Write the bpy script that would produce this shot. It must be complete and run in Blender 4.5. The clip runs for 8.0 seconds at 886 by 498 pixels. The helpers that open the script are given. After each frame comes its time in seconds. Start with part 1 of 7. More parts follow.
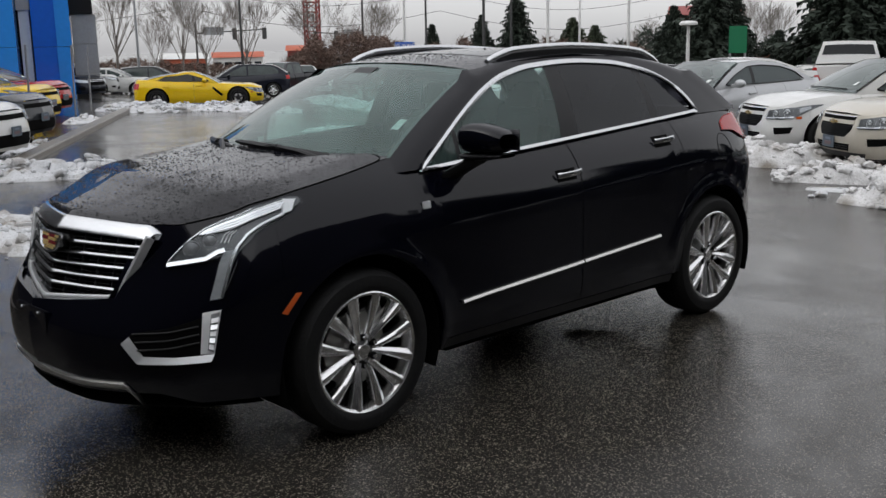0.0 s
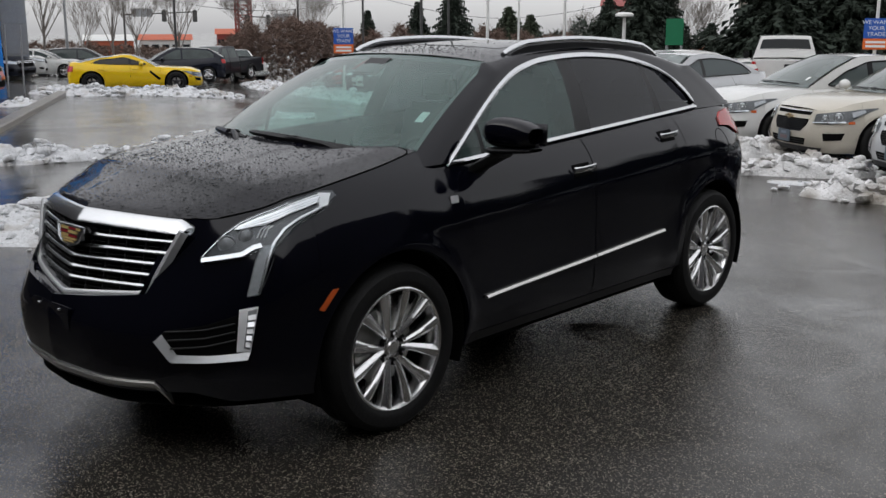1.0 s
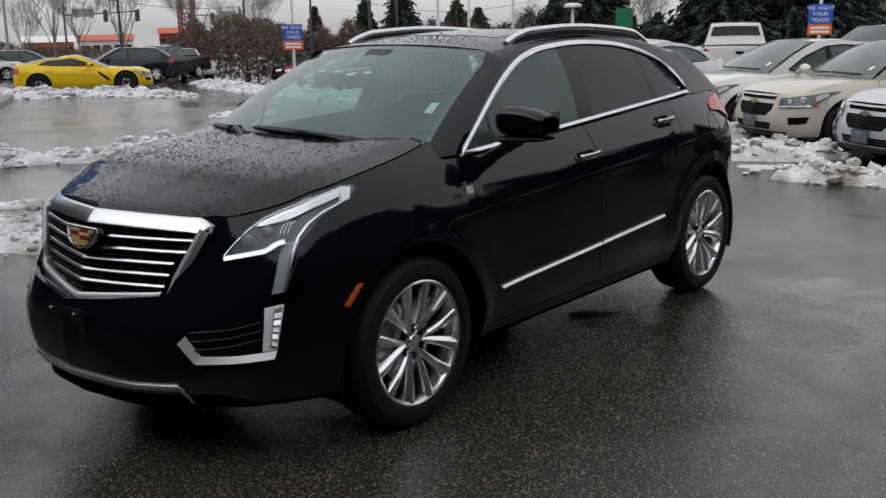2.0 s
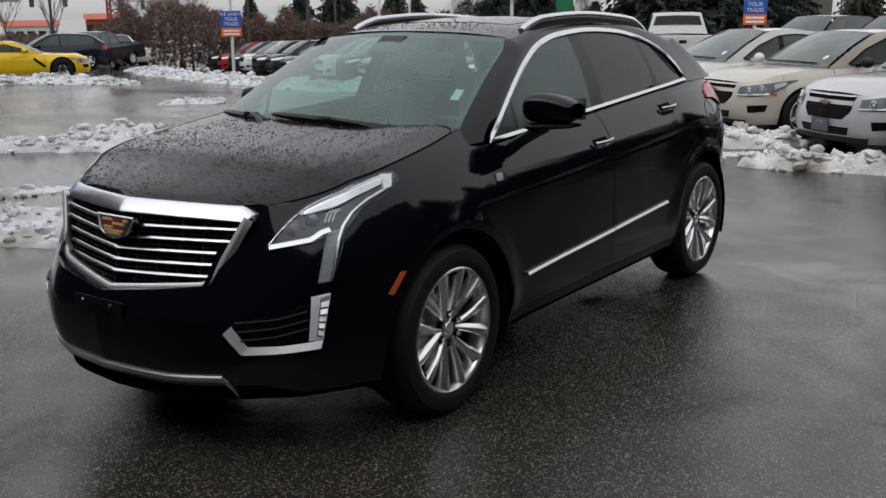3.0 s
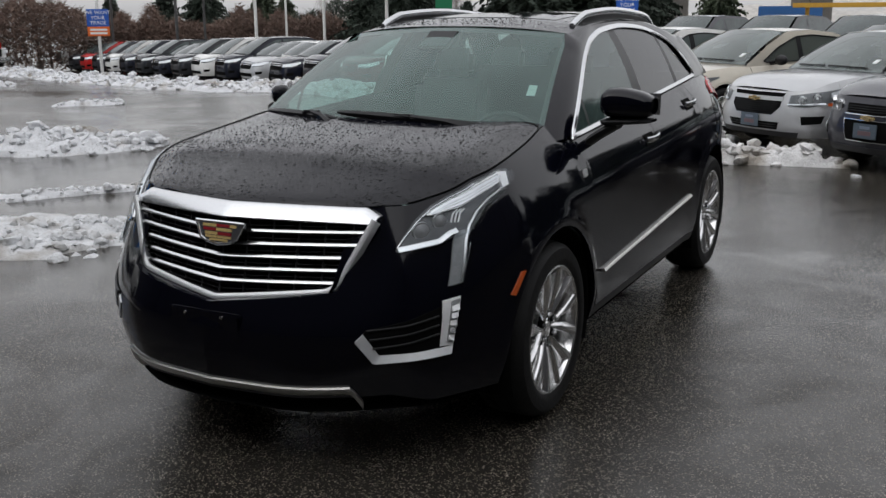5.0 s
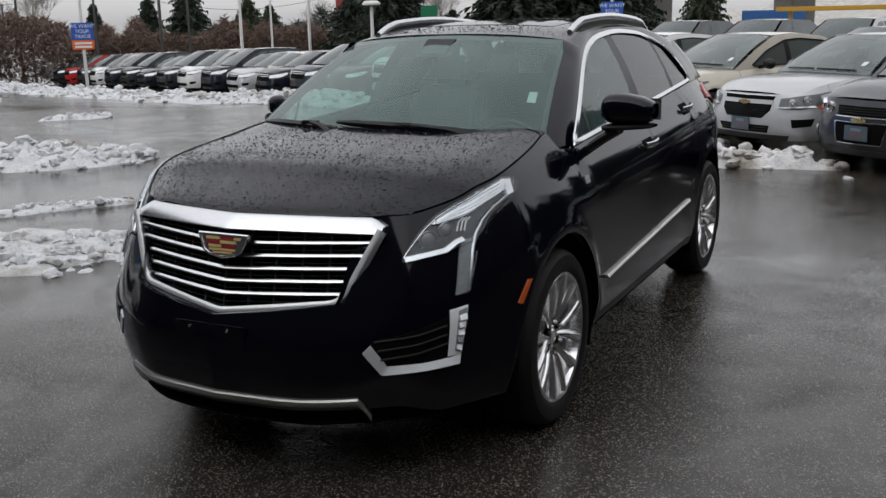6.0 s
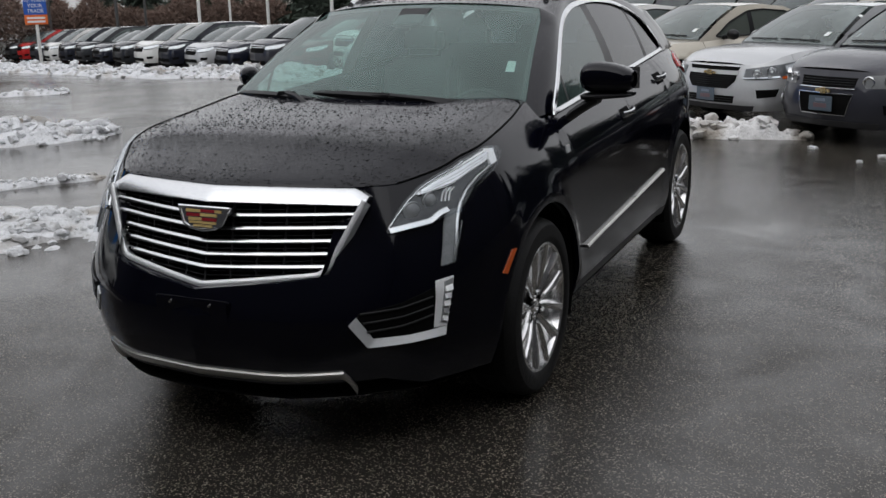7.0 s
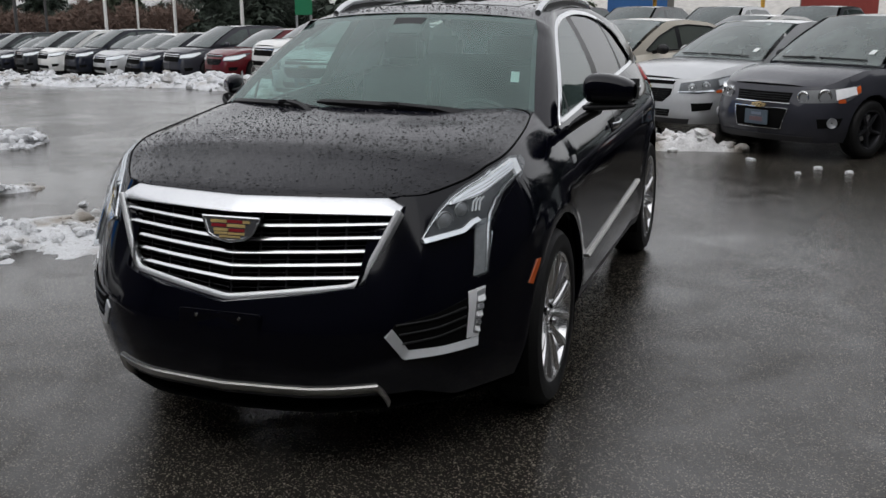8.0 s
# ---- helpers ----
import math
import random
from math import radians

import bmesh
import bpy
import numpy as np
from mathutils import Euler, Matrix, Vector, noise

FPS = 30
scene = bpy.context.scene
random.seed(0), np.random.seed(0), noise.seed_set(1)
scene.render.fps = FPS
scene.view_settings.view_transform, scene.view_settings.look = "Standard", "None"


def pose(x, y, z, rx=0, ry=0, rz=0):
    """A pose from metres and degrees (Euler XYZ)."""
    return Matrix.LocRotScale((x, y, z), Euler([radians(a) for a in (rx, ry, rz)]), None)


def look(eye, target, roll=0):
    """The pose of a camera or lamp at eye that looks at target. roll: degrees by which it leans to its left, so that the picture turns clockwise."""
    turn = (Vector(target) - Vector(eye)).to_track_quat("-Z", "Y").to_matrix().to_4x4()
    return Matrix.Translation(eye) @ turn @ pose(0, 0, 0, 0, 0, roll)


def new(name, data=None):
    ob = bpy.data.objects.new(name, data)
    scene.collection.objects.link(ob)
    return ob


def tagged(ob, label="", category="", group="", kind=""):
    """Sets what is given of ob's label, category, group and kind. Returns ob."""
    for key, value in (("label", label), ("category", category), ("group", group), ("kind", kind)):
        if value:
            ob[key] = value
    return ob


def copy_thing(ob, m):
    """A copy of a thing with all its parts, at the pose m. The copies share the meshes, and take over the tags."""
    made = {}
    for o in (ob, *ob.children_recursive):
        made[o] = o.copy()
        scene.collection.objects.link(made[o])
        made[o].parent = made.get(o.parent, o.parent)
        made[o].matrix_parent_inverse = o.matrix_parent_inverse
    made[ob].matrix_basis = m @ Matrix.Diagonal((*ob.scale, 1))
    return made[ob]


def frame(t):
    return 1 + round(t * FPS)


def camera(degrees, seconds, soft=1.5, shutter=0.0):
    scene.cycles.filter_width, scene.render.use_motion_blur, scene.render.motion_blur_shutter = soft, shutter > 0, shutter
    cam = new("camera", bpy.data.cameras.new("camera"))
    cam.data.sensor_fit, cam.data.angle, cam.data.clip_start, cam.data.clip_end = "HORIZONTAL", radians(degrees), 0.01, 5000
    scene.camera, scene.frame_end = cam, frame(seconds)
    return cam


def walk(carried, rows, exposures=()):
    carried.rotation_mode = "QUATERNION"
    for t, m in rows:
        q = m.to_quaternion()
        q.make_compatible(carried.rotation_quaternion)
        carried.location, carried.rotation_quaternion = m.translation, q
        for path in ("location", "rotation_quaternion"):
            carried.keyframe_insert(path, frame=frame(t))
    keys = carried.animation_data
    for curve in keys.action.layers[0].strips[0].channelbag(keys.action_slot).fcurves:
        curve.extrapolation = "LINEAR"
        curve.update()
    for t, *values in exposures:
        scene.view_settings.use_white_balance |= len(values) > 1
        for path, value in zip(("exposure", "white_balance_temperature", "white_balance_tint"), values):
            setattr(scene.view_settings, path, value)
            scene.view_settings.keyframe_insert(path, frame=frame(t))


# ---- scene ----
cam = camera(47.8, 8.0)
PATH = [
    (0, (4.344, -2.714, 1.747), (2.915, -1.373, 1.345), -1.08),
    (0.5, (4.125, -2.883, 1.763), (2.756, -1.485, 1.350), -0.17),
    (1, (3.979, -2.999, 1.776), (2.655, -1.562, 1.348), 0.01),
    (1.5, (3.862, -3.070, 1.757), (2.572, -1.605, 1.324), -0.73),
    (3, (3.367, -3.432, 1.755), (2.227, -1.855, 1.291), -0.75),
    (3.5, (3.147, -3.567, 1.758), (2.066, -1.954, 1.279), -0.47),
    (4, (2.858, -3.678, 1.746), (1.854, -2.019, 1.256), -0.13),
    (4.5, (2.597, -3.811, 1.739), (1.666, -2.112, 1.242), 0.34),
    (5.8, (2.373, -3.899, 1.742), (1.486, -2.158, 1.313), -1.30),
    (6, (2.371, -3.885, 1.737), (1.485, -2.150, 1.286), -1.30),
    (6.5, (2.398, -3.886, 1.736), (1.528, -2.159, 1.226), -1.72),
    (7, (2.281, -3.898, 1.716), (1.468, -2.140, 1.214), -1.48),
    (7.5, (2.132, -3.943, 1.690), (1.375, -2.156, 1.209), -1.45),
    (8, (1.840, -4.049, 1.713), (1.202, -2.216, 1.230), -0.43),
]
walk(cam, [(t, look(eye, target, roll)) for t, eye, target, roll in PATH])

# ---------------------------------------------------------------- light
world = bpy.data.worlds.new("overcast_sky")
scene.world = world
world.use_nodes = True
wn, wl = world.node_tree.nodes, world.node_tree.links
sky = wn.new("ShaderNodeTexSky")
sky.sky_type, sky.sun_disc = "NISHITA", False
sky.sun_elevation, sky.sun_rotation = radians(48), radians(200)
sky.dust_density, sky.air_density = 1.0, 1.0
grey = wn.new("ShaderNodeHueSaturation")
grey.inputs["Saturation"].default_value = 0.10
wl.new(sky.outputs[0], grey.inputs["Color"])
cloud = wn.new("ShaderNodeMix")
cloud.data_type = "RGBA"
cloud.inputs[0].default_value = 0.85
cloud.inputs[7].default_value = (0.507, 0.508, 0.540, 1)
wl.new(grey.outputs[0], cloud.inputs[6])
# an overcast sky is brighter overhead than at the horizon
where, high, dome, shade = wn.new("ShaderNodeTexCoord"), wn.new("ShaderNodeSeparateXYZ"), wn.new("ShaderNodeMapRange"), wn.new("ShaderNodeVectorMath")
wl.new(where.outputs["Generated"], high.inputs[0]), wl.new(high.outputs[2], dome.inputs[0])
dome.inputs[1].default_value, dome.inputs[2].default_value, dome.inputs[3].default_value, dome.inputs[4].default_value = 0.0, 1.0, 0.72, 1.75
shade.operation = "SCALE"
wl.new(cloud.outputs[2], shade.inputs[0]), wl.new(dome.outputs[0], shade.inputs[3])
wl.new(shade.outputs[0], wn["Background"].inputs[0])
wn["Background"].inputs[1].default_value = 0.5

sun = new("sun", bpy.data.lights.new("sun", "SUN"))
sun.data.energy, sun.data.angle, sun.data.color = 0.12, radians(60), (1.0, 0.98, 0.95)
sun.matrix_world = pose(0, 0, 30, 42, 0, 20)
scene.view_settings.exposure = 0.68


# ---------------------------------------------------------------- materials
def mat(name, color, rough=0.5, metal=0.0, coat=0.0, spread=0.12, scale=8.0, bump=0.0, bump_scale=60.0, rough_spread=0.0, spec=0.5, coat_ior=1.5, coat_rough=0.03):
    """A surface with colour variation at two scales and a fine relief."""
    m = bpy.data.materials.new(name)
    m.use_nodes = True
    n, l = m.node_tree.nodes, m.node_tree.links
    b = n["Principled BSDF"]
    b.inputs["Metallic"].default_value = metal
    b.inputs["Roughness"].default_value = rough
    b.inputs["Specular IOR Level"].default_value = spec
    if coat:
        b.inputs["Coat Weight"].default_value, b.inputs["Coat Roughness"].default_value, b.inputs["Coat IOR"].default_value = coat, coat_rough, coat_ior
    co = n.new("ShaderNodeTexCoord")
    big, fine = n.new("ShaderNodeTexNoise"), n.new("ShaderNodeTexNoise")
    big.inputs["Scale"].default_value, fine.inputs["Scale"].default_value = scale, scale * 9
    big.inputs["Detail"].default_value = fine.inputs["Detail"].default_value = 4
    for t in (big, fine):
        l.new(co.outputs["Object"], t.inputs["Vector"])
    mix = n.new("ShaderNodeMath")
    mix.operation = "ADD"
    l.new(big.outputs[0], mix.inputs[0]), l.new(fine.outputs[0], mix.inputs[1])
    ramp = n.new("ShaderNodeMapRange")
    ramp.inputs[1].default_value, ramp.inputs[2].default_value = 0.6, 1.4
    ramp.inputs[3].default_value, ramp.inputs[4].default_value = 1 - spread, 1 + spread
    l.new(mix.outputs[0], ramp.inputs[0])
    tint = n.new("ShaderNodeVectorMath")
    tint.operation = "SCALE"
    tint.inputs[0].default_value = color
    l.new(ramp.outputs[0], tint.inputs[3])
    l.new(tint.outputs[0], b.inputs["Base Color"])
    if rough_spread:
        r2 = n.new("ShaderNodeMapRange")
        r2.inputs[1].default_value, r2.inputs[2].default_value = 0.6, 1.4
        r2.inputs[3].default_value, r2.inputs[4].default_value = max(0.02, rough - rough_spread), rough + rough_spread
        l.new(mix.outputs[0], r2.inputs[0]), l.new(r2.outputs[0], b.inputs["Roughness"])
    if bump:
        t = n.new("ShaderNodeTexNoise")
        t.inputs["Scale"].default_value, t.inputs["Detail"].default_value = bump_scale, 5
        l.new(co.outputs["Object"], t.inputs["Vector"])
        bp = n.new("ShaderNodeBump")
        bp.inputs["Strength"].default_value, bp.inputs["Distance"].default_value = bump, 0.02
        l.new(t.outputs[0], bp.inputs["Height"]), l.new(bp.outputs[0], b.inputs["Normal"])
    return m


def wet_paint(name, color, metal=0.0, drops=1.0, size=40.0, coat_ior=1.4, spec=0.08, coat_rough=0.03):
    """Glossy clear-coated car paint with beads of rain standing on it."""
    m = mat(name, color, 0.32, metal, 1.0, 0.05, 3.0, spec=spec, coat_ior=coat_ior, coat_rough=coat_rough)
    n, l = m.node_tree.nodes, m.node_tree.links
    b = n["Principled BSDF"]
    co = n["Texture Coordinate"]
    # beads of two sizes: round caps inside the cells of a Voronoi pattern, thinned by a slow noise
    total = None
    for k, (sc, lim) in enumerate(((size, 0.30), (size * 2.1, 0.34))):
        v = n.new("ShaderNodeTexVoronoi")
        v.inputs["Scale"].default_value, v.inputs["Randomness"].default_value = sc, 1.0
        l.new(co.outputs["Object"], v.inputs["Vector"])
        cap = n.new("ShaderNodeMapRange")
        cap.inputs[1].default_value, cap.inputs[2].default_value = lim, 0.05
        cap.interpolation_type = "SMOOTHSTEP"
        l.new(v.outputs["Distance"], cap.inputs[0])
        pick = n.new("ShaderNodeMath")
        pick.operation, pick.inputs[1].default_value = "GREATER_THAN", 0.32
        sep = n.new("ShaderNodeSeparateColor")
        l.new(v.outputs["Color"], sep.inputs[0]), l.new(sep.outputs[0], pick.inputs[0])
        mul = n.new("ShaderNodeMath")
        mul.operation = "MULTIPLY"
        l.new(cap.outputs[0], mul.inputs[0]), l.new(pick.outputs[0], mul.inputs[1])
        if total:
            add = n.new("ShaderNodeMath")
            add.operation = "MAXIMUM"
            l.new(total.outputs[0], add.inputs[0]), l.new(mul.outputs[0], add.inputs[1])
            total = add
        else:
            total = mul
    # water stays on faces that look up
    geo, up = n.new("ShaderNodeNewGeometry"), n.new("ShaderNodeSeparateXYZ")
    l.new(geo.outputs["Normal"], up.inputs[0])
    lie = n.new("ShaderNodeMapRange")
    lie.inputs[1].default_value, lie.inputs[2].default_value = 0.62, 0.80
    l.new(up.outputs[2], lie.inputs[0])
    amount = n.new("ShaderNodeMath")
    amount.operation = "MULTIPLY"
    l.new(total.outputs[0], amount.inputs[0]), l.new(lie.outputs[0], amount.inputs[1])
    bp = n.new("ShaderNodeBump")
    bp.inputs["Strength"].default_value, bp.inputs["Distance"].default_value = drops, 0.0035
    l.new(amount.outputs[0], bp.inputs["Height"])
    l.new(bp.outputs[0], b.inputs["Coat Normal"]), l.new(bp.outputs[0], b.inputs["Normal"])
    return m


def glass(name, tint, see=0.5, rough=0.0, ior=1.5, haze=0.0, haze_tint=(0.46, 0.62, 0.575)):
    """Tinted pane: mirror gloss by Fresnel over a coloured clear body, with a pale haze for the wet film, tuned up to
    brighten the pane.
    """
    m = bpy.data.materials.new(name)
    m.use_nodes = True
    n, l = m.node_tree.nodes, m.node_tree.links
    n.remove(n["Principled BSDF"])
    clear, gloss, mix, fr = n.new("ShaderNodeBsdfTransparent"), n.new("ShaderNodeBsdfGlossy"), n.new("ShaderNodeMixShader"), n.new("ShaderNodeMath")
    # gloss that is the same from both sides of a thin pane
    lw, pw = n.new("ShaderNodeLayerWeight"), n.new("ShaderNodeMath")
    lw.inputs[0].default_value = 0.5
    pw.operation, pw.inputs[1].default_value = "POWER", 5.0
    f0 = ((ior - 1) / (ior + 1)) ** 2
    fr.operation, fr.inputs[1].default_value, fr.inputs[2].default_value = "MULTIPLY_ADD", 1 - f0, f0
    l.new(lw.outputs["Facing"], pw.inputs[0]), l.new(pw.outputs[0], fr.inputs[0])
    clear.inputs[0].default_value = (*[c * see for c in tint], 1)
    gloss.inputs["Roughness"].default_value = rough
    body = clear
    # pale diffuse colour mixed in so that the pane comes out brighter
    if haze:
        film, veil, t = n.new("ShaderNodeBsdfDiffuse"), n.new("ShaderNodeMixShader"), n.new("ShaderNodeTexNoise")
        film.inputs[0].default_value = (*haze_tint, 1)
        t.inputs["Scale"].default_value, t.inputs["Detail"].default_value = 2.5, 4
        amount = n.new("ShaderNodeMapRange")
        amount.inputs[1].default_value, amount.inputs[2].default_value, amount.inputs[3].default_value, amount.inputs[4].default_value = 0.3, 0.7, haze * 0.75, haze * 1.25
        l.new(n.new("ShaderNodeTexCoord").outputs["Object"], t.inputs["Vector"]), l.new(t.outputs[0], amount.inputs[0])
        l.new(amount.outputs[0], veil.inputs[0]), l.new(clear.outputs[0], veil.inputs[1]), l.new(film.outputs[0], veil.inputs[2])
        body = veil
    l.new(fr.outputs[0], mix.inputs[0]), l.new(body.outputs[0], mix.inputs[1]), l.new(gloss.outputs[0], mix.inputs[2])
    l.new(mix.outputs[0], n["Material Output"].inputs[0])
    return m


CHROME = mat("chrome", (0.73, 0.74, 0.75), 0.21, 1.0, spread=0.04)
BRIGHT_TRIM = mat("bright_satin_trim", (0.66, 0.67, 0.68), 0.36, 0.5, spread=0.06)
SATIN = mat("satin_metal", (0.72, 0.71, 0.68), 0.36, 1.0, spread=0.08)
ALLOY = mat("polished_alloy", (0.93, 0.93, 0.93), 0.23, 1.0, spread=0.06)
BLACK_PAINT = wet_paint("black_paint", (0.0018, 0.0020, 0.0052), drops=0.30, size=95.0, coat_ior=1.40, spec=0.0, coat_rough=0.065)
WATER_BEAD = mat("rain_bead", (0.002, 0.002, 0.003), 0.08, spread=0.05, spec=0.35)
BLACK_TRIM = mat("black_plastic", (0.008, 0.008, 0.009), 0.38, spread=0.2, scale=20, spec=0.3)
# near-black that puts the shade of openings, wells and undersides into the colour
SHADE_BLACK = mat("shade_black", (0.003, 0.003, 0.003), 0.9, spec=0.1)
RUBBER = mat("tyre_rubber", (0.010, 0.010, 0.010), 0.62, spread=0.25, scale=14, bump=0.15, spec=0.25)
LAMP_GREY = mat("lamp_reflector", (0.115, 0.12, 0.125), 0.25, 0.4, spread=0.2, scale=30)
LAMP_LEG = mat("lamp_leg_guide", (0.36, 0.37, 0.38), 0.25, 0.2, spread=0.2, scale=60)
LAMP_WHITE = mat("lamp_light_guide", (0.90, 0.91, 0.92), 0.22, 0.0, spread=0.06, scale=30)
LAMP_CLEAR = glass("lamp_lens", (0.95, 0.97, 0.98), 0.97, ior=1.25)
AMBER = mat("amber_lens", (0.55, 0.10, 0.02), 0.15, coat=1.0, spread=0.1)
RED_LENS = mat("red_lens", (0.42, 0.012, 0.012), 0.22, coat=0.15, spread=0.15, scale=25)
CLOTH = mat("dark_upholstery", (0.05, 0.05, 0.052), 0.7, spread=0.2)
WINDSHIELD = glass("windshield_glass", (0.62, 0.82, 0.77), 0.97, haze=0.20, haze_tint=(0.42, 0.62, 0.575))
SIDE_GLASS = glass("side_glass", (0.56, 0.76, 0.71), 0.95, haze=0.15, haze_tint=(0.42, 0.62, 0.58))
PRIVACY = glass("privacy_glass", (0.10, 0.10, 0.12), 0.5, haze=0.03, haze_tint=(0.42, 0.48, 0.56))


# ---------------------------------------------------------------- mesh helpers
def part(name, bm, material, parent=None, label="", smooth=35):
    """Links a bmesh as one mesh object under a thing or a part."""
    me = bpy.data.meshes.new(name)
    bmesh.ops.recalc_face_normals(bm, faces=bm.faces)
    bm.to_mesh(me)
    bm.free()
    me.materials.append(material)
    if smooth:
        me.shade_smooth()
        me.set_sharp_from_angle(angle=radians(smooth))
    ob = new(name, me)
    ob.parent = parent
    return tagged(ob, label) if label else ob


def thing(name, m, label, category, group="", kind=""):
    ob = new(name)
    ob.empty_display_size = 0.1
    ob.matrix_world = m
    return tagged(ob, label, category, group, kind)


def grid(bm, rows, closed=False):
    """Faces between rows of points, all rows of one length."""
    vs = [[bm.verts.new(p) for p in r] for r in rows]
    for a, b in zip(vs, vs[1:]):
        for i in range(len(a) if closed else len(a) - 1):
            j = (i + 1) % len(a)
            try:
                bm.faces.new((a[i], a[j], b[j], b[i]))
            except ValueError:
                pass
    return vs


def box(bm, m, sx, sy, sz, bevel=0.0):
    """A box of that size about the pose m."""
    g = bmesh.ops.create_cube(bm, size=1.0, matrix=m @ Matrix.Diagonal((sx, sy, sz, 1)))
    if bevel:
        es = list({e for v in g["verts"] for e in v.link_edges})
        bmesh.ops.bevel(bm, geom=es, offset=bevel, segments=2, affect="EDGES")
    return bm


def rod(bm, a, b, r0, r1=None, n=10, caps=True):
    """A round bar from a to b."""
    a, b = Vector(a), Vector(b)
    m = Matrix.Translation((a + b) / 2) @ (b - a).to_track_quat("Z", "Y").to_matrix().to_4x4()
    bmesh.ops.create_cone(bm, cap_ends=caps, segments=n, radius1=r0, radius2=r0 if r1 is None else r1, depth=(b - a).length, matrix=m)
    return bm


def tube(bm, pts, r, n=6):
    """A round bar along a chain of points, closed at its ends."""
    pts = [Vector(p) for p in pts]
    rows, side = [], None
    for i, p in enumerate(pts):
        t = (pts[min(i + 1, len(pts) - 1)] - pts[max(i - 1, 0)]).normalized()
        if side is None:
            side = t.orthogonal().normalized()
        side = (side - t * side.dot(t)).normalized()
        up = t.cross(side)
        rr = r(i / (len(pts) - 1)) if callable(r) else r
        rows.append([p + (side * math.cos(a) + up * math.sin(a)) * rr for a in (2 * math.pi * k / n for k in range(n))])
    vs = grid(bm, rows, closed=True)
    bm.faces.new(vs[0]), bm.faces.new(vs[-1])
    return bm


def lathe(bm, profile, m, n=32):
    """Turns (radius, height) points about the z axis of m."""
    rows = [[m @ Vector((r * math.cos(a), r * math.sin(a), h)) for a in (2 * math.pi * k / n for k in range(n))] for r, h in profile]
    grid(bm, rows, closed=True)
    return bm


def curve_at(keys, t):
    """Smooth monotone value through (t, value) keys."""
    ts, vs = [k[0] for k in keys], [k[1] for k in keys]
    if t <= ts[0]:
        return vs[0]
    if t >= ts[-1]:
        return vs[-1]
    i = max(k for k in range(len(ts) - 1) if ts[k] <= t)

    def slope(k):
        if k <= 0 or k >= len(ts) - 1:
            j = min(max(k, 0), len(ts) - 1)
            a, b = max(j - 1, 0), min(j + 1, len(ts) - 1)
            return (vs[b] - vs[a]) / (ts[b] - ts[a])
        d0, d1 = (vs[k] - vs[k - 1]) / (ts[k] - ts[k - 1]), (vs[k + 1] - vs[k]) / (ts[k + 1] - ts[k])
        return 0.0 if d0 * d1 <= 0 else 2 * d0 * d1 / (d0 + d1)

    h = ts[i + 1] - ts[i]
    u = (t - ts[i]) / h
    return ((1 + 2 * u) * (1 - u) ** 2 * vs[i] + u * (1 - u) ** 2 * h * slope(i)
            + u * u * (3 - 2 * u) * vs[i + 1] + u * u * (u - 1) * h * slope(i + 1))


def polyline(points, n):
    """n points evenly along a polyline of vectors (2D or 3D)."""
    ps = [np.array(p, float) for p in points]
    ds = np.concatenate([[0], np.cumsum([np.linalg.norm(b - a) for a, b in zip(ps, ps[1:])])])
    return [np.array([np.interp(t, ds, [p[k] for p in ps]) for k in range(len(ps[0]))]) for t in np.linspace(0, ds[-1], n)]


def rounded(points, n, soft=2):
    """Points evenly along a polyline whose corners are eased."""
    ps = polyline(points, n)
    for _ in range(soft):
        ps = [ps[0]] + [(a + 2 * b + c) / 4 for a, b, c in zip(ps, ps[1:], ps[2:])] + [ps[-1]]
    return ps


def ground_z(x, y):
    """The lot is level round the car and falls away towards the far corner."""
    dip = min(max((y - 13.0) / 6.0, 0.0), 1.0) * min(max((x + 10.0) / 5.0, 0.0), 1.0)
    return -0.06 * min(max(0.0, y - 12.0), 40.0) * min(max((-x - 9.0) / 5.0, 0.08), 1.0) - 0.11 * dip * dip * (3 - 2 * dip)


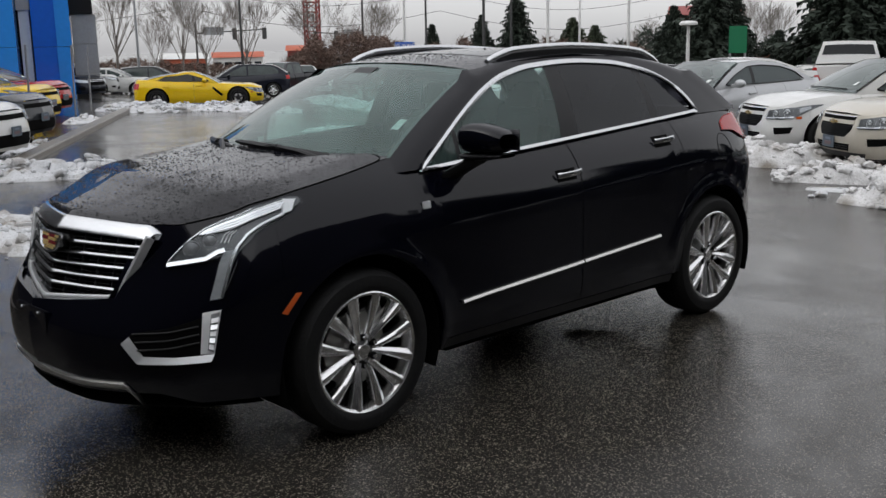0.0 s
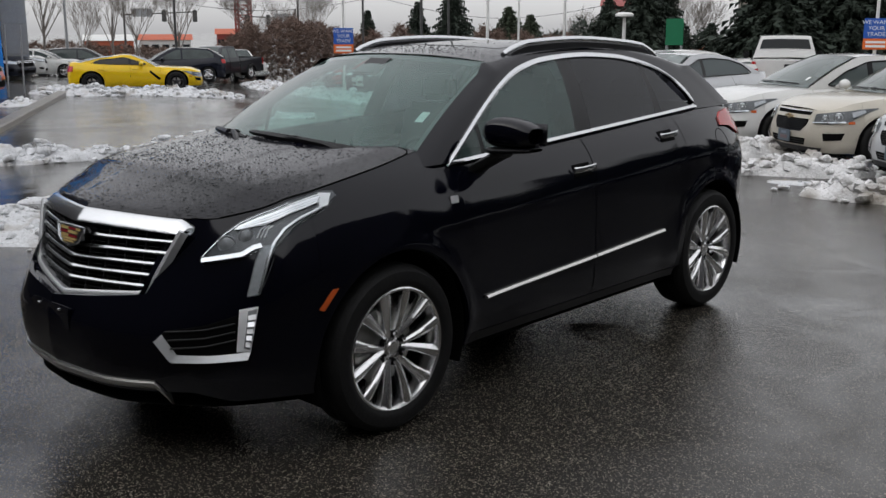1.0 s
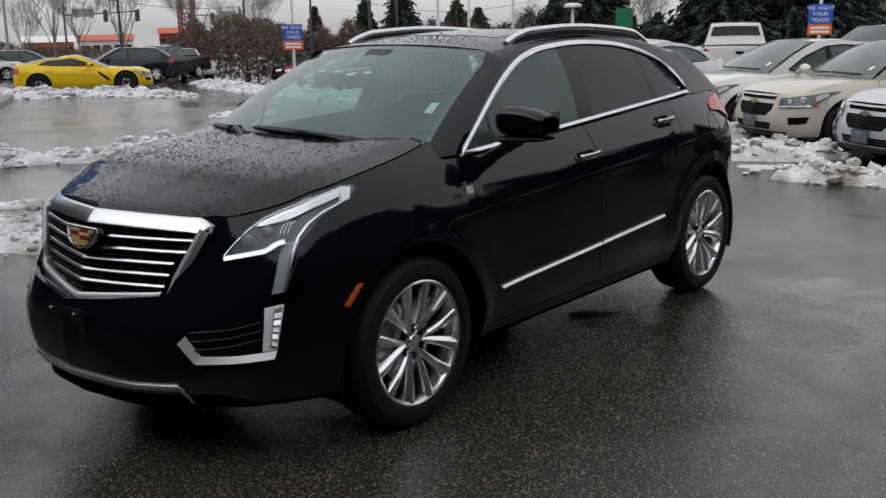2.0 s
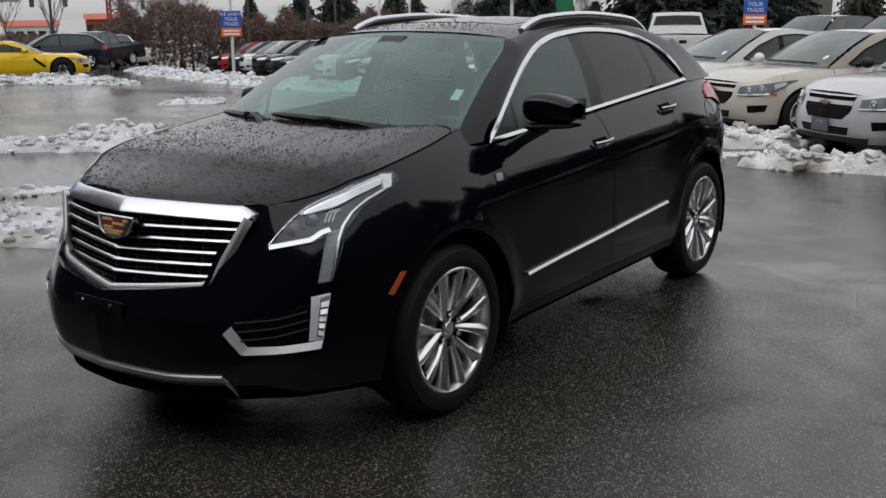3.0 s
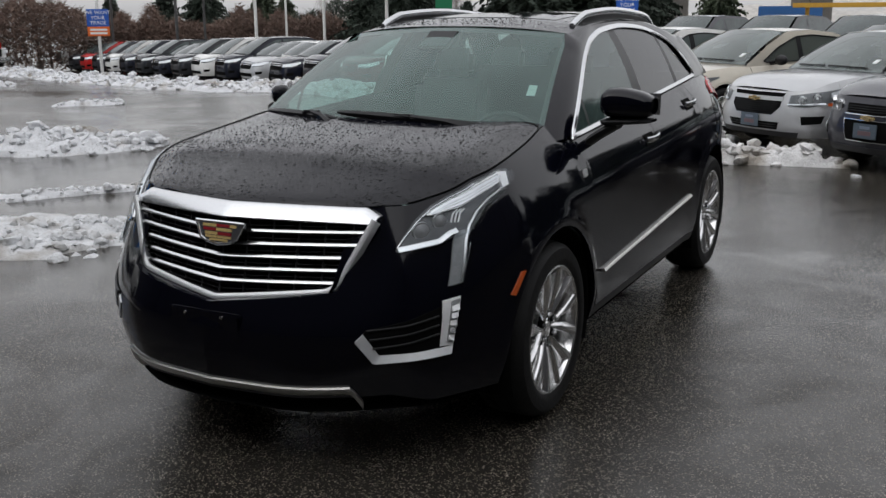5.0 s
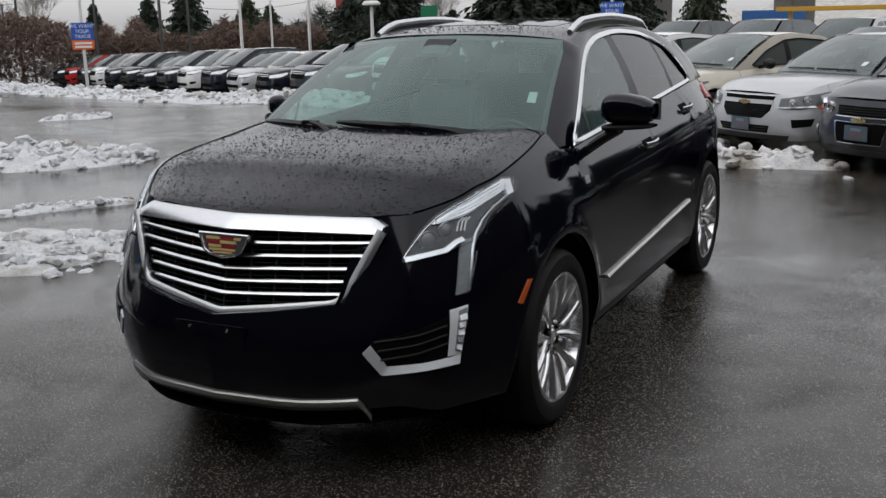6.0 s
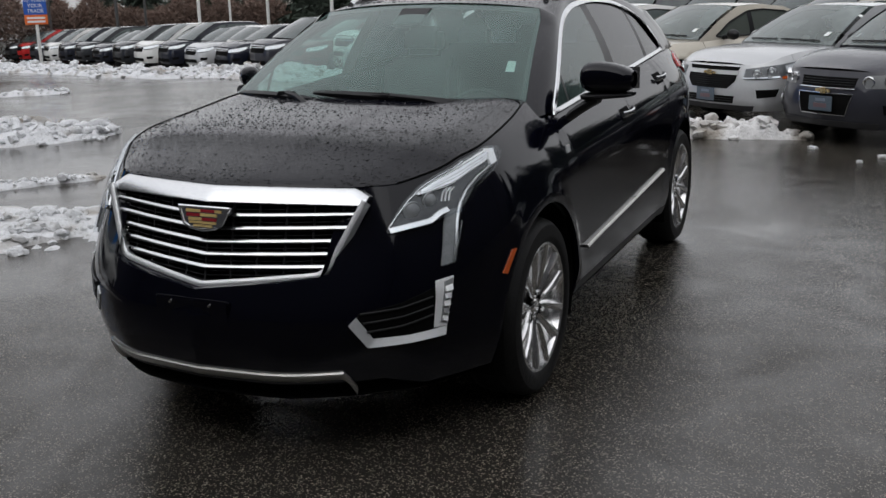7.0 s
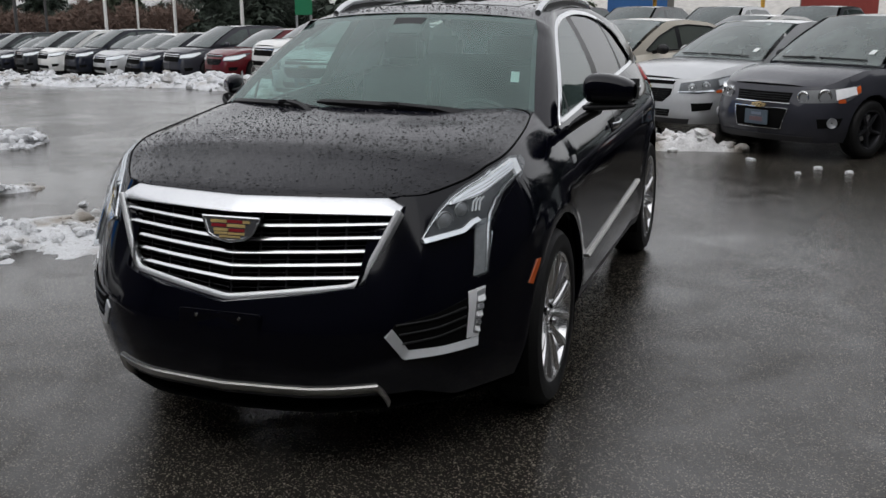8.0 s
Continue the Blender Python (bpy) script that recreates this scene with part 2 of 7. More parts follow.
# ---------------------------------------------------------------- car bodies
class Shell:
    """The lower body of a car as one wrapped surface: rows (x, y, top height, inset at the top, depth of the shoulder, its curve)
    run from the middle of the nose round one side to the middle of the tail. The nose looks to -y, the left side is +x."""

    def __init__(self, rows, hubs, arch, low, tuck=0.05):
        self.rows, self.hubs, self.arch, self.low, self.tuck = rows, hubs, arch, low, tuck
        self.n = len(rows) - 1
        tables = [[(i, r[k]) for i, r in enumerate(rows)] for k in range(6)]
        self.fine = 40
        self.lut = [[curve_at(t, i / self.fine) for i in range(self.n * self.fine + 1)] for t in tables]

    def value(self, k, s):
        i = min(max(s * self.fine, 0.0), self.n * self.fine - 1e-6)
        j = int(i)
        row = self.lut[k]
        return row[j] + (row[j + 1] - row[j]) * (i - j)

    def plan(self, s):
        s = abs(s)
        p = np.array([self.value(0, s), self.value(1, s)])
        e = 0.02
        a, b = max(0.0, s - e), min(self.n, s + e)
        t = np.array([self.value(0, b) - self.value(0, a), self.value(1, b) - self.value(1, a)])
        if s < 1e-6:
            t = np.array([1.0, 0.0])
        if s > self.n - 1e-6:
            t = np.array([-1.0, 0.0])
        t /= np.linalg.norm(t)
        return p, np.array([t[1], -t[0]])

    def top(self, s):
        return self.value(2, abs(s))

    def bottom(self, s):
        p, _ = self.plan(s)
        z = self.low(abs(s)) if callable(self.low) else self.low
        if p[0] > 0.5:
            for yc, zc in self.hubs:
                if abs(p[1] - yc) < self.arch:
                    z = max(z, zc + math.sqrt(self.arch ** 2 - (p[1] - yc) ** 2))
        return z

    def at(self, s, z, out=0.0):
        """The point of the surface at s (negative: the right-hand side) and height z, moved outwards."""
        side = -1 if s < 0 else 1
        s = abs(s)
        p, nrm = self.plan(s)
        top, inset, deep, power = (self.value(k, s) for k in (2, 3, 4, 5))
        q = min(max((top - z) / deep, 0.0), 1.0)
        d = inset * (1 - q) ** power
        low = self.low(s) if callable(self.low) else self.low
        d += self.tuck * max(0.0, 1 - (z - low) / 0.2) ** 2
        for yc, zc in self.hubs:
            if p[0] > 0.5:
                d -= 0.014 * math.exp(-((math.hypot(p[1] - yc, z - zc) - self.arch - 0.01) / 0.05) ** 2)
        p = p + nrm * (out - d)
        return Vector((side * p[0], p[1], z))

    def s_of_y(self, y, a=None, b=None):
        lo, hi = 0.0, float(self.n)
        for _ in range(40):
            mid = (lo + hi) / 2
            lo, hi = (mid, hi) if self.value(1, mid) < y else (lo, mid)
        return (lo + hi) / 2

    def s_near(self, x, y, z):
        """The s at which the surface at that height passes nearest to a point."""
        def miss(s):
            p = self.at(abs(float(s)), z)
            return (p.x - abs(x)) ** 2 + (p.y - y) ** 2

        best = min(np.linspace(0, self.n, 90), key=miss)
        best = min(np.linspace(best - 0.2, best + 0.2, 40), key=miss)
        best = min(np.linspace(best - 0.012, best + 0.012, 12), key=miss)
        return max(0.0, best) * (-1 if x < 0 else 1)

    def stations(self, s0, s1, step=0.12):
        ss = set(np.linspace(s0, s1, max(2, int(abs(s1 - s0) / step) + 1)).round(5))
        for yc, _ in self.hubs:
            for k in range(0, 21):
                y = yc - self.arch * math.cos(math.pi * k / 20)
                for e in ((-0.0015, 0.0015) if k in (0, 20) else (0,)):
                    s = self.s_of_y(y + e)
                    if s0 < s < s1:
                        ss.add(round(s, 5))
        return sorted(ss)

    def panel(self, bm, s0, s1, low=None, high=None, nz=12, side=1, step=0.12, gap=0.003, flange=0.02):
        """A panel between two places along the side, with edges turned in, so that shut lines are real gaps."""
        ss = self.stations(s0, s1, step)
        rows = []
        for i, s in enumerate(ss):
            lo = low(s) if low else self.bottom(s)
            hi = high(s) if high else self.top(s)
            e = 0.004 if i == 0 else (-0.004 if i == len(ss) - 1 else 0)
            if s0 == 0 and i == 0 or s1 == self.n and i == len(ss) - 1:
                e = 0
            col = [self.at(side * max(s + e, 0.0), lo + (hi - lo) * k / nz) for k in range(nz + 1)]
            inner = [self.at(side * max(s + e, 0.0), lo, -flange), *col, self.at(side * max(s + e, 0.0), hi - 0.001, -flange)]
            rows.append(inner)
        def edge(s):
            lo = low(s) if low else self.bottom(s)
            hi = high(s) if high else self.top(s)
            return [self.at(side * s, lo, -flange)] + [self.at(side * s, lo + (hi - lo) * k / nz, -flange) for k in range(nz + 1)] + [self.at(side * s, hi - 0.001, -flange)]
        full = ([] if s0 == 0 else [edge(ss[0] + 0.004)]) + rows + ([] if s1 == self.n else [edge(ss[-1] - 0.004)])
        grid(bm, full)
        return bm

    def strip(self, bm, lower, upper, out, n=24, m=4, skirt=0.012, soft=1, tilt=0.0):
        """A patch on the surface between two lines of (s, z), raised by out, with a skirt down to the body."""
        a, b = rounded(lower, n, soft), rounded(upper, n, soft)
        rows = []
        for p, q in zip(a, b):
            col = [p + (q - p) * k / m for k in range(m + 1)]
            pts = [self.at(c[0], c[1], out + tilt * (1 - k / m)) for k, c in enumerate(col)]
            rows.append([self.at(*col[0], out - skirt), *pts, self.at(*col[-1], out - skirt)])
        first = [self.at(*(a[0] + (b[0] - a[0]) * k / m), out - skirt) for k in (0, *range(m + 1), m)]
        last = [self.at(*(a[-1] + (b[-1] - a[-1]) * k / m), out - skirt) for k in (0, *range(m + 1), m)]
        grid(bm, [first, *rows, last])
        return bm

    def ribbon(self, bm, line, width, out, n=40, thick=0.012, soft=1, tilt=0.0):
        """A raised band along a line of (s, z)."""
        ps = rounded(line, n, soft)
        pts3 = [self.at(p[0], p[1], out) for p in ps]
        rows = []
        for i, p in enumerate(ps):
            t = (pts3[min(i + 1, n - 1)] - pts3[max(i - 1, 0)]).normalized()
            s = p[0]
            nv = (self.at(s, p[1], out + 0.01) - self.at(s, p[1], out)).normalized()
            w = t.cross(nv).normalized()
            h = width(i / (n - 1)) / 2 if callable(width) else width / 2
            c = pts3[i]
            if w.z < 0:
                w = -w
            lip = nv * tilt
            rows.append([c - w * h - nv * thick, c - w * h + lip, c - w * h * 0.5 + lip * 0.7 + nv * thick * 0.25, c + w * h * 0.5 + nv * thick * 0.25, c + w * h, c + w * h - nv * thick])
        grid(bm, rows)
        for r in (rows[0], rows[-1]):
            try:
                bm.faces.new([bm.verts.new(v) for v in r])
            except ValueError:
                pass
        return bm


def tyre_and_rim(parent, hub, radius, rim, width, side, spokes="twin", metal=ALLOY, cap_color=None, n=44):
    """A wheel at a hub: tyre, rim with spokes, nuts and brake disc. side: +1 faces +x."""
    m = Matrix.Translation(hub) @ Matrix.Rotation(radians(90 * side), 4, "Y")
    wheel = new("wheel")
    wheel.parent = parent
    wheel.matrix_local = m
    w = width
    bm = bmesh.new()
    r = radius
    lathe(bm, [(rim - 0.012, -w * 0.95), (rim + 0.02, -w), (r - 0.03, -w), (r - 0.008, -w * 0.9), (r, -w * 0.78), (r, -w * 0.66), (r - 0.006, -w * 0.655), (r - 0.006, -w * 0.63), (r, -w * 0.625), (r, -w * 0.38),
               (r - 0.006, -w * 0.375), (r - 0.006, -w * 0.35), (r, -w * 0.345), (r, -w * 0.2), (r - 0.008, -w * 0.08), (r - 0.03, 0.004), (r - 0.07, 0.010), (rim + 0.012, 0.006), (rim - 0.006, -0.006), (rim - 0.012, -0.03)], Matrix(), n)
    part("tyre", bm, RUBBER, wheel, "black rubber tyre")
    bm = bmesh.new()
    lathe(bm, [(rim - 0.004, -0.012), (rim, -0.001), (rim - 0.006, 0.002), (rim - 0.016, -0.004), (rim - 0.022, -0.02), (rim - 0.03, -0.07), (rim - 0.035, -w * 0.9)], Matrix(), n)
    # spokes
    face = -0.012
    if spokes == "twin":
        # six forks that start between the nuts and open evenly towards the rim
        base = [(k * math.pi / 3 + math.pi / 6, e) for k in range(6) for e in (-1, 1)]
        half_in, half_out = 0.0150, 0.0325
    else:
        base = [(k * 2 * math.pi / int(spokes), 0) for k in range(int(spokes))]
        half_in, half_out = rim * 0.11, rim * 0.09
    for axis, e in base:
        rows = []
        for q in np.linspace(0, 1, 13):
            r0 = 0.055 if spokes == "twin" else 0.055 * rim / 0.28
            rr = r0 + (rim - 0.012 - r0) * q
            aa = axis + e * (0.262 - 0.115 * (1 - q) ** 1.5)
            h = half_in + (half_out - half_in) * q ** 1.35
            if spokes == "twin":
                z = -0.040 + 0.030 * math.sin(0.5 * math.pi * q) + 0.006 * q
                scoop, crest = 0.013 * q * (1 - 0.35 * q), 0.35
            else:
                z, scoop, crest = -0.03 + 0.022 * q, 0.003, 0.0
            c = Vector((rr * math.cos(aa), rr * math.sin(aa), 0))
            t = Vector((-math.sin(aa), math.cos(aa), 0)) * (-e if e else 1)
            rows.append([c + t * h * w_ + Vector((0, 0, z + d_)) for w_, d_ in ((-1, -0.042), (-1, -0.006), (-0.85, 0.0), (-crest, 0.006), (crest * 0.4, 0.004), (0.55, -scoop), (0.92, -scoop - 0.005), (1, -scoop - 0.012), (1, -0.042))])
        grid(bm, rows)
    h0 = -0.04 if spokes == "twin" else -0.026
    lathe(bm, [(0.0005, h0 + 0.008), (0.03, h0 + 0.008), (0.034, h0 + 0.002), (0.062, h0 - 0.004), (0.078, h0 - 0.012), (0.08, h0 - 0.05)], Matrix(), 24)
    rim_ob = part("rim", bm, metal, wheel, "polished silver alloy rim")
    if spokes == "twin":
        for k in range(6):
            a = 2 * math.pi * k / 6
            c = Vector((0.066 * math.cos(a), 0.066 * math.sin(a), h0 + 0.004))
            bm = bmesh.new()
            rod(bm, c + Vector((0, 0, -0.004)), c + Vector((0, 0, 0.004)), 0.0165, 0.0165, 14)
            part("nut_pocket", bm, SHADE_BLACK, rim_ob)
            bm = bmesh.new()
            rod(bm, c, c + Vector((0, 0, 0.020)), 0.0105, 0.009, 6)
            part("wheel_nut", bm, CHROME, rim_ob)
    bm = bmesh.new()
    lathe(bm, [(0.0005, -0.10), (rim * 0.62, -0.10), (rim * 0.62, -0.115), (0.0005, -0.115)], Matrix(), 24)
    box(bm, pose(-rim * 0.52, rim * 0.2, -0.10, 0, 0, 20), 0.09, 0.18, 0.07, 0.01)
    part("brake_disc", bm, SATIN, wheel)
    # near-black disc stands in for the shade behind the spokes
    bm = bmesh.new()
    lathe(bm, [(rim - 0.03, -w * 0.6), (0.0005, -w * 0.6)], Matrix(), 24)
    part("wheel_back", bm, SHADE_BLACK, wheel)
    return wheel
GRILLE_BLACK = mat("gloss_black_lattice", (0.012, 0.012, 0.013), 0.25, spread=0.15, scale=20)
GOLD = mat("gold_enamel", (0.60, 0.44, 0.18), 0.25, 0.15)
RED_ENAMEL = mat("red_enamel", (0.26, 0.018, 0.025), 0.2, coat=1.0)
PAPER = mat("white_paper", (0.75, 0.78, 0.76), 0.6, spread=0.05)


# ---------------------------------------------------------------- the black crossover
def side_x(z, y=1.5):
    """Half width of the cabin's side at a height above the belt."""
    d = z - 1.158
    return 0.846 - 0.25 * d - 0.50 * d * abs(d)


def black_crossover():
    car = thing("crossover_car", pose(-0.026, 0, 0) @ Matrix.Diagonal((1.027, 1, 1, 1)), "glossy black crossover with chrome trim beaded with rain on wet asphalt", "car")
    rows = [  # x, y, top, inset at top, shoulder depth, curve
        (0.00, -1.130, 1.034, 0.195, 0.445, 1.2),
        (0.30, -1.095, 1.032, 0.200, 0.445, 1.2),
        (0.55, -0.975, 1.026, 0.205, 0.444, 1.2),
        (0.72, -0.825, 1.026, 0.160, 0.42, 1.3),
        (0.83, -0.665, 1.052, 0.150, 0.387, 1.5),
        (0.91, -0.500, 1.098, 0.145, 0.35, 1.7),
        (0.950, -0.300, 1.132, 0.140, 0.33, 1.9),
    ] + [
        (0.957, 0.050, 1.182, 0.165, 0.33, 2.1),
        (0.957, 0.330, 1.226, 0.198, 0.36, 2.0),
        (0.957, 0.410, 1.192, 0.156, 0.33, 2.1),
        (0.957, 0.500, 1.163, 0.124, 0.30, 2.2),
        (0.955, 1.500, 1.212, 0.135, 0.30, 2.2),
        (0.955, 2.500, 1.270, 0.150, 0.30, 2.2),
        (0.946, 2.980, 1.285, 0.160, 0.32, 2.0),
        (0.905, 3.300, 1.285, 0.150, 0.36, 1.8),
        (0.780, 3.520, 1.280, 0.150, 0.40, 1.6),
        (0.480, 3.620, 1.280, 0.150, 0.40, 1.6),
        (0.000, 3.650, 1.280, 0.150, 0.40, 1.6),
    ]
    hubs = ((0.0, 0.385), (2.857, 0.385))
    body = Shell(rows, hubs, 0.455, lambda s: 0.290 + 0.045 * min(1.0, max(0.0, (3.4 - s) / 0.8)), 0.04)
    at, S, N = body.at, body.s_of_y, body.n
    s_fender, s_door, s_mid, s_rear = S(-0.42), S(0.49), S(1.52), S(2.50)
    s_tail = S(3.20)

    # grille outline on the nose: upper corners, lower corners, tip
    gx, gtop, gxl, glow, gtip = 0.568, 0.992, 0.452, 0.742, 0.686

    def under_grille(s):
        x = body.at(s, 0.85).x
        if x < gxl:
            return gtip + (glow - gtip) * x / gxl - 0.004
        if x < gx + 0.012:
            return glow + (1.030 - glow) * (x - gxl) / (gx + 0.012 - gxl)
        return body.top(s)

    for side, word in ((1, "left"), (-1, "right")):
        bm = bmesh.new()
        body.panel(bm, 0, s_fender, None, under_grille, 16, side, 0.06)
        part("front_bumper", bm, BLACK_PAINT, car)
        bm = bmesh.new()
        body.panel(bm, s_fender, s_door, None, None, 16, side)
        part("fender", bm, BLACK_PAINT, car)
        for a, b, nm in ((s_door, s_mid, "front_door"), (s_mid, s_rear, "rear_door")):
            bm = bmesh.new()
            body.panel(bm, a, b, lambda s: max(body.bottom(s), 0.345), None, 16, side)
            part(nm, bm, BLACK_PAINT, car)
        bm = bmesh.new()
        body.panel(bm, s_door, s_rear, None, lambda s: 0.340, 2, side)
        part("sill", bm, BLACK_TRIM, car)
        bm = bmesh.new()
        body.panel(bm, s_rear, s_tail, None, None, 16, side)
        part("quarter_panel", bm, BLACK_PAINT, car)
        bm = bmesh.new()
        body.panel(bm, s_tail, N, None, None, 14, side)
        part("rear_bumper", bm, BLACK_PAINT, car)
        # wheel wells: liners coloured near-black for the shade inside
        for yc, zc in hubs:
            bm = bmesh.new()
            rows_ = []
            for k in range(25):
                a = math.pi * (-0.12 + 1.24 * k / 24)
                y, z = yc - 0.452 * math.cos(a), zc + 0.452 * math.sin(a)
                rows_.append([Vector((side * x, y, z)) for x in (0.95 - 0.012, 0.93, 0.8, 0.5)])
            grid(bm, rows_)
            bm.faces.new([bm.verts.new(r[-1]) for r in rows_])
            part("wheel_liner", bm, SHADE_BLACK, car)
    # underside: one flat sheet, coloured near-black for the shade below
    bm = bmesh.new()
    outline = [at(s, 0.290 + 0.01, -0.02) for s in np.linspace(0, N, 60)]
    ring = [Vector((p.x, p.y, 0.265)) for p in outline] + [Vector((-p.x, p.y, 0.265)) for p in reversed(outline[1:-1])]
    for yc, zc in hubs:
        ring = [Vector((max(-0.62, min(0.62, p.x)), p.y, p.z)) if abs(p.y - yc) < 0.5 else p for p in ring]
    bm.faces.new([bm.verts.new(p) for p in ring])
    part("underbody", bm, SHADE_BLACK, car)

    # hood: edges follow the tops of the nose and fenders, a raised middle with soft creases
    s_cowl = S(0.335)
    e_line = [at(s, body.top(s)) for s in np.linspace(body.s_near(0.60, -0.80, 1.0), s_cowl, 26)]

    def hood_point(u, v):
        i = v * 25
        k = min(int(i), 24)
        e = e_line[k].lerp(e_line[k + 1], i - k)
        x = (e.x - 0.004) * u
        front = 0.158 * (1 - v) ** 2.2 + 0.26 * v ** 2
        y = e.y + 0.003 - front * (1 - abs(u) ** 2.2)
        lip = -1.039 + 0.24 * 0.354 + 0.16 * abs(x) + 0.17 * x * x + 0.036
        y += max(0.0, 1 - v / 0.25) ** 2 * (lip - (e.y + 0.003 - 0.158 * (1 - abs(u) ** 2.2))) * (1 - abs(u) ** 6)
        plateau = 1 - abs(u) ** 2.6
        z = e.z + 0.004 + (0.010 + 0.026 * math.sin(math.pi * v ** 0.8) - 0.012 * v) * plateau
        # a power dome between two creases that spread towards the windscreen, and a fainter pair inside it
        z += 0.005 / (1 + math.exp((abs(u) - 0.26 - 0.10 * v) / 0.0175)) * min(1.0, 4 * v) * (1 - 0.4 * v)
        fall = (abs(u) - (0.76 + 0.10 * v)) / (0.24 - 0.10 * v)
        z += 0.028 * (1 - (fall if fall > 0.1 else 0.1 * math.exp(10 * fall - 1))) * min(1.0, 3 * v) * (1 - 0.35 * v)
        z += 0.014 * math.sin(math.pi * v ** 0.55) * plateau
        z -= 0.008 * max(0.0, 1 - v / 0.35) ** 2 * (1 - abs(u) ** 4)
        return Vector((x, y, z))

    bm = bmesh.new()
    rows_ = [[hood_point(u, v) for u in np.linspace(-1, 1, 91)] for v in np.linspace(0, 1, 36)]
    rim_ = [[p + Vector((0, 0.01, -0.025)) for p in rows_[0]]]
    grid(bm, rim_ + rows_ + [[p + Vector((0, 0, -0.03)) for p in rows_[-1]]])
    hood = part("hood", bm, BLACK_PAINT, car, "black bonnet covered with rain beads")
    for e in (-1, 1):
        bm = bmesh.new()
        tube(bm, [hood_point(e * (1 - 0.10 * max(0.0, (v - 0.90) / 0.10) ** 2), v) + Vector((0, 0, 0.0005)) for v in np.linspace(0.10, 1, 40)], 0.0034, 5)
        part("shut_line", bm, SHADE_BLACK, hood)

    def beads(parent, surface, n, seed, u1=0.98, big=0.0046):
        """Standing rain: many small low domes on a panel."""
        rnd = random.Random(seed)
        bm = bmesh.new()
        while n > 0:
            u, v = rnd.uniform(-u1, u1), rnd.uniform(0.02, 0.985)
            p = surface(u, v)
            if rnd.random() > 0.62 + 0.9 * noise.noise(p * 3.0):
                continue
            n -= 1
            a, b = (surface(u + 0.01, v) - p).normalized(), (surface(u, v + 0.01) - p).normalized()
            up = a.cross(b).normalized()
            if up.z < 0:
                up = -up
            side_ = b.cross(up).normalized()
            r = big * rnd.uniform(0.35, 1.0) ** 1.3 * (1.5 if rnd.random() < 0.06 else 1.0)
            h, e, t0 = r * rnd.uniform(0.45, 0.65), rnd.uniform(0.8, 1.35), rnd.uniform(0, 6.28)
            rings = []
            for rr, hh in ((1.0, -0.05), (0.82, 0.55), (0.42, 0.92)):
                rings.append([bm.verts.new(p + (side_ * math.cos(t0 + k * 1.0472) + b * math.sin(t0 + k * 1.0472) * e) * r * rr * (1 + 0.12 * math.sin(k * 2.1 + t0)) + up * h * hh) for k in range(6)])
            for lo, hi in zip(rings, rings[1:]):
                for k in range(6):
                    bm.faces.new((lo[k], lo[(k + 1) % 6], hi[(k + 1) % 6], hi[k]))
            bm.faces.new(rings[-1])
        me = bpy.data.meshes.new("standing_rain")
        bm.to_mesh(me)
        bm.free()
        me.materials.append(WATER_BEAD)
        me.shade_smooth()
        ob = new("standing_rain", me)
        ob.parent = parent
        return tagged(ob, "beads of rain standing on paint", kind="stuff")

    beads(hood, hood_point, 4200, 5)

    # windscreen between cowl and roof
    def screen(u, v, out=0.0):
        low = Vector((0.785 * u, 0.215 - 0.24 * (1 - u * u), 1.150 + 0.035 * (1 - u * u)))
        high = Vector((0.608 * u, 1.02 - 0.10 * (1 - u * u), 1.612 + 0.035 * (1 - u * u)))
        p = low.lerp(high, v)
        p += Vector((0, -0.55, 0.85)) * (0.028 * 4 * v * (1 - v) + out)
        return p

    bm = bmesh.new()
    grid(bm, [[screen(u, v) for u in np.linspace(-1, 1, 31)] for v in np.linspace(0, 1, 14)])
    ws = part("windshield", bm, WINDSHIELD, car, "green-tinted windshield")
    ws.visible_shadow = False
    bm = bmesh.new()
    grid(bm, [[hood_point(u, 1.0) + Vector((0, 0.004, -0.012)) for u in np.linspace(-1, 1, 31)], [screen(u, 0.075, 0.004) for u in np.linspace(-1, 1, 31)]])
    part("cowl", bm, BLACK_TRIM, car, "black plastic cowl below the windshield")
    # black ceramic border
    bm = bmesh.new()
    for e in (-1, 1):
        grid(bm, [[screen(e * (0.970 + 0.030 * k / 2), v, -0.004) for k in range(3)] for v in np.linspace(0, 1, 14)])
    for a, b in ((0.0, 0.10), (0.945, 1.0)):
        grid(bm, [[screen(u, v, -0.004) for u in np.linspace(-0.970, 0.970, 31)] for v in np.linspace(a, b, 3)])
    part("glass_border", bm, BLACK_TRIM, ws)

    # roof
    def roof_edge(y):
        return curve_at(((1.02, 1.612), (1.35, 1.655), (1.85, 1.676), (2.40, 1.652), (2.75, 1.608), (2.98, 1.562)), y)

    def roof(u, y):
        front = -0.10 * (1 - u * u) * max(0, 1 - (y - 1.02) / 1.2)
        wide = curve_at(((1.02, 0.608), (1.8, 0.597), (2.6, 0.580), (2.98, 0.548)), y)
        return Vector((wide * u, y + front, roof_edge(y) + 0.040 * (1 - abs(u) ** 2.6)))

    bm = bmesh.new()
    grid(bm, [[roof(u, y) for u in np.linspace(-1, 1, 31)] for y in np.linspace(1.02, 2.98, 28)])
    roof_ob = part("roof", bm, BLACK_PAINT, car, "black roof beaded with rain")
    beads(roof_ob, lambda u, v: roof(u, 1.04 + 1.5 * v), 2600, 6, 0.97, 0.005)
    bm = bmesh.new()
    grid(bm, [[roof(u, y) + Vector((0, 0, 0.002)) for u in np.linspace(-0.72, 0.72, 15)] for y in np.linspace(1.32, 2.15, 10)])
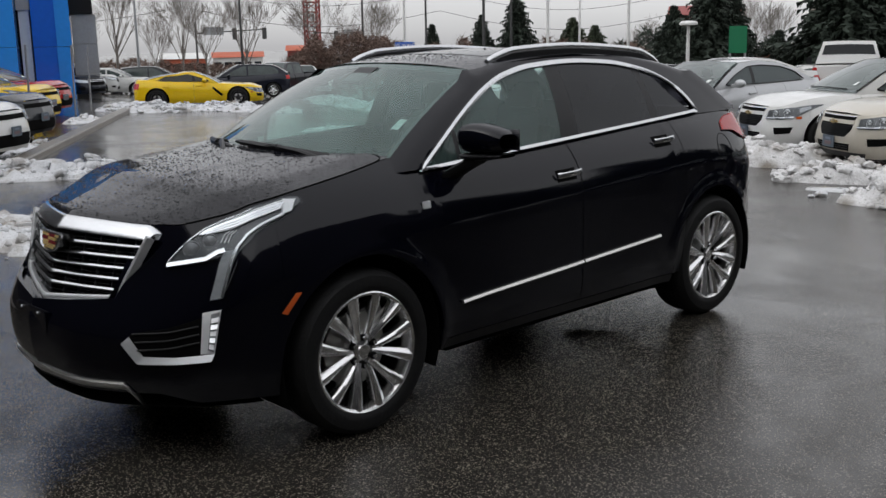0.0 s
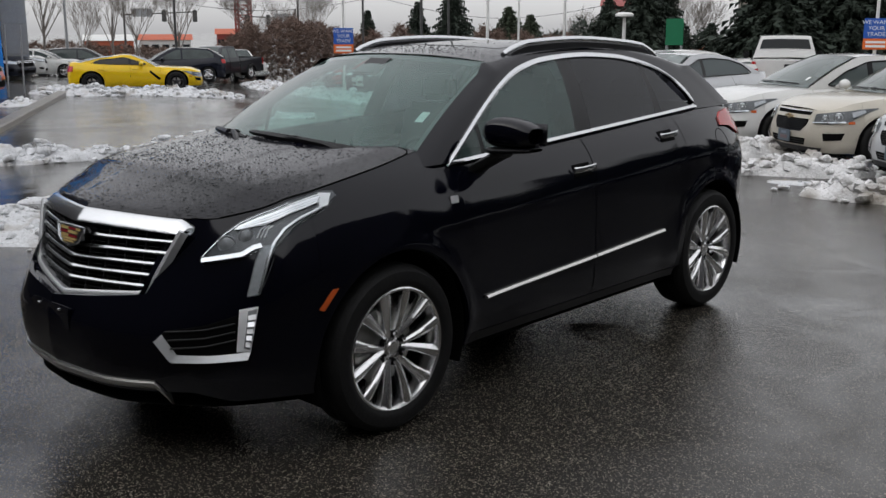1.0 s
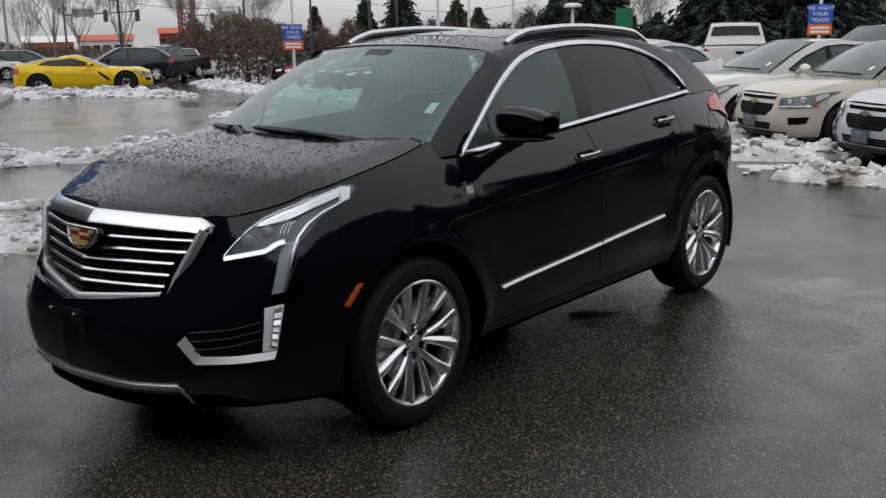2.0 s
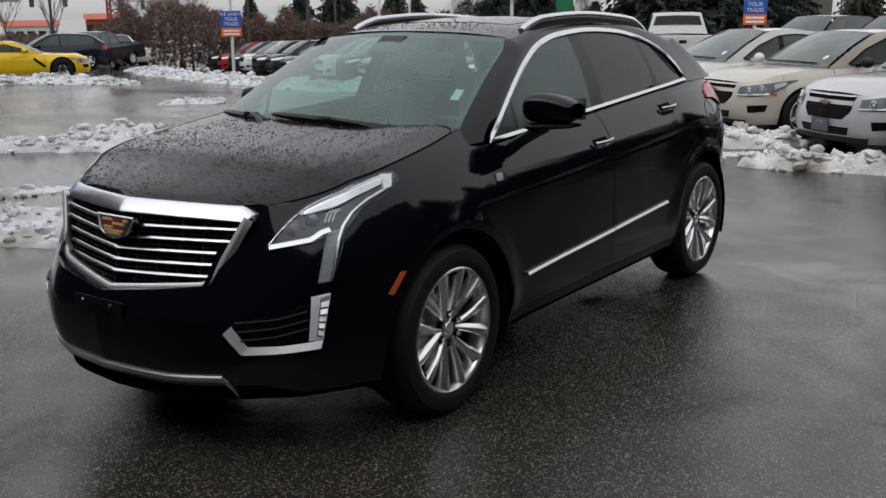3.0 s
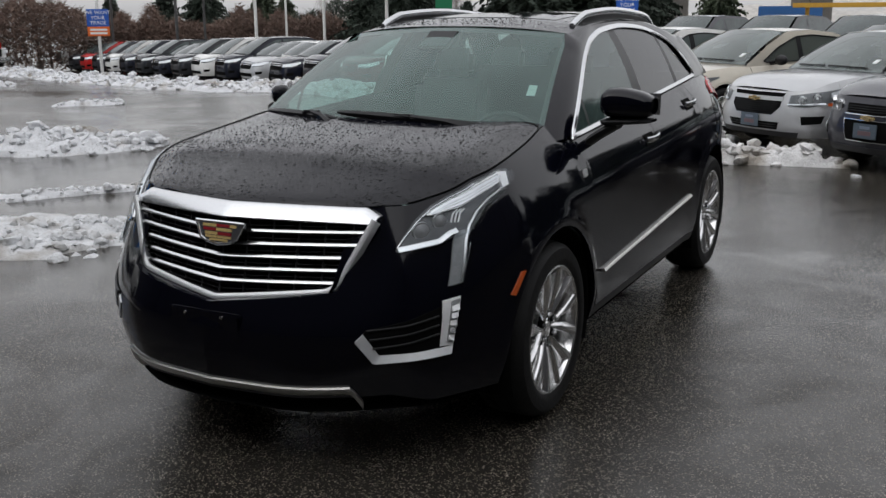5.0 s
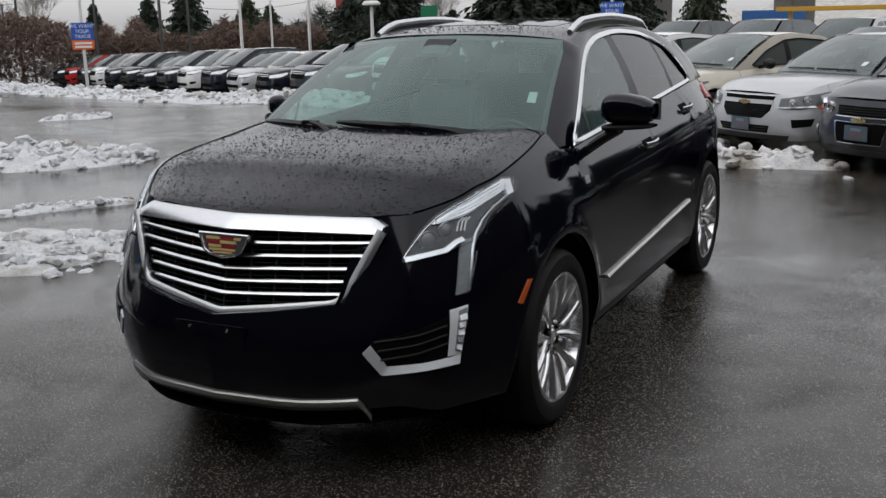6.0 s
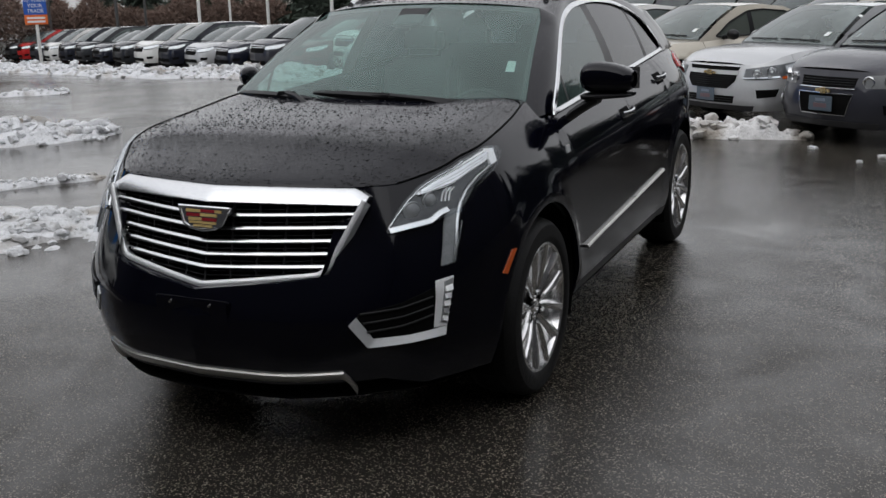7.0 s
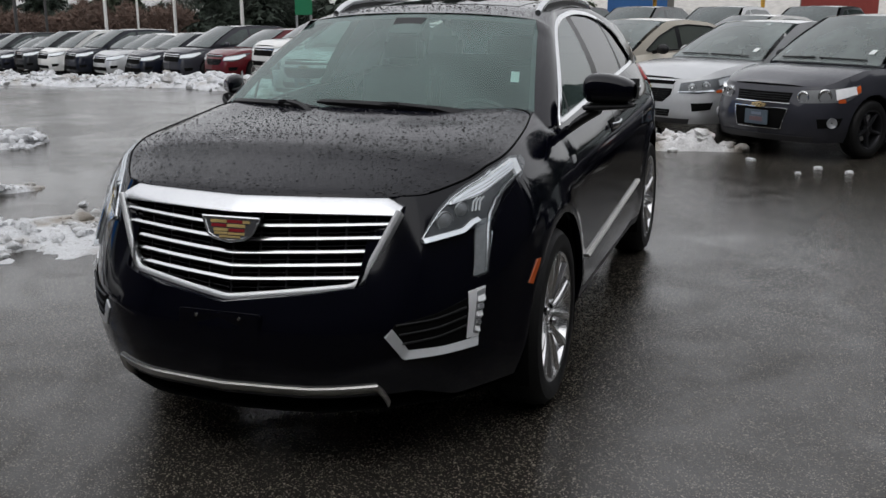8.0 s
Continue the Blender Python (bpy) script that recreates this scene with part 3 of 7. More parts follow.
    part("sunroof", bm, PRIVACY, car, "dark glass sunroof")

    # window line of the side: (y, z)
    dlo_top = [(0.440, 1.166), (0.62, 1.290), (0.80, 1.402), (1.00, 1.505), (1.20, 1.578), (1.45, 1.622), (1.82, 1.640), (2.15, 1.626), (2.42, 1.582), (2.60, 1.522), (2.74, 1.435), (2.82, 1.350), (2.845, 1.306)]
    dlo_top = [(y, curve_at(dlo_top, y)) for y in [0.44 + 2.405 * (k / 70) for k in range(71)]]
    dlo_low = [(0.440, 1.166), (0.52, 1.172), (1.5, 1.228), (2.5, 1.286), (2.845, 1.306)]

    def cab(y, z, side=1, out=0.0):
        x = side_x(z) + out
        if y > 2.5:
            x -= 0.055 * ((y - 2.5) / 0.95) ** 2
        return Vector((side * x, y, z))

    def low_z(y):
        return float(np.interp(y, [p[0] for p in dlo_low], [p[1] for p in dlo_low]))

    def top_z(y):
        return curve_at(dlo_top, y)

    outer = [(0.215, 1.150), (0.42, 1.268), (0.62, 1.385), (0.82, 1.50), (1.02, 1.612), (1.25, 1.645), (1.85, 1.676), (2.40, 1.652), (2.75, 1.608), (2.98, 1.562), (3.19, 1.42), (3.36, 1.29)]
    for side in (1, -1):
        # pillars and roof frame round the windows
        bm = bmesh.new()
        rows_ = []
        for a, b in zip(rounded(outer, 60, 1), rounded(dlo_top, 60, 1)):
            pa = cab(a[0], a[1], side)
            if a[1] > 1.561 and a[0] < 2.982:
                pa = roof(side, a[0])
            elif a[0] < 1.02:
                v = (a[1] - 1.150) / 0.462
                pa = screen(side, v)
            pb = cab(b[0], b[1], side, 0.002)
            mid = [pa.lerp(pb, k / 6) + Vector((side * 0.016 * math.sin(math.pi * k / 6), 0, 0.006 * math.sin(math.pi * k / 6))) for k in range(7)]
            if a[0] > 1.02:
                for k in range(1, 7):
                    q = mid[k]
                    full = cab(q.y, q.z, side).x
                    w = min(1.0, k / 2) * min(1, (a[0] - 1.02) / 0.4)
                    mid[k] = Vector((q.x + (full - q.x) * w, q.y, q.z))
            rows_.append(mid + [cab(b[0], b[1], side, -0.03)])
        grid(bm, rows_)
        # the panel behind the last window, and the cowl corner
        grid(bm, [[cab(y, z, side) for y in np.linspace(2.84, 3.36, 8)] for z in (1.285, 1.298, 1.312)])
        grid(bm, [[at(side * S(y), body.top(S(y)), -0.10 * k) + Vector((0, 0.05 * k, 0.002 * math.sin(3 * k) - 0.001)) for k in (0, 0.33, 0.66, 1)] for y in np.linspace(0.29, 0.52, 9)])
        grid(bm, [[cab(y, low_z(max(y, 0.44)) + 0.004, side, 0.0), at(side * S(y), body.top(S(y)), 0.0)] for y in np.linspace(0.44, 3.34, 30)])
        part("side_frame", bm, BLACK_PAINT, car)
        # chrome line round the windows
        bm = bmesh.new()
        pts = [np.array(p) for p in rounded(dlo_top, 70, 1)] + [np.array(p) for p in rounded(dlo_low[::-1], 40, 0)][1:-1]
        cen = np.array([1.6, 1.40])
        rows_ = []
        k_n = len(pts)
        for i, p in enumerate(pts):
            t = pts[(i + 1) % k_n] - pts[i - 1]
            t = t / np.linalg.norm(t)
            nn = np.array([-t[1], t[0]])
            if np.dot(nn, p - cen) < 0:
                nn = -nn
            wdt = 0.011 if i >= 70 else (0.024 if p[0] > 2.7 else 0.019)
            q0, q1 = p - nn * wdt * 0.6, p + nn * wdt * 0.6
            e0, e1, e2 = (0.003, 0.009, 0.013) if i >= 70 else (0.008, 0.013, 0.008)
            rows_.append([cab(*q0, side, -0.006), cab(*q0, side, e0), cab(*p, side, e1), cab(*q1, side, e2), cab(*q1, side, -0.006)])
        grid(bm, rows_ + [rows_[0]])
        part("window_trim", bm, CHROME, car, "bright chrome window surround")
        # panes and black dividers
        def pane(nm, y0, y1, lean0, lean1, material, lab=""):
            bm = bmesh.new()
            cols = []
            for k in range(11):
                q = k / 10
                col = []
                for j in range(8):
                    h = j / 7
                    y = (y0 + lean0 * h) * (1 - q) + (y1 + lean1 * h) * q
                    y = min(max(y, 0.445), 2.835)
                    zt, zl = top_z(y), low_z(y)
                    col.append(cab(y, zl + (zt - zl) * h, side, -0.004))
                cols.append(col)
            grid(bm, cols)
            ob = part(nm, bm, material, car, lab)
            ob.visible_shadow = False
            return ob
        pane("quarter_window", 0.446, 0.700, 0.0, 0.0, SIDE_GLASS)
        pane("front_window", 0.715, 1.50, 0.0, 0.08, SIDE_GLASS, "green-tinted door window")
        pane("rear_window", 1.64, 2.36, 0.05, 0.0, PRIVACY, "dark privacy glass")
        pane("rear_quarter_window", 2.42, 2.83, -0.02, -0.35, PRIVACY, "dark privacy glass")
        for y0, y1, l0, l1 in ((0.695, 0.722, 0.0, 0.0), (1.49, 1.65, 0.08, 0.05), (2.35, 2.43, 0.0, -0.02)):
            ob = pane("window_pillar", y0, y1, l0, l1, BLACK_TRIM)
            ob.visible_shadow = True
        # roof rail: a bright bow over a black foot that follows the roof's edge
        bm, foot = bmesh.new(), bmesh.new()
        rows_, under = [], []
        for k in range(49):
            q = k / 48
            y = 1.20 + 1.60 * q
            lift = 0.044 * min(1, (math.sin(math.pi * q)) * 2.6) ** 0.7 - 0.004
            base = roof(side * 0.93, y)
            c = base + Vector((0, 0, lift))
            rows_.append([c + Vector((0.017 * math.cos(a), 0, 0.021 * math.sin(a))) for a in (2 * math.pi * j / 10 for j in range(10))])
            under.append([base + Vector((0.012, 0, -0.008)), c + Vector((0.010, 0, -0.004)), c + Vector((-0.010, 0, -0.004)), base + Vector((-0.012, 0, -0.008))])
        vs = grid(bm, rows_, closed=True)
        bm.faces.new(vs[0]), bm.faces.new(vs[-1])
        rail = part("roof_rail", bm, CHROME, car, "bright metal roof rail")
        grid(foot, under)
        part("rail_foot", foot, BLACK_TRIM, rail)
        # mirror: boxy housing over a dark foot
        def box_ring(x, cy, cz, dd, hh, n=24, p=0.66):
            return [Vector((side * x, cy + dd * math.copysign(abs(math.cos(t)) ** p, math.cos(t)), cz + hh * math.copysign(abs(math.sin(t)) ** p, math.sin(t)))) for t in (2 * math.pi * (k + 0.5) / n for k in range(n))]

        reach, back = (0.245, 0.055) if side > 0 else (0.14, 0.16)

        def mirror_rows(low, high, y_half):
            rows_ = []
            for q in np.linspace(0, 1, 19):
                e = (1 - (1 - min(1, q / 0.22)) ** 2.4) ** 0.5 * (1 - max(0.0, (q - 0.70) / 0.30) ** 2.6) ** 0.5
                lo, hi = low(q), high(q)
                mid = 0.45 * lo + 0.55 * hi
                rows_.append(box_ring(0.905 + reach * q, 0.672 + back * q, mid + (0.5 * (lo + hi) - mid) * e, y_half * (0.30 + 0.70 * e) * (1 - 0.12 * q), max(0.004, 0.5 * (hi - lo) * e), 24, 0.72))
            return rows_

        bm = bmesh.new()
        vs = grid(bm, mirror_rows(lambda q: 1.238 - 0.004 * q, lambda q: (1.358 if side > 0 else 1.318) + 0.022 * math.sin(math.pi * min(1, q + 0.15)) - 0.012 * q, 0.088), closed=True)
        bm.faces.new(vs[0]), bm.faces.new(vs[-1])
        mirror = part("side_mirror", bm, BLACK_PAINT, car, "black door mirror housing")
        bm = bmesh.new()
        vs = grid(bm, mirror_rows(lambda q: 1.196 + 0.018 * q, lambda q: 1.236, 0.074), closed=True)
        bm.faces.new(vs[0]), bm.faces.new(vs[-1])
        part("mirror_base", bm, BLACK_TRIM, mirror)
        bm = bmesh.new()
        rows_ = []
        for q in np.linspace(0, 1, 9):
            x, y, z = 0.868 + 0.117 * q ** 1.2, 0.625 + 0.075 * q, 1.125 + 0.085 * q
            rows_.append(box_ring(x, y, z, 0.072 * (1 - 0.25 * q), 0.028, 14, 0.8))
        vs = grid(bm, rows_, closed=True)
        bm.faces.new(vs[0]), bm.faces.new(vs[-1])
        part("mirror_arm", bm, BLACK_TRIM, mirror)
        bm = bmesh.new()
        grid(bm, [[Vector((side * (0.925 + (0.22 if side > 0 else 0.08) * a), 0.752 + (0.045 if side > 0 else 0.16) * a, 1.245 + 0.10 * b)) for a in (0, 0.5, 1)] for b in (0, 0.5, 1)])
        part("mirror_glass", bm, CHROME, mirror)
        # door handles
        for y, z, nm in ((1.42, 1.052, "door_handle"), (2.335, 1.160, "door_handle")):
            # flat near-black patch for the shade of the hollow behind the handle
            bm = bmesh.new()
            body.strip(bm, [(side * S(y - 0.09), z - 0.035), (side * S(y + 0.06), z - 0.03)], [(side * S(y - 0.09), z + 0.025), (side * S(y + 0.06), z + 0.03)], 0.003, 8, 3)
            part("handle_cup", bm, SHADE_BLACK, car)
            bm = bmesh.new()
            rows_ = []
            for q in np.linspace(0, 1, 13):
                c = body.at(side * S(y - 0.10 + 0.20 * q), z + 0.012 * q, 0.014 + 0.026 * math.sin(math.pi * q) ** 0.6)
                rows_.append([c + Vector((side * 0.008 * math.cos(a), 0, 0.016 * math.sin(a))) for a in (2 * math.pi * j / 8 for j in range(8))])
            grid(bm, rows_, closed=True)
            for r in (rows_[0], rows_[-1]):
                bm.faces.new([bm.verts.new(p) for p in r])
            part(nm, bm, CHROME, car, "chrome door handle")
        # lower bright moulding, in two lengths
        for y0, z0, y1, z1 in ((0.585, 0.514, 1.515, 0.564), (1.525, 0.5645, 2.24, 0.604)):
            bm = bmesh.new()
            body.ribbon(bm, [(side * S(y0), z0), (side * S(y1), z1)], 0.015, 0.011, 24, tilt=0.007)
            part("door_moulding", bm, SATIN, car, "thin chrome door moulding")
        # fender badge
        c = body.at(side * S(0.392), 1.012, 0.003)
        face = (body.at(side * S(0.392), 1.012, 0.05) - c)
        bm = bmesh.new()
        box(bm, Matrix.Translation(c) @ pose(0, 0, 0, 0, 0, math.degrees(math.atan2(face.y, face.x))) @ pose(0, 0, 0, 0, -12, 0), 0.008, 0.052, 0.036, 0.003)
        part("fender_badge", bm, BADGE_SILVER, car, "small silver shield badge")
        # amber marker
        bm = bmesh.new()
        body.strip(bm, [(side * S(-0.440), 0.655), (side * S(-0.375), 0.735)], [(side * S(-0.420), 0.648), (side * S(-0.352), 0.735)], 0.006, 8, 2, soft=0)
        part("side_marker", bm, AMBER, car, "amber side marker lamp")
        # fuel flap on one side
        if side == 1:
            bm = bmesh.new()
            pts = [(side * S(2.98 + 0.085 * math.cos(a)), 1.06 + 0.095 * math.sin(a)) for a in (2 * math.pi * k / 36 for k in range(37))]
            body.ribbon(bm, pts, 0.004, 0.0008, 60, 0.004)
            part("fuel_flap_seam", bm, SHADE_BLACK, car)
        # tail lamp
        bm = bmesh.new()
        body.strip(bm, [(side * S(3.03), 1.175), (side * S(3.16), 1.165), (side * S(3.27), 1.120), (side * S(3.45), 1.08)], [(side * S(3.06), 1.222), (side * S(3.14), 1.250), (side * S(3.28), 1.262), (side * S(3.47), 1.262)], 0.014, 24, 6)
        part("tail_lamp", bm, RED_LENS, car, "red tail lamp")

        # head lamp, as lines of (place along the side, height)
        def ln(*pts):
            return [(side * p[0], p[1]) for p in pts]

        upper = ln((2.83, 0.876), (3.03, 0.924), (3.35, 0.977), (3.74, 1.020), (4.21, 1.052), (5.0, 1.092), (5.9, 1.124), (6.12, 1.120))
        lower = ln((2.84, 0.868), (3.40, 0.882), (3.80, 0.890), (4.16, 0.912), (4.52, 0.929), (5.05, 1.004), (5.82, 1.060), (6.13, 1.100))
        leg_in, leg_out = ln((3.77, 0.738), (4.02, 0.880), (4.14, 0.925)), ln((4.05, 0.745), (4.33, 0.884), (4.52, 0.935))
        bm = bmesh.new()
        body.strip(bm, lower, upper, 0.005, 36, 6)
        lamp = part("headlamp", bm, LAMP_GREY, car, "clear LED headlamp with bright light guides")
        bm = bmesh.new()
        body.strip(bm, leg_in, leg_out, 0.0065, 14, 3)
        part("lamp_leg", bm, LAMP_LEG, lamp)
        bm = bmesh.new()
        body.strip(bm, ln((3.60, 0.991), (4.0, 1.000), (4.30, 1.009), (4.80, 1.040), (5.69, 1.084)), ln((3.70, 1.006), (4.21, 1.042), (4.70, 1.068), (5.54, 1.104), (5.85, 1.113)), 0.008, 28, 3, tilt=0.012)
        upper_guide = part("upper_light_guide", bm, LAMP_WHITE, lamp)
        for k in range(3):
            q = 0.22 + 0.28 * k
            bm = bmesh.new()
            low_l = [(3.66, 0.994), (4.0, 1.002), (4.30, 1.011), (4.80, 1.042), (5.60, 1.080)]
            up_l = [(3.72, 1.004), (4.21, 1.040), (4.70, 1.066), (5.40, 1.098), (5.80, 1.111)]
            body.ribbon(bm, ln(*[(a[0] + (b[0] - a[0]) * q, a[1] + (b[1] - a[1]) * q) for a, b in zip(low_l, up_l)]), 0.009, 0.016, 30, 0.006, tilt=0.008)
            part("reflector_step", bm, CHROME, upper_guide)
        bm = bmesh.new()
        body.strip(bm, ln((5.66, 1.062), (5.87, 1.070)), ln((5.80, 1.116), (6.06, 1.112)), 0.009, 8, 3, tilt=0.012)
        part("lamp_tip", bm, LAMP_WHITE, lamp)
        bm = bmesh.new()
        body.ribbon(bm, ln((5.72, 1.063), (5.17, 1.030), (4.73, 0.990), (4.45, 0.943), (4.29, 0.891), (4.025, 0.749)), 0.011, 0.0135, 60, 0.006, tilt=0.006)
        part("outer_light_guide", bm, CHROME, lamp)
        bm = bmesh.new()
        body.ribbon(bm, ln((2.86, 0.884), (3.05, 0.920), (3.37, 0.970), (3.75, 1.012), (4.22, 1.045), (5.0, 1.085)), 0.007, 0.010, 60, 0.006)
        part("rim_light_guide", bm, CHROME, lamp)
        for s_, z_, r_ in ((3.42, 0.935, 0.030), (3.86, 0.965, 0.026)):
            c = body.at(side * s_, z_, 0.004)
            nrm = (body.at(side * s_, z_, 0.05) - c).normalized()
            bm = bmesh.new()
            lathe(bm, [(r_ * 1.25, 0.0), (r_ * 1.2, 0.008), (r_, 0.006), (r_ * 0.7, 0.012), (0.0005, 0.016)], Matrix.Translation(c) @ nrm.to_track_quat("Z", "Y").to_matrix().to_4x4(), 18)
            part("projector", bm, LAMP_LEG, lamp)
        bm = bmesh.new()
        body.ribbon(bm, ln((2.86, 0.880), (3.73, 0.901), (3.99, 0.926), (4.16, 0.934)), 0.017, 0.011, 40, 0.006, tilt=0.014)
        part("lower_light_guide", bm, CHROME, lamp)
        bm = bmesh.new()
        body.ribbon(bm, ln((4.42, 0.883), (4.13, 0.771)), 0.004, 0.006, 20, 0.006)
        part("leg_trim", bm, CHROME, lamp)
        for k in range(3):
            bm = bmesh.new()
            d = 0.08 * k
            body.ribbon(bm, ln((4.09 + d, 0.958), (4.19 + d, 0.990), (4.32 + d, 1.003)), 0.005, 0.010, 14, 0.005)
            part("lamp_fin", bm, LAMP_WHITE, lamp)
        bm = bmesh.new()
        body.strip(bm, lower, upper, 0.027, 36, 6, 0.026)
        body.strip(bm, leg_in, leg_out, 0.0235, 14, 3, 0.022)
        ob = part("lamp_lens", bm, LAMP_CLEAR, lamp)
        ob.visible_shadow = False

        # lower intake, bright corner trim and fog lamp
        # flat near-black patch with the shade of the intake in its colour
        bm = bmesh.new()
        body.strip(bm, ln((2.12, 0.575), (2.36, 0.50), (3.60, 0.505)), ln((2.20, 0.605), (2.9, 0.628), (3.56, 0.665)), 0.003, 24, 4)
        intake = part("air_intake", bm, SHADE_BLACK, car)
        for k in range(3):
            bm = bmesh.new()
            z0 = 0.535 + 0.034 * k
            body.ribbon(bm, ln((2.30 - 0.04 * k, z0), (2.9, z0 + 0.008), (3.50, z0 + 0.030)), 0.007, 0.008, 24, 0.006)
            part("intake_rib", bm, BLACK_TRIM, intake)
        bm = bmesh.new()
        body.strip(bm, ln((2.04, 0.565), (2.30, 0.479), (3.00, 0.478), (3.72, 0.483)), ln((2.16, 0.592), (2.40, 0.508), (3.00, 0.504), (3.80, 0.511)), 0.004, 40, 3, 0.014 if side > 0 else 0.006, 0, 0.015 if side > 0 else 0.0)
        part("corner_trim", bm, BRIGHT_TRIM, car, "bright chrome bumper corner trim")
        bm = bmesh.new()
        body.strip(bm, ln((3.505, 0.514), (3.60, 0.686)), ln((3.80, 0.512), (4.00, 0.696)), 0.004, 12, 4, soft=0)
        fog = part("fog_lamp", bm, LAMP_WHITE, car, "upright clear fog lamp")
        bm = bmesh.new()
        body.strip(bm, ln((3.66, 0.530), (3.78, 0.680)), ln((3.78, 0.522), (3.97, 0.688)), 0.007, 12, 3, soft=0)
        fog_ref = part("fog_reflector", bm, LAMP_LEG, fog)
        for k in range(5):
            bm = bmesh.new()
            q0, q1 = 0.06 + 0.18 * k, 0.06 + 0.18 * k + 0.11
            f_lo, f_hi = ln((3.68, 0.530), (3.79, 0.680)), ln((3.77, 0.524), (3.96, 0.686))
            mixp = lambda ab, q: (ab[0][0] + (ab[1][0] - ab[0][0]) * q, ab[0][1] + (ab[1][1] - ab[0][1]) * q)
            body.strip(bm, [mixp(f_lo, q0), mixp(f_hi, q0)], [mixp(f_lo, q1), mixp(f_hi, q1)], 0.009, 4, 2, tilt=0.010)
            part("fog_facet", bm, CHROME if k % 2 else LAMP_WHITE, fog_ref)

    # grille
    def gr(x, z, out=0.0):
        return Vector((x, -1.039 + 0.24 * (z - 0.681) + 0.16 * abs(x) + 0.17 * x * x - out, z))

    def g_half(z):
        return float(np.interp(z, [gtip, glow, gtop], [0.0, gxl, gx]))

    grille = new("grille")
    grille.parent = car
    tagged(grille, "chrome-barred shield grille")
    bm = bmesh.new()
    grid(bm, [[gr(g_half(z) * u, z, -0.045) for u in np.linspace(-1, 1, 21)] for z in np.linspace(gtip, gtop, 14)])
    part("grille_backing", bm, SHADE_BLACK, grille)

    def bar(bm, pts, half, depth, slope=0.0, bulge=0.006, up=0.15):
        """A moulding along points; slope sets its upper edge back, so that the face looks up."""
        rows_ = []
        for i, p in enumerate(pts):
            t = (pts[min(i + 1, len(pts) - 1)] - pts[max(i - 1, 0)]).normalized()
            f = Vector((0, -1, up)).normalized()
            w = t.cross(f).normalized()
            if slope and w.z < 0:
                w = -w
            rows_.append([p + w * half * v - f * (depth if j in (0, 6) else slope * (v + 1) * 0.5 - bulge * (1 - v * v)) for j, v in enumerate((-1, -1, -0.6, 0, 0.6, 1, 1))])
        grid(bm, rows_)
        for r in (rows_[0], rows_[-1]):
            bm.faces.new([bm.verts.new(v) for v in r])

    def sag(x, z, h):
        return z - 0.012 * (1 - abs(x) / h) - 0.004

    bars = [0.950, 0.903, 0.856, 0.810, 0.764]
    for z in bars:
        bm = bmesh.new()
        h = g_half(z) + 0.006
        bar(bm, [gr(x, sag(x, z, h), 0.004) for x in np.linspace(-h, h, 41)], 0.0066, 0.03, 0.009, 0.002)
        part("grille_bar", bm, CHROME, grille, "chrome crossbar")
    # fine black lattice between the bars
    for z in [b + d for b in bars for d in (0.031, 0.016)] + [0.745, 0.728, 0.710]:
        bm = bmesh.new()
        h = g_half(z) - 0.01
        bar(bm, [gr(x, sag(x, z, h), -0.012) for x in np.linspace(-h, h, 21)], 0.0028, 0.02)
        part("grille_slat", bm, GRILLE_BLACK, grille)
    for k in range(-5, 6):
        x = k * 0.098
        zs = [z for z in np.linspace(gtip, gtop, 40) if g_half(z) > abs(x) + 0.005]
        bm = bmesh.new()
        rows_ = [[gr(x + e, z, -0.035 + o) for e, o in ((-0.005, 0), (-0.004, 0.026), (0.004, 0.026), (0.005, 0))] for z in (zs[0], zs[-1])]
        grid(bm, rows_)
        part("grille_rib", bm, GRILLE_BLACK, grille)
    ring_pts = [(-gx, gtop), (-gxl - 0.008, glow + 0.012), (-gxl + 0.02, glow - 0.012), (0, gtip), (gxl - 0.02, glow - 0.012), (gxl + 0.008, glow + 0.012), (gx, gtop)]
    bm = bmesh.new()
    edge_ring = rounded(ring_pts, 120, 3)
    bar(bm, [gr(p[0], p[1], 0.014) for p in edge_ring], 0.0115, 0.032, 0.0, 0.004, 0.5)
    part("grille_surround", bm, BRIGHT_TRIM, grille, "chrome grille surround")
    # painted reveal between the surround and the bumper skin
    bm = bmesh.new()
    rows_ = []
    for i, p in enumerate(edge_ring):
        t = edge_ring[min(i + 1, 119)] - edge_ring[max(i - 1, 0)]
        nn = np.array([t[1], -t[0]]) / np.linalg.norm(t)
        q = p + nn * 0.010
        inner, far_q = gr(q[0], q[1], -0.02), p + nn * 0.024
        s_ = body.s_near(far_q[0], -1.0, far_q[1])
        rows_.append([inner, gr(q[0], q[1], 0.004), body.at(s_, far_q[1], -0.004)])
    grid(bm, rows_)
    part("grille_reveal", bm, BLACK_PAINT, grille)
    # broad cap along the bonnet edge, its ends cut at a slant
    bm = bmesh.new()
    rows_ = []
    for x in np.linspace(-gx + 0.002, gx - 0.002, 61):
        end = max(0.0, abs(x) - (gx - 0.055)) / 0.059
        c = gr(x, 0.998 + 0.008 * (1 - (x / gx) ** 2), 0.010)
        rows_.append([c + Vector((0, e, zz)) for e, zz in ((0.05, -0.028), (-0.002, -0.026), (0.0, -0.021), (0.020 - 0.008 * end, -0.001 - 0.012 * end), (0.040 - 0.016 * end, 0.020 - 0.026 * end), (0.050 - 0.014 * end, 0.026 - 0.030 * end), (0.080, 0.027 - 0.034 * end))])
    vs = grid(bm, rows_)
    bm.faces.new(vs[0]), bm.faces.new(vs[-1])
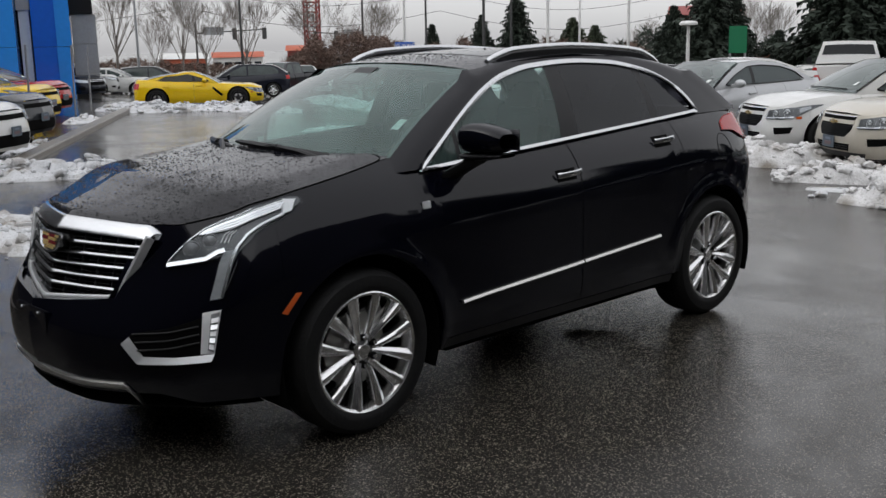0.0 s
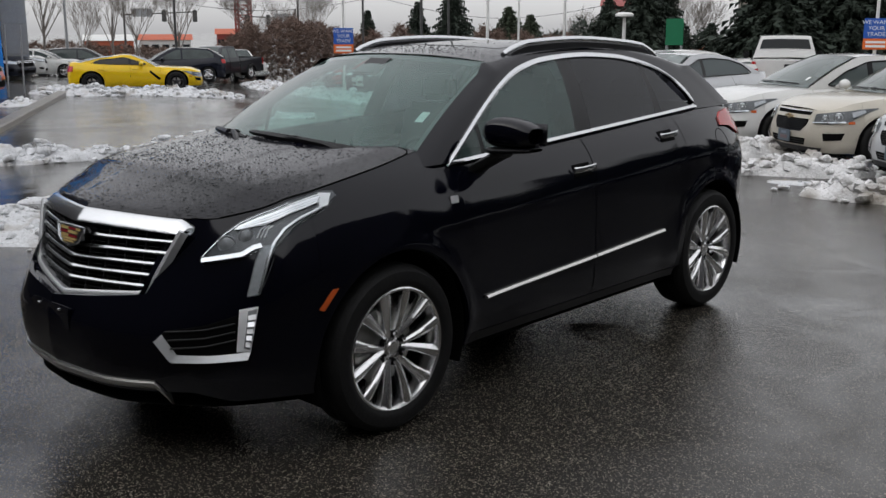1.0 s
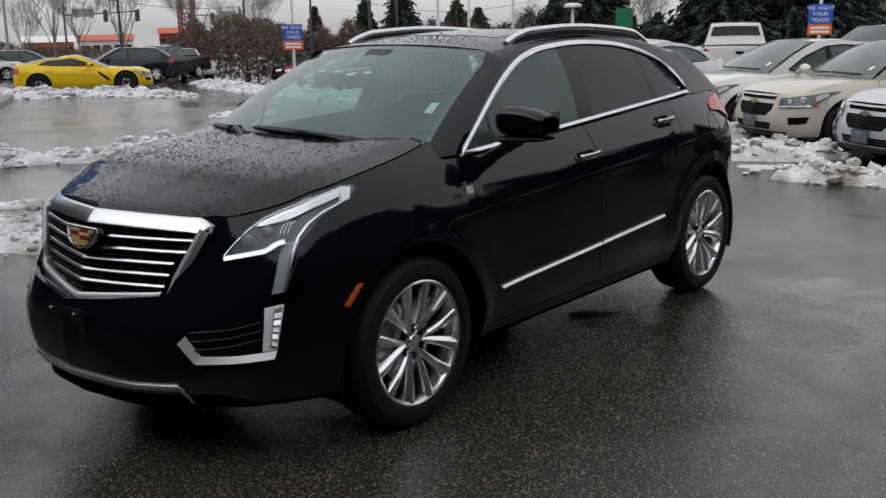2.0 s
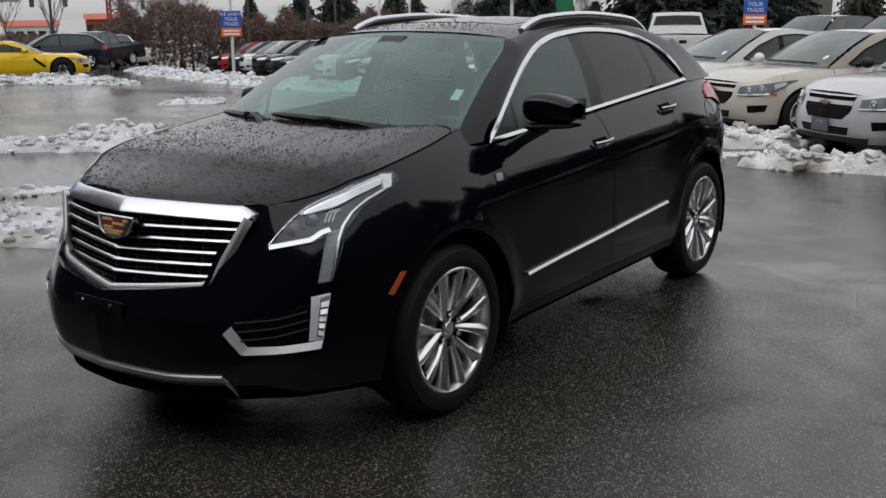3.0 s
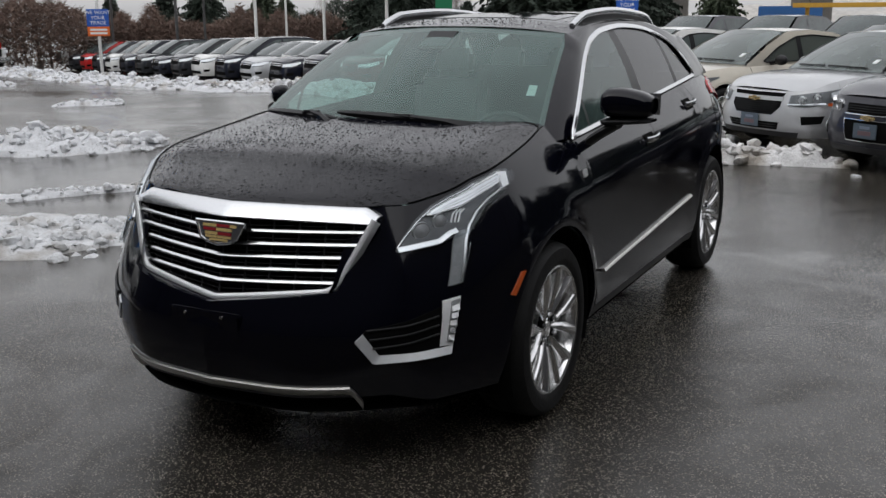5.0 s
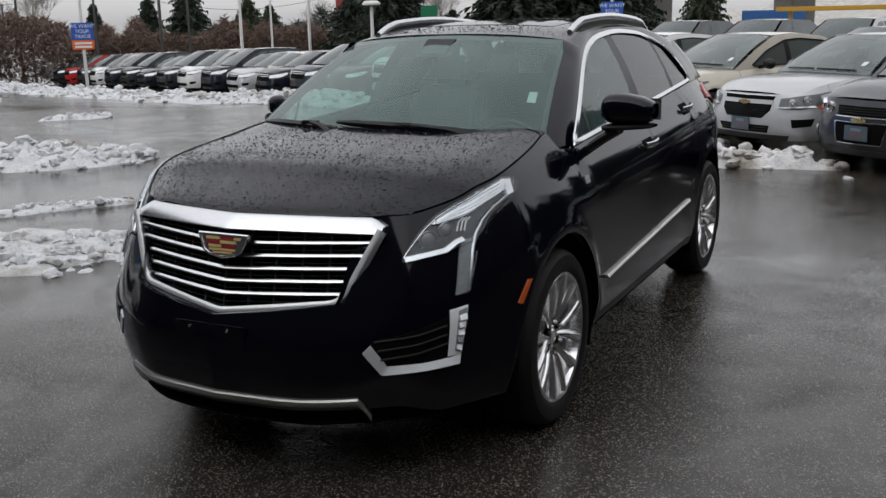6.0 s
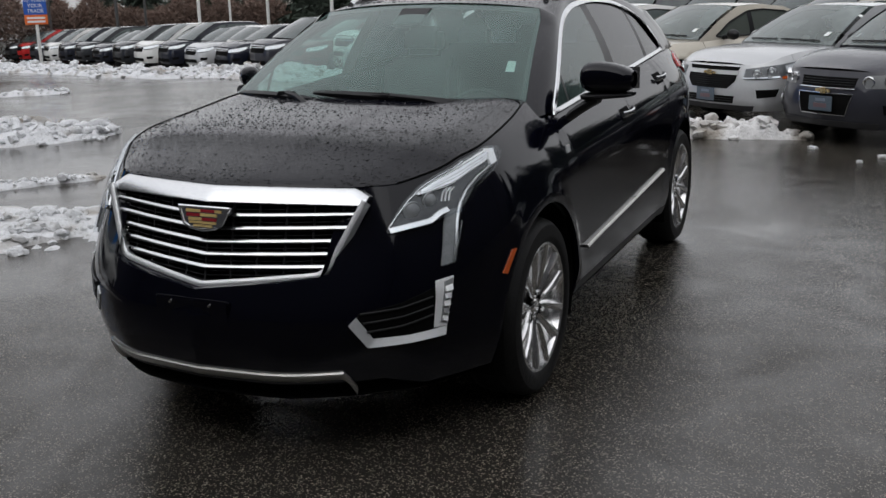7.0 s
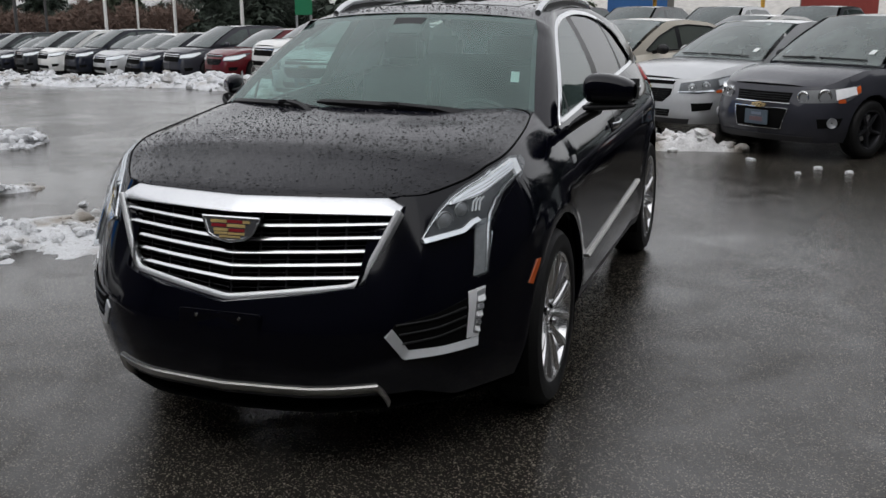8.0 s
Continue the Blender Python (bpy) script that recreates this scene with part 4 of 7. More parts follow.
    part("grille_cap", bm, CHROME, grille, "broad chrome bar along the bonnet edge")
    # emblem: plain shield in its colours
    em = new("emblem")
    em.parent = grille
    bm = bmesh.new()
    shape = [(-0.112, 0.044), (0.112, 0.044), (0.104, 0.026), (0.084, -0.022), (0.056, -0.038), (0, -0.048), (-0.056, -0.038), (-0.084, -0.022), (-0.104, 0.026)]
    f = [Vector((x, -1.003 + 0.24 * z, 0.925 + 0.9 * z)) for x, z in shape]
    b = [p + Vector((0, 0.008, 0)) for p in f]
    grid(bm, [b, f], closed=True)
    bm.faces.new([bm.verts.new(p) for p in f])
    back_plate = bmesh.new()
    grid(back_plate, [[Vector((p.x * 0.9, p.y + 0.05, 0.925 + (p.z - 0.925) * 0.9)) for p in f], [Vector((p.x * 0.97, p.y + 0.007, 0.925 + (p.z - 0.925) * 0.97)) for p in f]], closed=True)
    part("shield_base", back_plate, GRILLE_BLACK, em)
    part("shield", bm, CHROME, em)
    bm = bmesh.new()
    tube(bm, [p + Vector((0, -0.001, 0)) for p in f + f[:1]], 0.0055, 6)
    part("shield_rim", bm, CHROME, em)
    for x, z, w, h, c in ((-0.047, 0.028, 0.062, 0.013, "gold"), (0.017, 0.029, 0.060, 0.012, "red"), (0.062, 0.029, 0.026, 0.012, "gold"), (-0.045, 0.012, 0.058, 0.013, "red"), (0.022, 0.013, 0.070, 0.013, "gold"),
                          (-0.036, -0.004, 0.056, 0.013, "gold"), (0.026, -0.004, 0.060, 0.013, "red"), (-0.034, -0.0175, 0.052, 0.010, "gold"), (0.026, -0.0175, 0.060, 0.010, "gold"), (0.0, -0.0295, 0.080, 0.009, "gold")):
        bm = bmesh.new()
        box(bm, pose(x, -1.005 + 0.24 * z, 0.925 + 0.9 * z, -13), w, 0.004, 0.9 * h)
        part("colour_bar", bm, {"gold": GOLD, "red": RED_ENAMEL}[c], em)
    # lower skid trim: follows the bumper's lower edge, ends turned down
    bm = bmesh.new()
    s_end = body.s_near(0.565, -0.93, 0.30)
    rows_ = []
    for q in np.linspace(-1, 1, 61):
        s = abs(q) * s_end
        sg = -1 if q < 0 else 1
        drop = 0.075 * (max(0, abs(q) - 0.90) / 0.10) ** 1.3
        zc, h = 0.362 - drop, 0.022
        rows_.append([body.at(sg * s, zc - h, -0.02), body.at(sg * s, zc - h, -0.012), body.at(sg * s, zc - 0.6 * h, 0.004), body.at(sg * s, zc + 0.7 * h, 0.012), body.at(sg * s, zc + h, 0.006), body.at(sg * s, zc + h, -0.02)])
    vs = grid(bm, rows_)
    bm.faces.new(vs[0]), bm.faces.new(vs[-1])
    part("skid_trim", bm, SATIN, car, "satin metal skid trim")
    # plate mount and its screws
    bm = bmesh.new()
    box(bm, pose(0, -1.110, 0.60), 0.32, 0.018, 0.10, 0.006)
    mount = part("plate_mount", bm, BLACK_PAINT, car)
    for x in (-0.085, 0.085):
        bm = bmesh.new()
        rod(bm, (x, -1.117, 0.632), (x, -1.126, 0.632), 0.007, 0.006, 8)
        part("screw", bm, CHROME, mount)
    # wipers: an arm from the cowl and a flat blade lying along the glass
    for x0, x1, xa in ((-0.66, -0.14, -0.30), (-0.16, 0.56, 0.18)):
        bm = bmesh.new()
        pts = [screen(x / 0.735, 0.125 - 0.045 * q, 0.022) for q, x in ((q, x0 + (x1 - x0) * q) for q in np.linspace(0, 1, 14))]
        tube(bm, pts, lambda q: 0.008 + 0.013 * math.sin(math.pi * q) ** 0.5)
        wiper = part("wiper", bm, BLACK_TRIM, car, "black wiper blade")
        bm = bmesh.new()
        arm = [screen((x1 + 0.16) / 0.735, -0.02, 0.012), screen((x1 + 0.02) / 0.735, 0.015, 0.030), screen((xa + x1) * 0.5 / 0.735, 0.075, 0.040), screen(xa / 0.735, 0.105, 0.034)]
        tube(bm, arm, lambda q: 0.019 - 0.006 * q)
        box(bm, Matrix.Translation(screen(xa / 0.735, 0.103, 0.030)), 0.10, 0.03, 0.028, 0.008)
        part("wiper_arm", bm, BLACK_TRIM, wiper)
    # sticker and sensor pod inside the glass
    bm = bmesh.new()
    grid(bm, [[screen(0.905 - 0.05 * a, 0.375 + 0.09 * b, -0.012) for a in (0, 1)] for b in (0, 1)])
    part("sticker", bm, PAPER, ws, "small white paper sticker")
    bm = bmesh.new()
    box(bm, Matrix.Translation(screen(0.0, 0.86, -0.012)) @ pose(0, 0, 0, 28), 0.17, 0.17, 0.02, 0.008)
    part("sensor_pod", bm, BLACK_TRIM, ws)
    # inside: dashboard, seats, wheel, lining
    bm = bmesh.new()
    rows_ = [[Vector((x, 0.25 + 0.48 * q - 0.16 * (1 - (x / 0.72) ** 2) * (1 - q), 1.085 + 0.03 * math.sin(math.pi * q) - 0.25 * max(0, q - 0.85) / 0.15)) for x in np.linspace(-0.74, 0.74, 15)] for q in np.linspace(0, 1, 10)]
    grid(bm, rows_)
    part("dashboard", bm, CLOTH, car)
    for x in (-0.37, 0.37):
        bm = bmesh.new()
        box(bm, pose(x, 1.30, 0.72), 0.50, 0.52, 0.18, 0.05)
        box(bm, pose(x, 1.62, 1.02, -14), 0.48, 0.14, 0.62, 0.05)
        box(bm, pose(x, 1.72, 1.42, -10), 0.25, 0.09, 0.17, 0.035)
        part("seat", bm, CLOTH, car)
    bm = bmesh.new()
    box(bm, pose(0, 2.25, 0.72), 1.3, 0.5, 0.18, 0.05)
    box(bm, pose(0, 2.55, 1.05, -16), 1.3, 0.15, 0.62, 0.05)
    for x in (-0.42, 0, 0.42):
        box(bm, pose(x, 2.64, 1.40, -10), 0.24, 0.08, 0.15, 0.03)
    part("rear_bench", bm, CLOTH, car)
    bm = bmesh.new()
    m = pose(0.37, 0.86, 1.06, -62)
    tube(bm, [m @ Vector((0.185 * math.cos(a), 0.185 * math.sin(a), 0)) for a in (2 * math.pi * k / 24 for k in range(25))], 0.014)
    box(bm, m, 0.34, 0.07, 0.03, 0.01)
    part("steering_wheel", bm, CLOTH, car)
    bm = bmesh.new()
    grid(bm, [[Vector((x, y, 0.60)) for x in (-0.8, 0, 0.8)] for y in (-0.1, 1.5, 3.5)])
    part("cabin_floor", bm, SHADE_BLACK, car)
    # tail window and hatch
    bm = bmesh.new()
    grid(bm, [[(roof(u, 2.98) if k == 0 else roof(u, 2.98).lerp(Vector((0.70 * u, 3.44 + 0.02 * (1 - u * u), 1.285)), k / 5)) for u in np.linspace(-0.9, 0.9, 15)] for k in range(6)])
    part("rear_glass", bm, PRIVACY, car)
    # spoiler lip and the edges of the hatch
    bm = bmesh.new()
    rows_ = [[roof(u, 2.90) + Vector((0, 0, 0.004)), roof(u, 2.98) + Vector((0, 0, 0.012)), roof(u, 2.98) + Vector((0, 0.045, -0.022)), roof(u, 2.98) + Vector((0, 0.045, -0.036)), roof(u, 2.98) + Vector((0, 0.01, -0.05))] for u in np.linspace(-0.97, 0.97, 21)]
    vs = grid(bm, rows_)
    bm.faces.new(vs[0]), bm.faces.new(vs[-1])
    part("spoiler", bm, BLACK_PAINT, car)
    for side in (1, -1):
        bm = bmesh.new()
        rows_ = []
        for k in range(6):
            q = k / 5
            z = 1.562 - 0.277 * q
            inner = roof(side * 0.9, 2.98).lerp(Vector((side * 0.63, 3.444, 1.285)), q)
            yo = float(np.interp(z, [1.29, 1.42, 1.562], [3.36, 3.19, 2.98]))
            outer_p = cab(yo, z, side) if k else roof(side, 2.98)
            rows_.append([outer_p, outer_p.lerp(inner, 0.5) + Vector((side * 0.012, 0.02, 0)), inner + Vector((0, 0.003, 0))])
        grid(bm, rows_)
        part("hatch_edge", bm, BLACK_TRIM, car)
    for yc, zc in hubs:
        for side in (1, -1):
            tyre_and_rim(car, (side * 0.948, yc, zc), 0.385, 0.283, 0.235, side)
    return car


# ---------------------------------------------------------------- ground
def wet_asphalt():
    m = mat("wet_asphalt", (0.030, 0.0270, 0.0225), 0.3, spread=0.15, scale=0.6)
    n, l = m.node_tree.nodes, m.node_tree.links
    b, co = n["Principled BSDF"], n["Texture Coordinate"]
    b.inputs["Specular IOR Level"].default_value = 0.38
    # aggregate: light and dark chips
    v = n.new("ShaderNodeTexVoronoi")
    v.inputs["Scale"].default_value = 210
    l.new(co.outputs["Object"], v.inputs["Vector"])
    sep = n.new("ShaderNodeSeparateColor")
    l.new(v.outputs["Color"], sep.inputs[0])
    chip = n.new("ShaderNodeMapRange")
    chip.inputs[1].default_value, chip.inputs[2].default_value, chip.inputs[3].default_value, chip.inputs[4].default_value = 0.85, 1.0, 0.82, 9.5
    l.new(sep.outputs[0], chip.inputs[0])
    mul = n.new("ShaderNodeVectorMath")
    mul.operation = "SCALE"
    src = b.inputs["Base Color"].links[0].from_socket
    l.new(src, mul.inputs[0]), l.new(chip.outputs[0], mul.inputs[3]), l.new(mul.outputs[0], b.inputs["Base Color"])
    # wet film: slow patches of smooth water over a rough base
    t = n.new("ShaderNodeTexNoise")
    t.inputs["Scale"].default_value, t.inputs["Detail"].default_value, t.inputs["Distortion"].default_value = 0.28, 6, 0.6
    l.new(co.outputs["Object"], t.inputs["Vector"])
    t2, both = n.new("ShaderNodeTexNoise"), n.new("ShaderNodeMath")
    t2.inputs["Scale"].default_value, t2.inputs["Detail"].default_value, t2.inputs["Distortion"].default_value = 1.7, 5, 1.2
    l.new(co.outputs["Object"], t2.inputs["Vector"])
    both.operation, both.inputs[1].default_value = "MULTIPLY_ADD", 0.45
    l.new(t2.outputs[0], both.inputs[0])
    shift = n.new("ShaderNodeMath")
    shift.operation, shift.inputs[1].default_value = "SUBTRACT", 0.22
    l.new(t.outputs[0], shift.inputs[0]), l.new(shift.outputs[0], both.inputs[2])
    # a mask along x lowers the gloss to the west of the car and lets it return beyond
    axes, x_fade, back, less, wet = (n.new("ShaderNodeSeparateXYZ"), *[n.new("ShaderNodeMapRange") for _ in range(2)], n.new("ShaderNodeMath"), n.new("ShaderNodeMath"))
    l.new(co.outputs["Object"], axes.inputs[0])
    for node, x0, x1 in ((x_fade, 1.0, -0.4), (back, -5.0, -3.0)):
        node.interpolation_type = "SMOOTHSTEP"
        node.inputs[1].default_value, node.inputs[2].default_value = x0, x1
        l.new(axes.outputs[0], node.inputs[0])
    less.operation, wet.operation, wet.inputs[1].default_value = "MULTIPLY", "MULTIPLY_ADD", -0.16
    l.new(x_fade.outputs[0], less.inputs[0]), l.new(back.outputs[0], less.inputs[1])
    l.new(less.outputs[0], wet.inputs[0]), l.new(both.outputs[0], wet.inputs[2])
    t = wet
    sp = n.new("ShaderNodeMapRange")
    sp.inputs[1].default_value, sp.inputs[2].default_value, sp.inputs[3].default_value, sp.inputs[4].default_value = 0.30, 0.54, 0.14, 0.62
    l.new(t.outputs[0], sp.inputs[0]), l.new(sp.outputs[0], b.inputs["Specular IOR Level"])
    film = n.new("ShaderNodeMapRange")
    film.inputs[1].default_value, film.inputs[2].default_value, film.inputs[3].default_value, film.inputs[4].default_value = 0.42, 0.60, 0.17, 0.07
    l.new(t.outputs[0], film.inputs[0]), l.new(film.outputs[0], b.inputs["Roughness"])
    hi = n.new("ShaderNodeMapRange")
    hi.inputs[1].default_value, hi.inputs[2].default_value, hi.inputs[3].default_value, hi.inputs[4].default_value = 0.42, 0.62, 0.55, 0.15
    l.new(t.outputs[0], hi.inputs[0])
    bp = n.new("ShaderNodeBump")
    bp.inputs["Distance"].default_value = 0.0013
    l.new(hi.outputs[0], bp.inputs["Strength"])
    l.new(v.outputs["Distance"], bp.inputs["Height"]), l.new(bp.outputs[0], b.inputs["Normal"])
    return m


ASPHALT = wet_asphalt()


def ground():
    near = [-60 + 2.0 * k for k in range(61)]
    xs = [-900, -400, -200, -120, -80] + near + [80, 120, 200, 400, 900]
    bm = bmesh.new()
    grid(bm, [[Vector((x, y, ground_z(x, y))) for x in xs] for y in xs])
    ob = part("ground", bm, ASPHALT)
    return tagged(ob, "wet grey asphalt of a car lot with puddles", "ground", kind="structure")


ground()


# ---------------------------------------------------------------- parked cars
def paint(name, color, metal=0.0):
    m = wet_paint(name, color, metal, 0.5, 70.0)
    return m


WHITE_PAINT = paint("white_paint", (0.72, 0.72, 0.70))
SILVER_PAINT = paint("silver_paint", (0.52, 0.53, 0.54), 0.35)
BEIGE_PAINT = paint("champagne_paint", (0.56, 0.52, 0.44), 0.2)
SLATE_PAINT = paint("slate_paint", (0.035, 0.036, 0.045), 0.2)
NAVY_PAINT = paint("navy_paint", (0.009, 0.011, 0.020), 0.1)
DARK_PAINT = paint("charcoal_paint", (0.020, 0.022, 0.026), 0.1)
MAROON_PAINT = paint("maroon_paint", (0.11, 0.010, 0.014), 0.1)
RED_PAINT = paint("red_paint", (0.42, 0.015, 0.015))
YELLOW_PAINT = paint("yellow_paint", (0.78, 0.52, 0.01))
CAR_GLASS = mat("car_window", (0.055, 0.070, 0.068), 0.06, coat=0.25, spread=0.35, scale=2.0, spec=0.35)
LOT_GLASS = glass("lot_windshield", (0.62, 0.70, 0.70), 0.80, haze=0.27, haze_tint=(0.56, 0.64, 0.62))
LOT_SIDE_GLASS = glass("lot_side_window", (0.42, 0.48, 0.48), 0.62, haze=0.06, haze_tint=(0.48, 0.55, 0.56))
WINDOW_TINT = mat("tinted_window", (0.012, 0.014, 0.016), 0.12, spread=0.2, spec=0.25)
BADGE_SILVER = mat("bright_silver_badge", (0.66, 0.67, 0.68), 0.4, 0.3, spread=0.06)
BADGE_GOLD = mat("pale_gold_badge", (0.78, 0.62, 0.34), 0.22, 0.85, spread=0.06)
LAMP_HOUSE = mat("lamp_housing", (0.10, 0.104, 0.108), 0.28, 0.4, spread=0.2, scale=30)
CHIN = mat("grey_lower_bumper", (0.03, 0.03, 0.032), 0.5, spread=0.2)
PLATE = mat("dealer_plate", (0.10, 0.13, 0.16), 0.4, spread=0.15, scale=40)
PLATE_RED = mat("plate_bar_red", (0.17, 0.11, 0.12), 0.4)
PLATE_BLUE = mat("plate_bar_blue", (0.20, 0.24, 0.30), 0.4)

STYLES = {
    # half width, wheelbase, front and rear overhang, nose, cowl, belt, deck, roof, screen base, roof start, roof end, rear base, tyre, rim
    "compact_sedan": (0.90, 2.685, 0.90, 0.98, 0.745, 0.965, 0.925, 1.01, 1.40, 0.42, 1.28, 2.22, 3.12, 0.32, 0.215),
    "hatchback": (0.87, 2.525, 0.82, 0.68, 0.785, 1.01, 0.96, 1.16, 1.50, 0.28, 1.10, 2.55, 3.05, 0.32, 0.215),
    "large_sedan": (0.92, 2.74, 0.97, 1.10, 0.80, 1.00, 0.98, 1.08, 1.465, 0.25, 1.18, 2.35, 3.30, 0.335, 0.225),
    "family_sedan": (0.92, 2.74, 0.97, 1.10, 0.74, 0.94, 0.91, 0.99, 1.35, 0.35, 1.25, 2.40, 3.35, 0.325, 0.225),
    "utility_car": (0.92, 2.74, 0.95, 0.95, 0.90, 1.08, 1.06, 1.20, 1.655, 0.05, 1.08, 2.75, 3.45, 0.36, 0.24),
    "sports_car": (0.94, 2.71, 0.98, 0.80, 0.66, 0.86, 0.88, 1.00, 1.235, 0.62, 1.42, 1.95, 3.05, 0.34, 0.235),
    "muscle_car": (0.95, 2.81, 0.93, 1.04, 0.82, 0.98, 1.00, 1.08, 1.35, 0.45, 1.25, 2.05, 2.95, 0.355, 0.25),
}


def parked_car(name, style, colour, m, label, grille="split", lamps="wedge", plate=True, detail=1, spokes=5, group="", badge=True):
    """A parked car: body wrapped round its plan, hood, deck, cabin, glass, lamps, grille, wheels. The nose looks to -y of m, the front axle is at the origin."""
    W, wb, fo, ro, zn, zc, zb, zd, H, y0, y1, y2, y3, tr, rr = STYLES[style]
    car = thing(name, m, label, "car", group)
    rows = [
        (0.00, -fo, zn, 0.10, 0.35, 1.4),
        (0.58 * W, -fo + 0.07, zn, 0.10, 0.35, 1.4),
        (0.86 * W, -fo + 0.24, zn + 0.03, 0.10, 0.33, 1.5),
        (0.965 * W, -fo + 0.50, zn + 0.10, 0.11, 0.30, 1.8),
        (W, 0.10, zc - 0.06, 0.12, 0.28, 2.0),
        (W, 0.5 * wb, zb, 0.11, 0.28, 2.0),
        (W, wb - 0.15, zb + 0.6 * (zd - zb), 0.12, 0.28, 2.0),
        (0.965 * W, wb + 0.55 * ro, zd, 0.13, 0.30, 1.8),
        (0.82 * W, wb + ro - 0.08, zd, 0.12, 0.35, 1.5),
        (0.00, wb + ro, zd, 0.10, 0.35, 1.4),
    ]
    arch = tr + 0.055
    hubs = ((0.0, tr), (wb, tr))
    body = Shell(rows, hubs, arch, 0.20, 0.06)
    S, N = body.s_of_y, body.n
    nz = 9 if detail else 5
    step = 0.10 if detail else 0.25
    cuts = [0, S(-0.30), S(0.50), S(0.50 + 0.36 * wb), S(wb - 0.40), N]
    names = ["front_bumper", "fender", "front_door", "rear_door", "rear_quarter"]
    if not detail:
        cuts, names = [0, N], ["body"]
    for side in (1, -1):
        for a, b, nm in zip(cuts, cuts[1:], names):
            bm = bmesh.new()
            body.panel(bm, a, b, None, None, nz, side, step)
            part(nm, bm, colour, car)
    bm = bmesh.new()
    for side in (1, -1):
        for yc, zc_ in hubs:
            lin = []
            for k in range(13):
                a = math.pi * (-0.1 + 1.2 * k / 12)
                lin.append([Vector((side * x, yc - (arch - 0.003) * math.cos(a), zc_ + (arch - 0.003) * math.sin(a))) for x in (W - 0.015, 0.45)])
            grid(bm, lin)
            bm.faces.new([bm.verts.new(r[-1]) for r in lin])
    low = [body.at(s, 0.22, -0.02) for s in np.linspace(0, N, 40)]
    ring = [Vector((p.x * (0.62 if min(abs(p.y), abs(p.y - wb)) < arch + 0.02 else 1), p.y, 0.215)) for p in low]
    bm.faces.new([bm.verts.new(p) for p in ring + [Vector((-p.x, p.y, p.z)) for p in reversed(ring[1:-1])]])
    part("underbody", bm, SHADE_BLACK, car)

    # hood and deck between the two sides
    def lid(nm, sa, sb, bow_a, bow_b, crown, dark=None):
        bm = bmesh.new()
        rr_ = []
        for q in np.linspace(0, 1, 14 if detail else 8):
            s = sa + (sb - sa) * q
            e = body.at(s, body.top(s))
            bow = bow_a * (1 - q) ** 2 + bow_b * q ** 2
            rr_.append([Vector((e.x * u, e.y + bow * (1 - abs(u) ** 2.2), e.z + crown * (0.25 + 0.75 * math.sin(math.pi * min(0.9, q + 0.1))) * (1 - abs(u) ** 3.5))) for u in np.linspace(-1, 1, 21 if detail else 11)])
        grid(bm, rr_)
        return part(nm, bm, dark or colour, car)

    s_n = body.s_near(0.60 * W, -fo, zn)
    lid("hood", s_n, S(y0 + 0.12), -(body.at(s_n, zn).y + fo - 0.10), -0.18, 0.05)
    s_r = body.s_near(0.72 * W, wb + ro, zd)
    if y3 < wb + ro - 0.12:
        lid("boot_lid", S(y3 - 0.12), s_r, 0.05, wb + ro - body.at(s_r, zd).y - 0.12, 0.02)

    def side_at(z, side=1, y=None, out=0.0):
        q = (z - zb) / (H - zb)
        x = (W - 0.115) - 0.10 * W * q - 0.09 * W * q * q + out
        return side * x

    Wr = side_at(H) - 0.03

    def scr(u, v, a=True, out=0.0):
        low_, high = ((y0, zc - 0.03), (y1, H - 0.02)) if a else ((y3, zd - 0.01), (y2, H - 0.05))
        sg = -1 if a else 1
        bl = Vector(((W - 0.15) * u, low_[0] + sg * 0.16 * (1 - u * u), low_[1] + 0.02 * (1 - u * u)))
        bh = Vector(((Wr - 0.02) * u, high[0] + sg * 0.08 * (1 - u * u), high[1] + 0.02 * (1 - u * u)))
        return bl.lerp(bh, v) + Vector((0, sg * 0.5, 0.85)) * (0.03 * 4 * v * (1 - v) + out)

    nu = 15 if detail else 7
    for nm, a in (("windshield", True), ("rear_glass", False)):
        bm = bmesh.new()
        grid(bm, [[scr(u, v, a) for u in np.linspace(-1, 1, nu)] for v in np.linspace(0, 1, 7)])
        ob = part(nm, bm, LOT_GLASS if detail else CAR_GLASS, car)
        ob.visible_shadow = not detail
    if detail:
        bm = bmesh.new()
        grid(bm, [[Vector((x, y0 + 0.10 - 0.12 * (1 - x * x) + 0.55 * q, zc - 0.06 + 0.03 * math.sin(3.1 * q) - 0.3 * max(0, q - 0.8))) for x in np.linspace(-W + 0.17, W - 0.17, 9)] for q in np.linspace(0, 1, 8)])
        part("dashboard", bm, CLOTH, car)
        ys = 0.5 * (y0 + y1) + 0.75
        for x in (-0.36, 0.36):
            bm = bmesh.new()
            box(bm, pose(x, ys, zb - 0.25, -14), 0.46, 0.13, 0.75, 0.05)
            box(bm, pose(x, ys + 0.11, zb + 0.22, -10), 0.24, 0.08, 0.16, 0.03)
            part("seat", bm, CLOTH, car)
        bm = bmesh.new()
        box(bm, pose(0, min(ys + 0.95, y3 - 0.35), zb - 0.20, -18), 1.25, 0.14, 0.65, 0.05)
        part("rear_bench", bm, CLOTH, car)
        bm = bmesh.new()
        grid(bm, [[Vector((x, y, 0.50)) for x in (-W + 0.1, 0, W - 0.1)] for y in (y0 - 0.1, y3 + 0.2)])
        part("cabin_floor", bm, SHADE_BLACK, car)
        bm = bmesh.new()
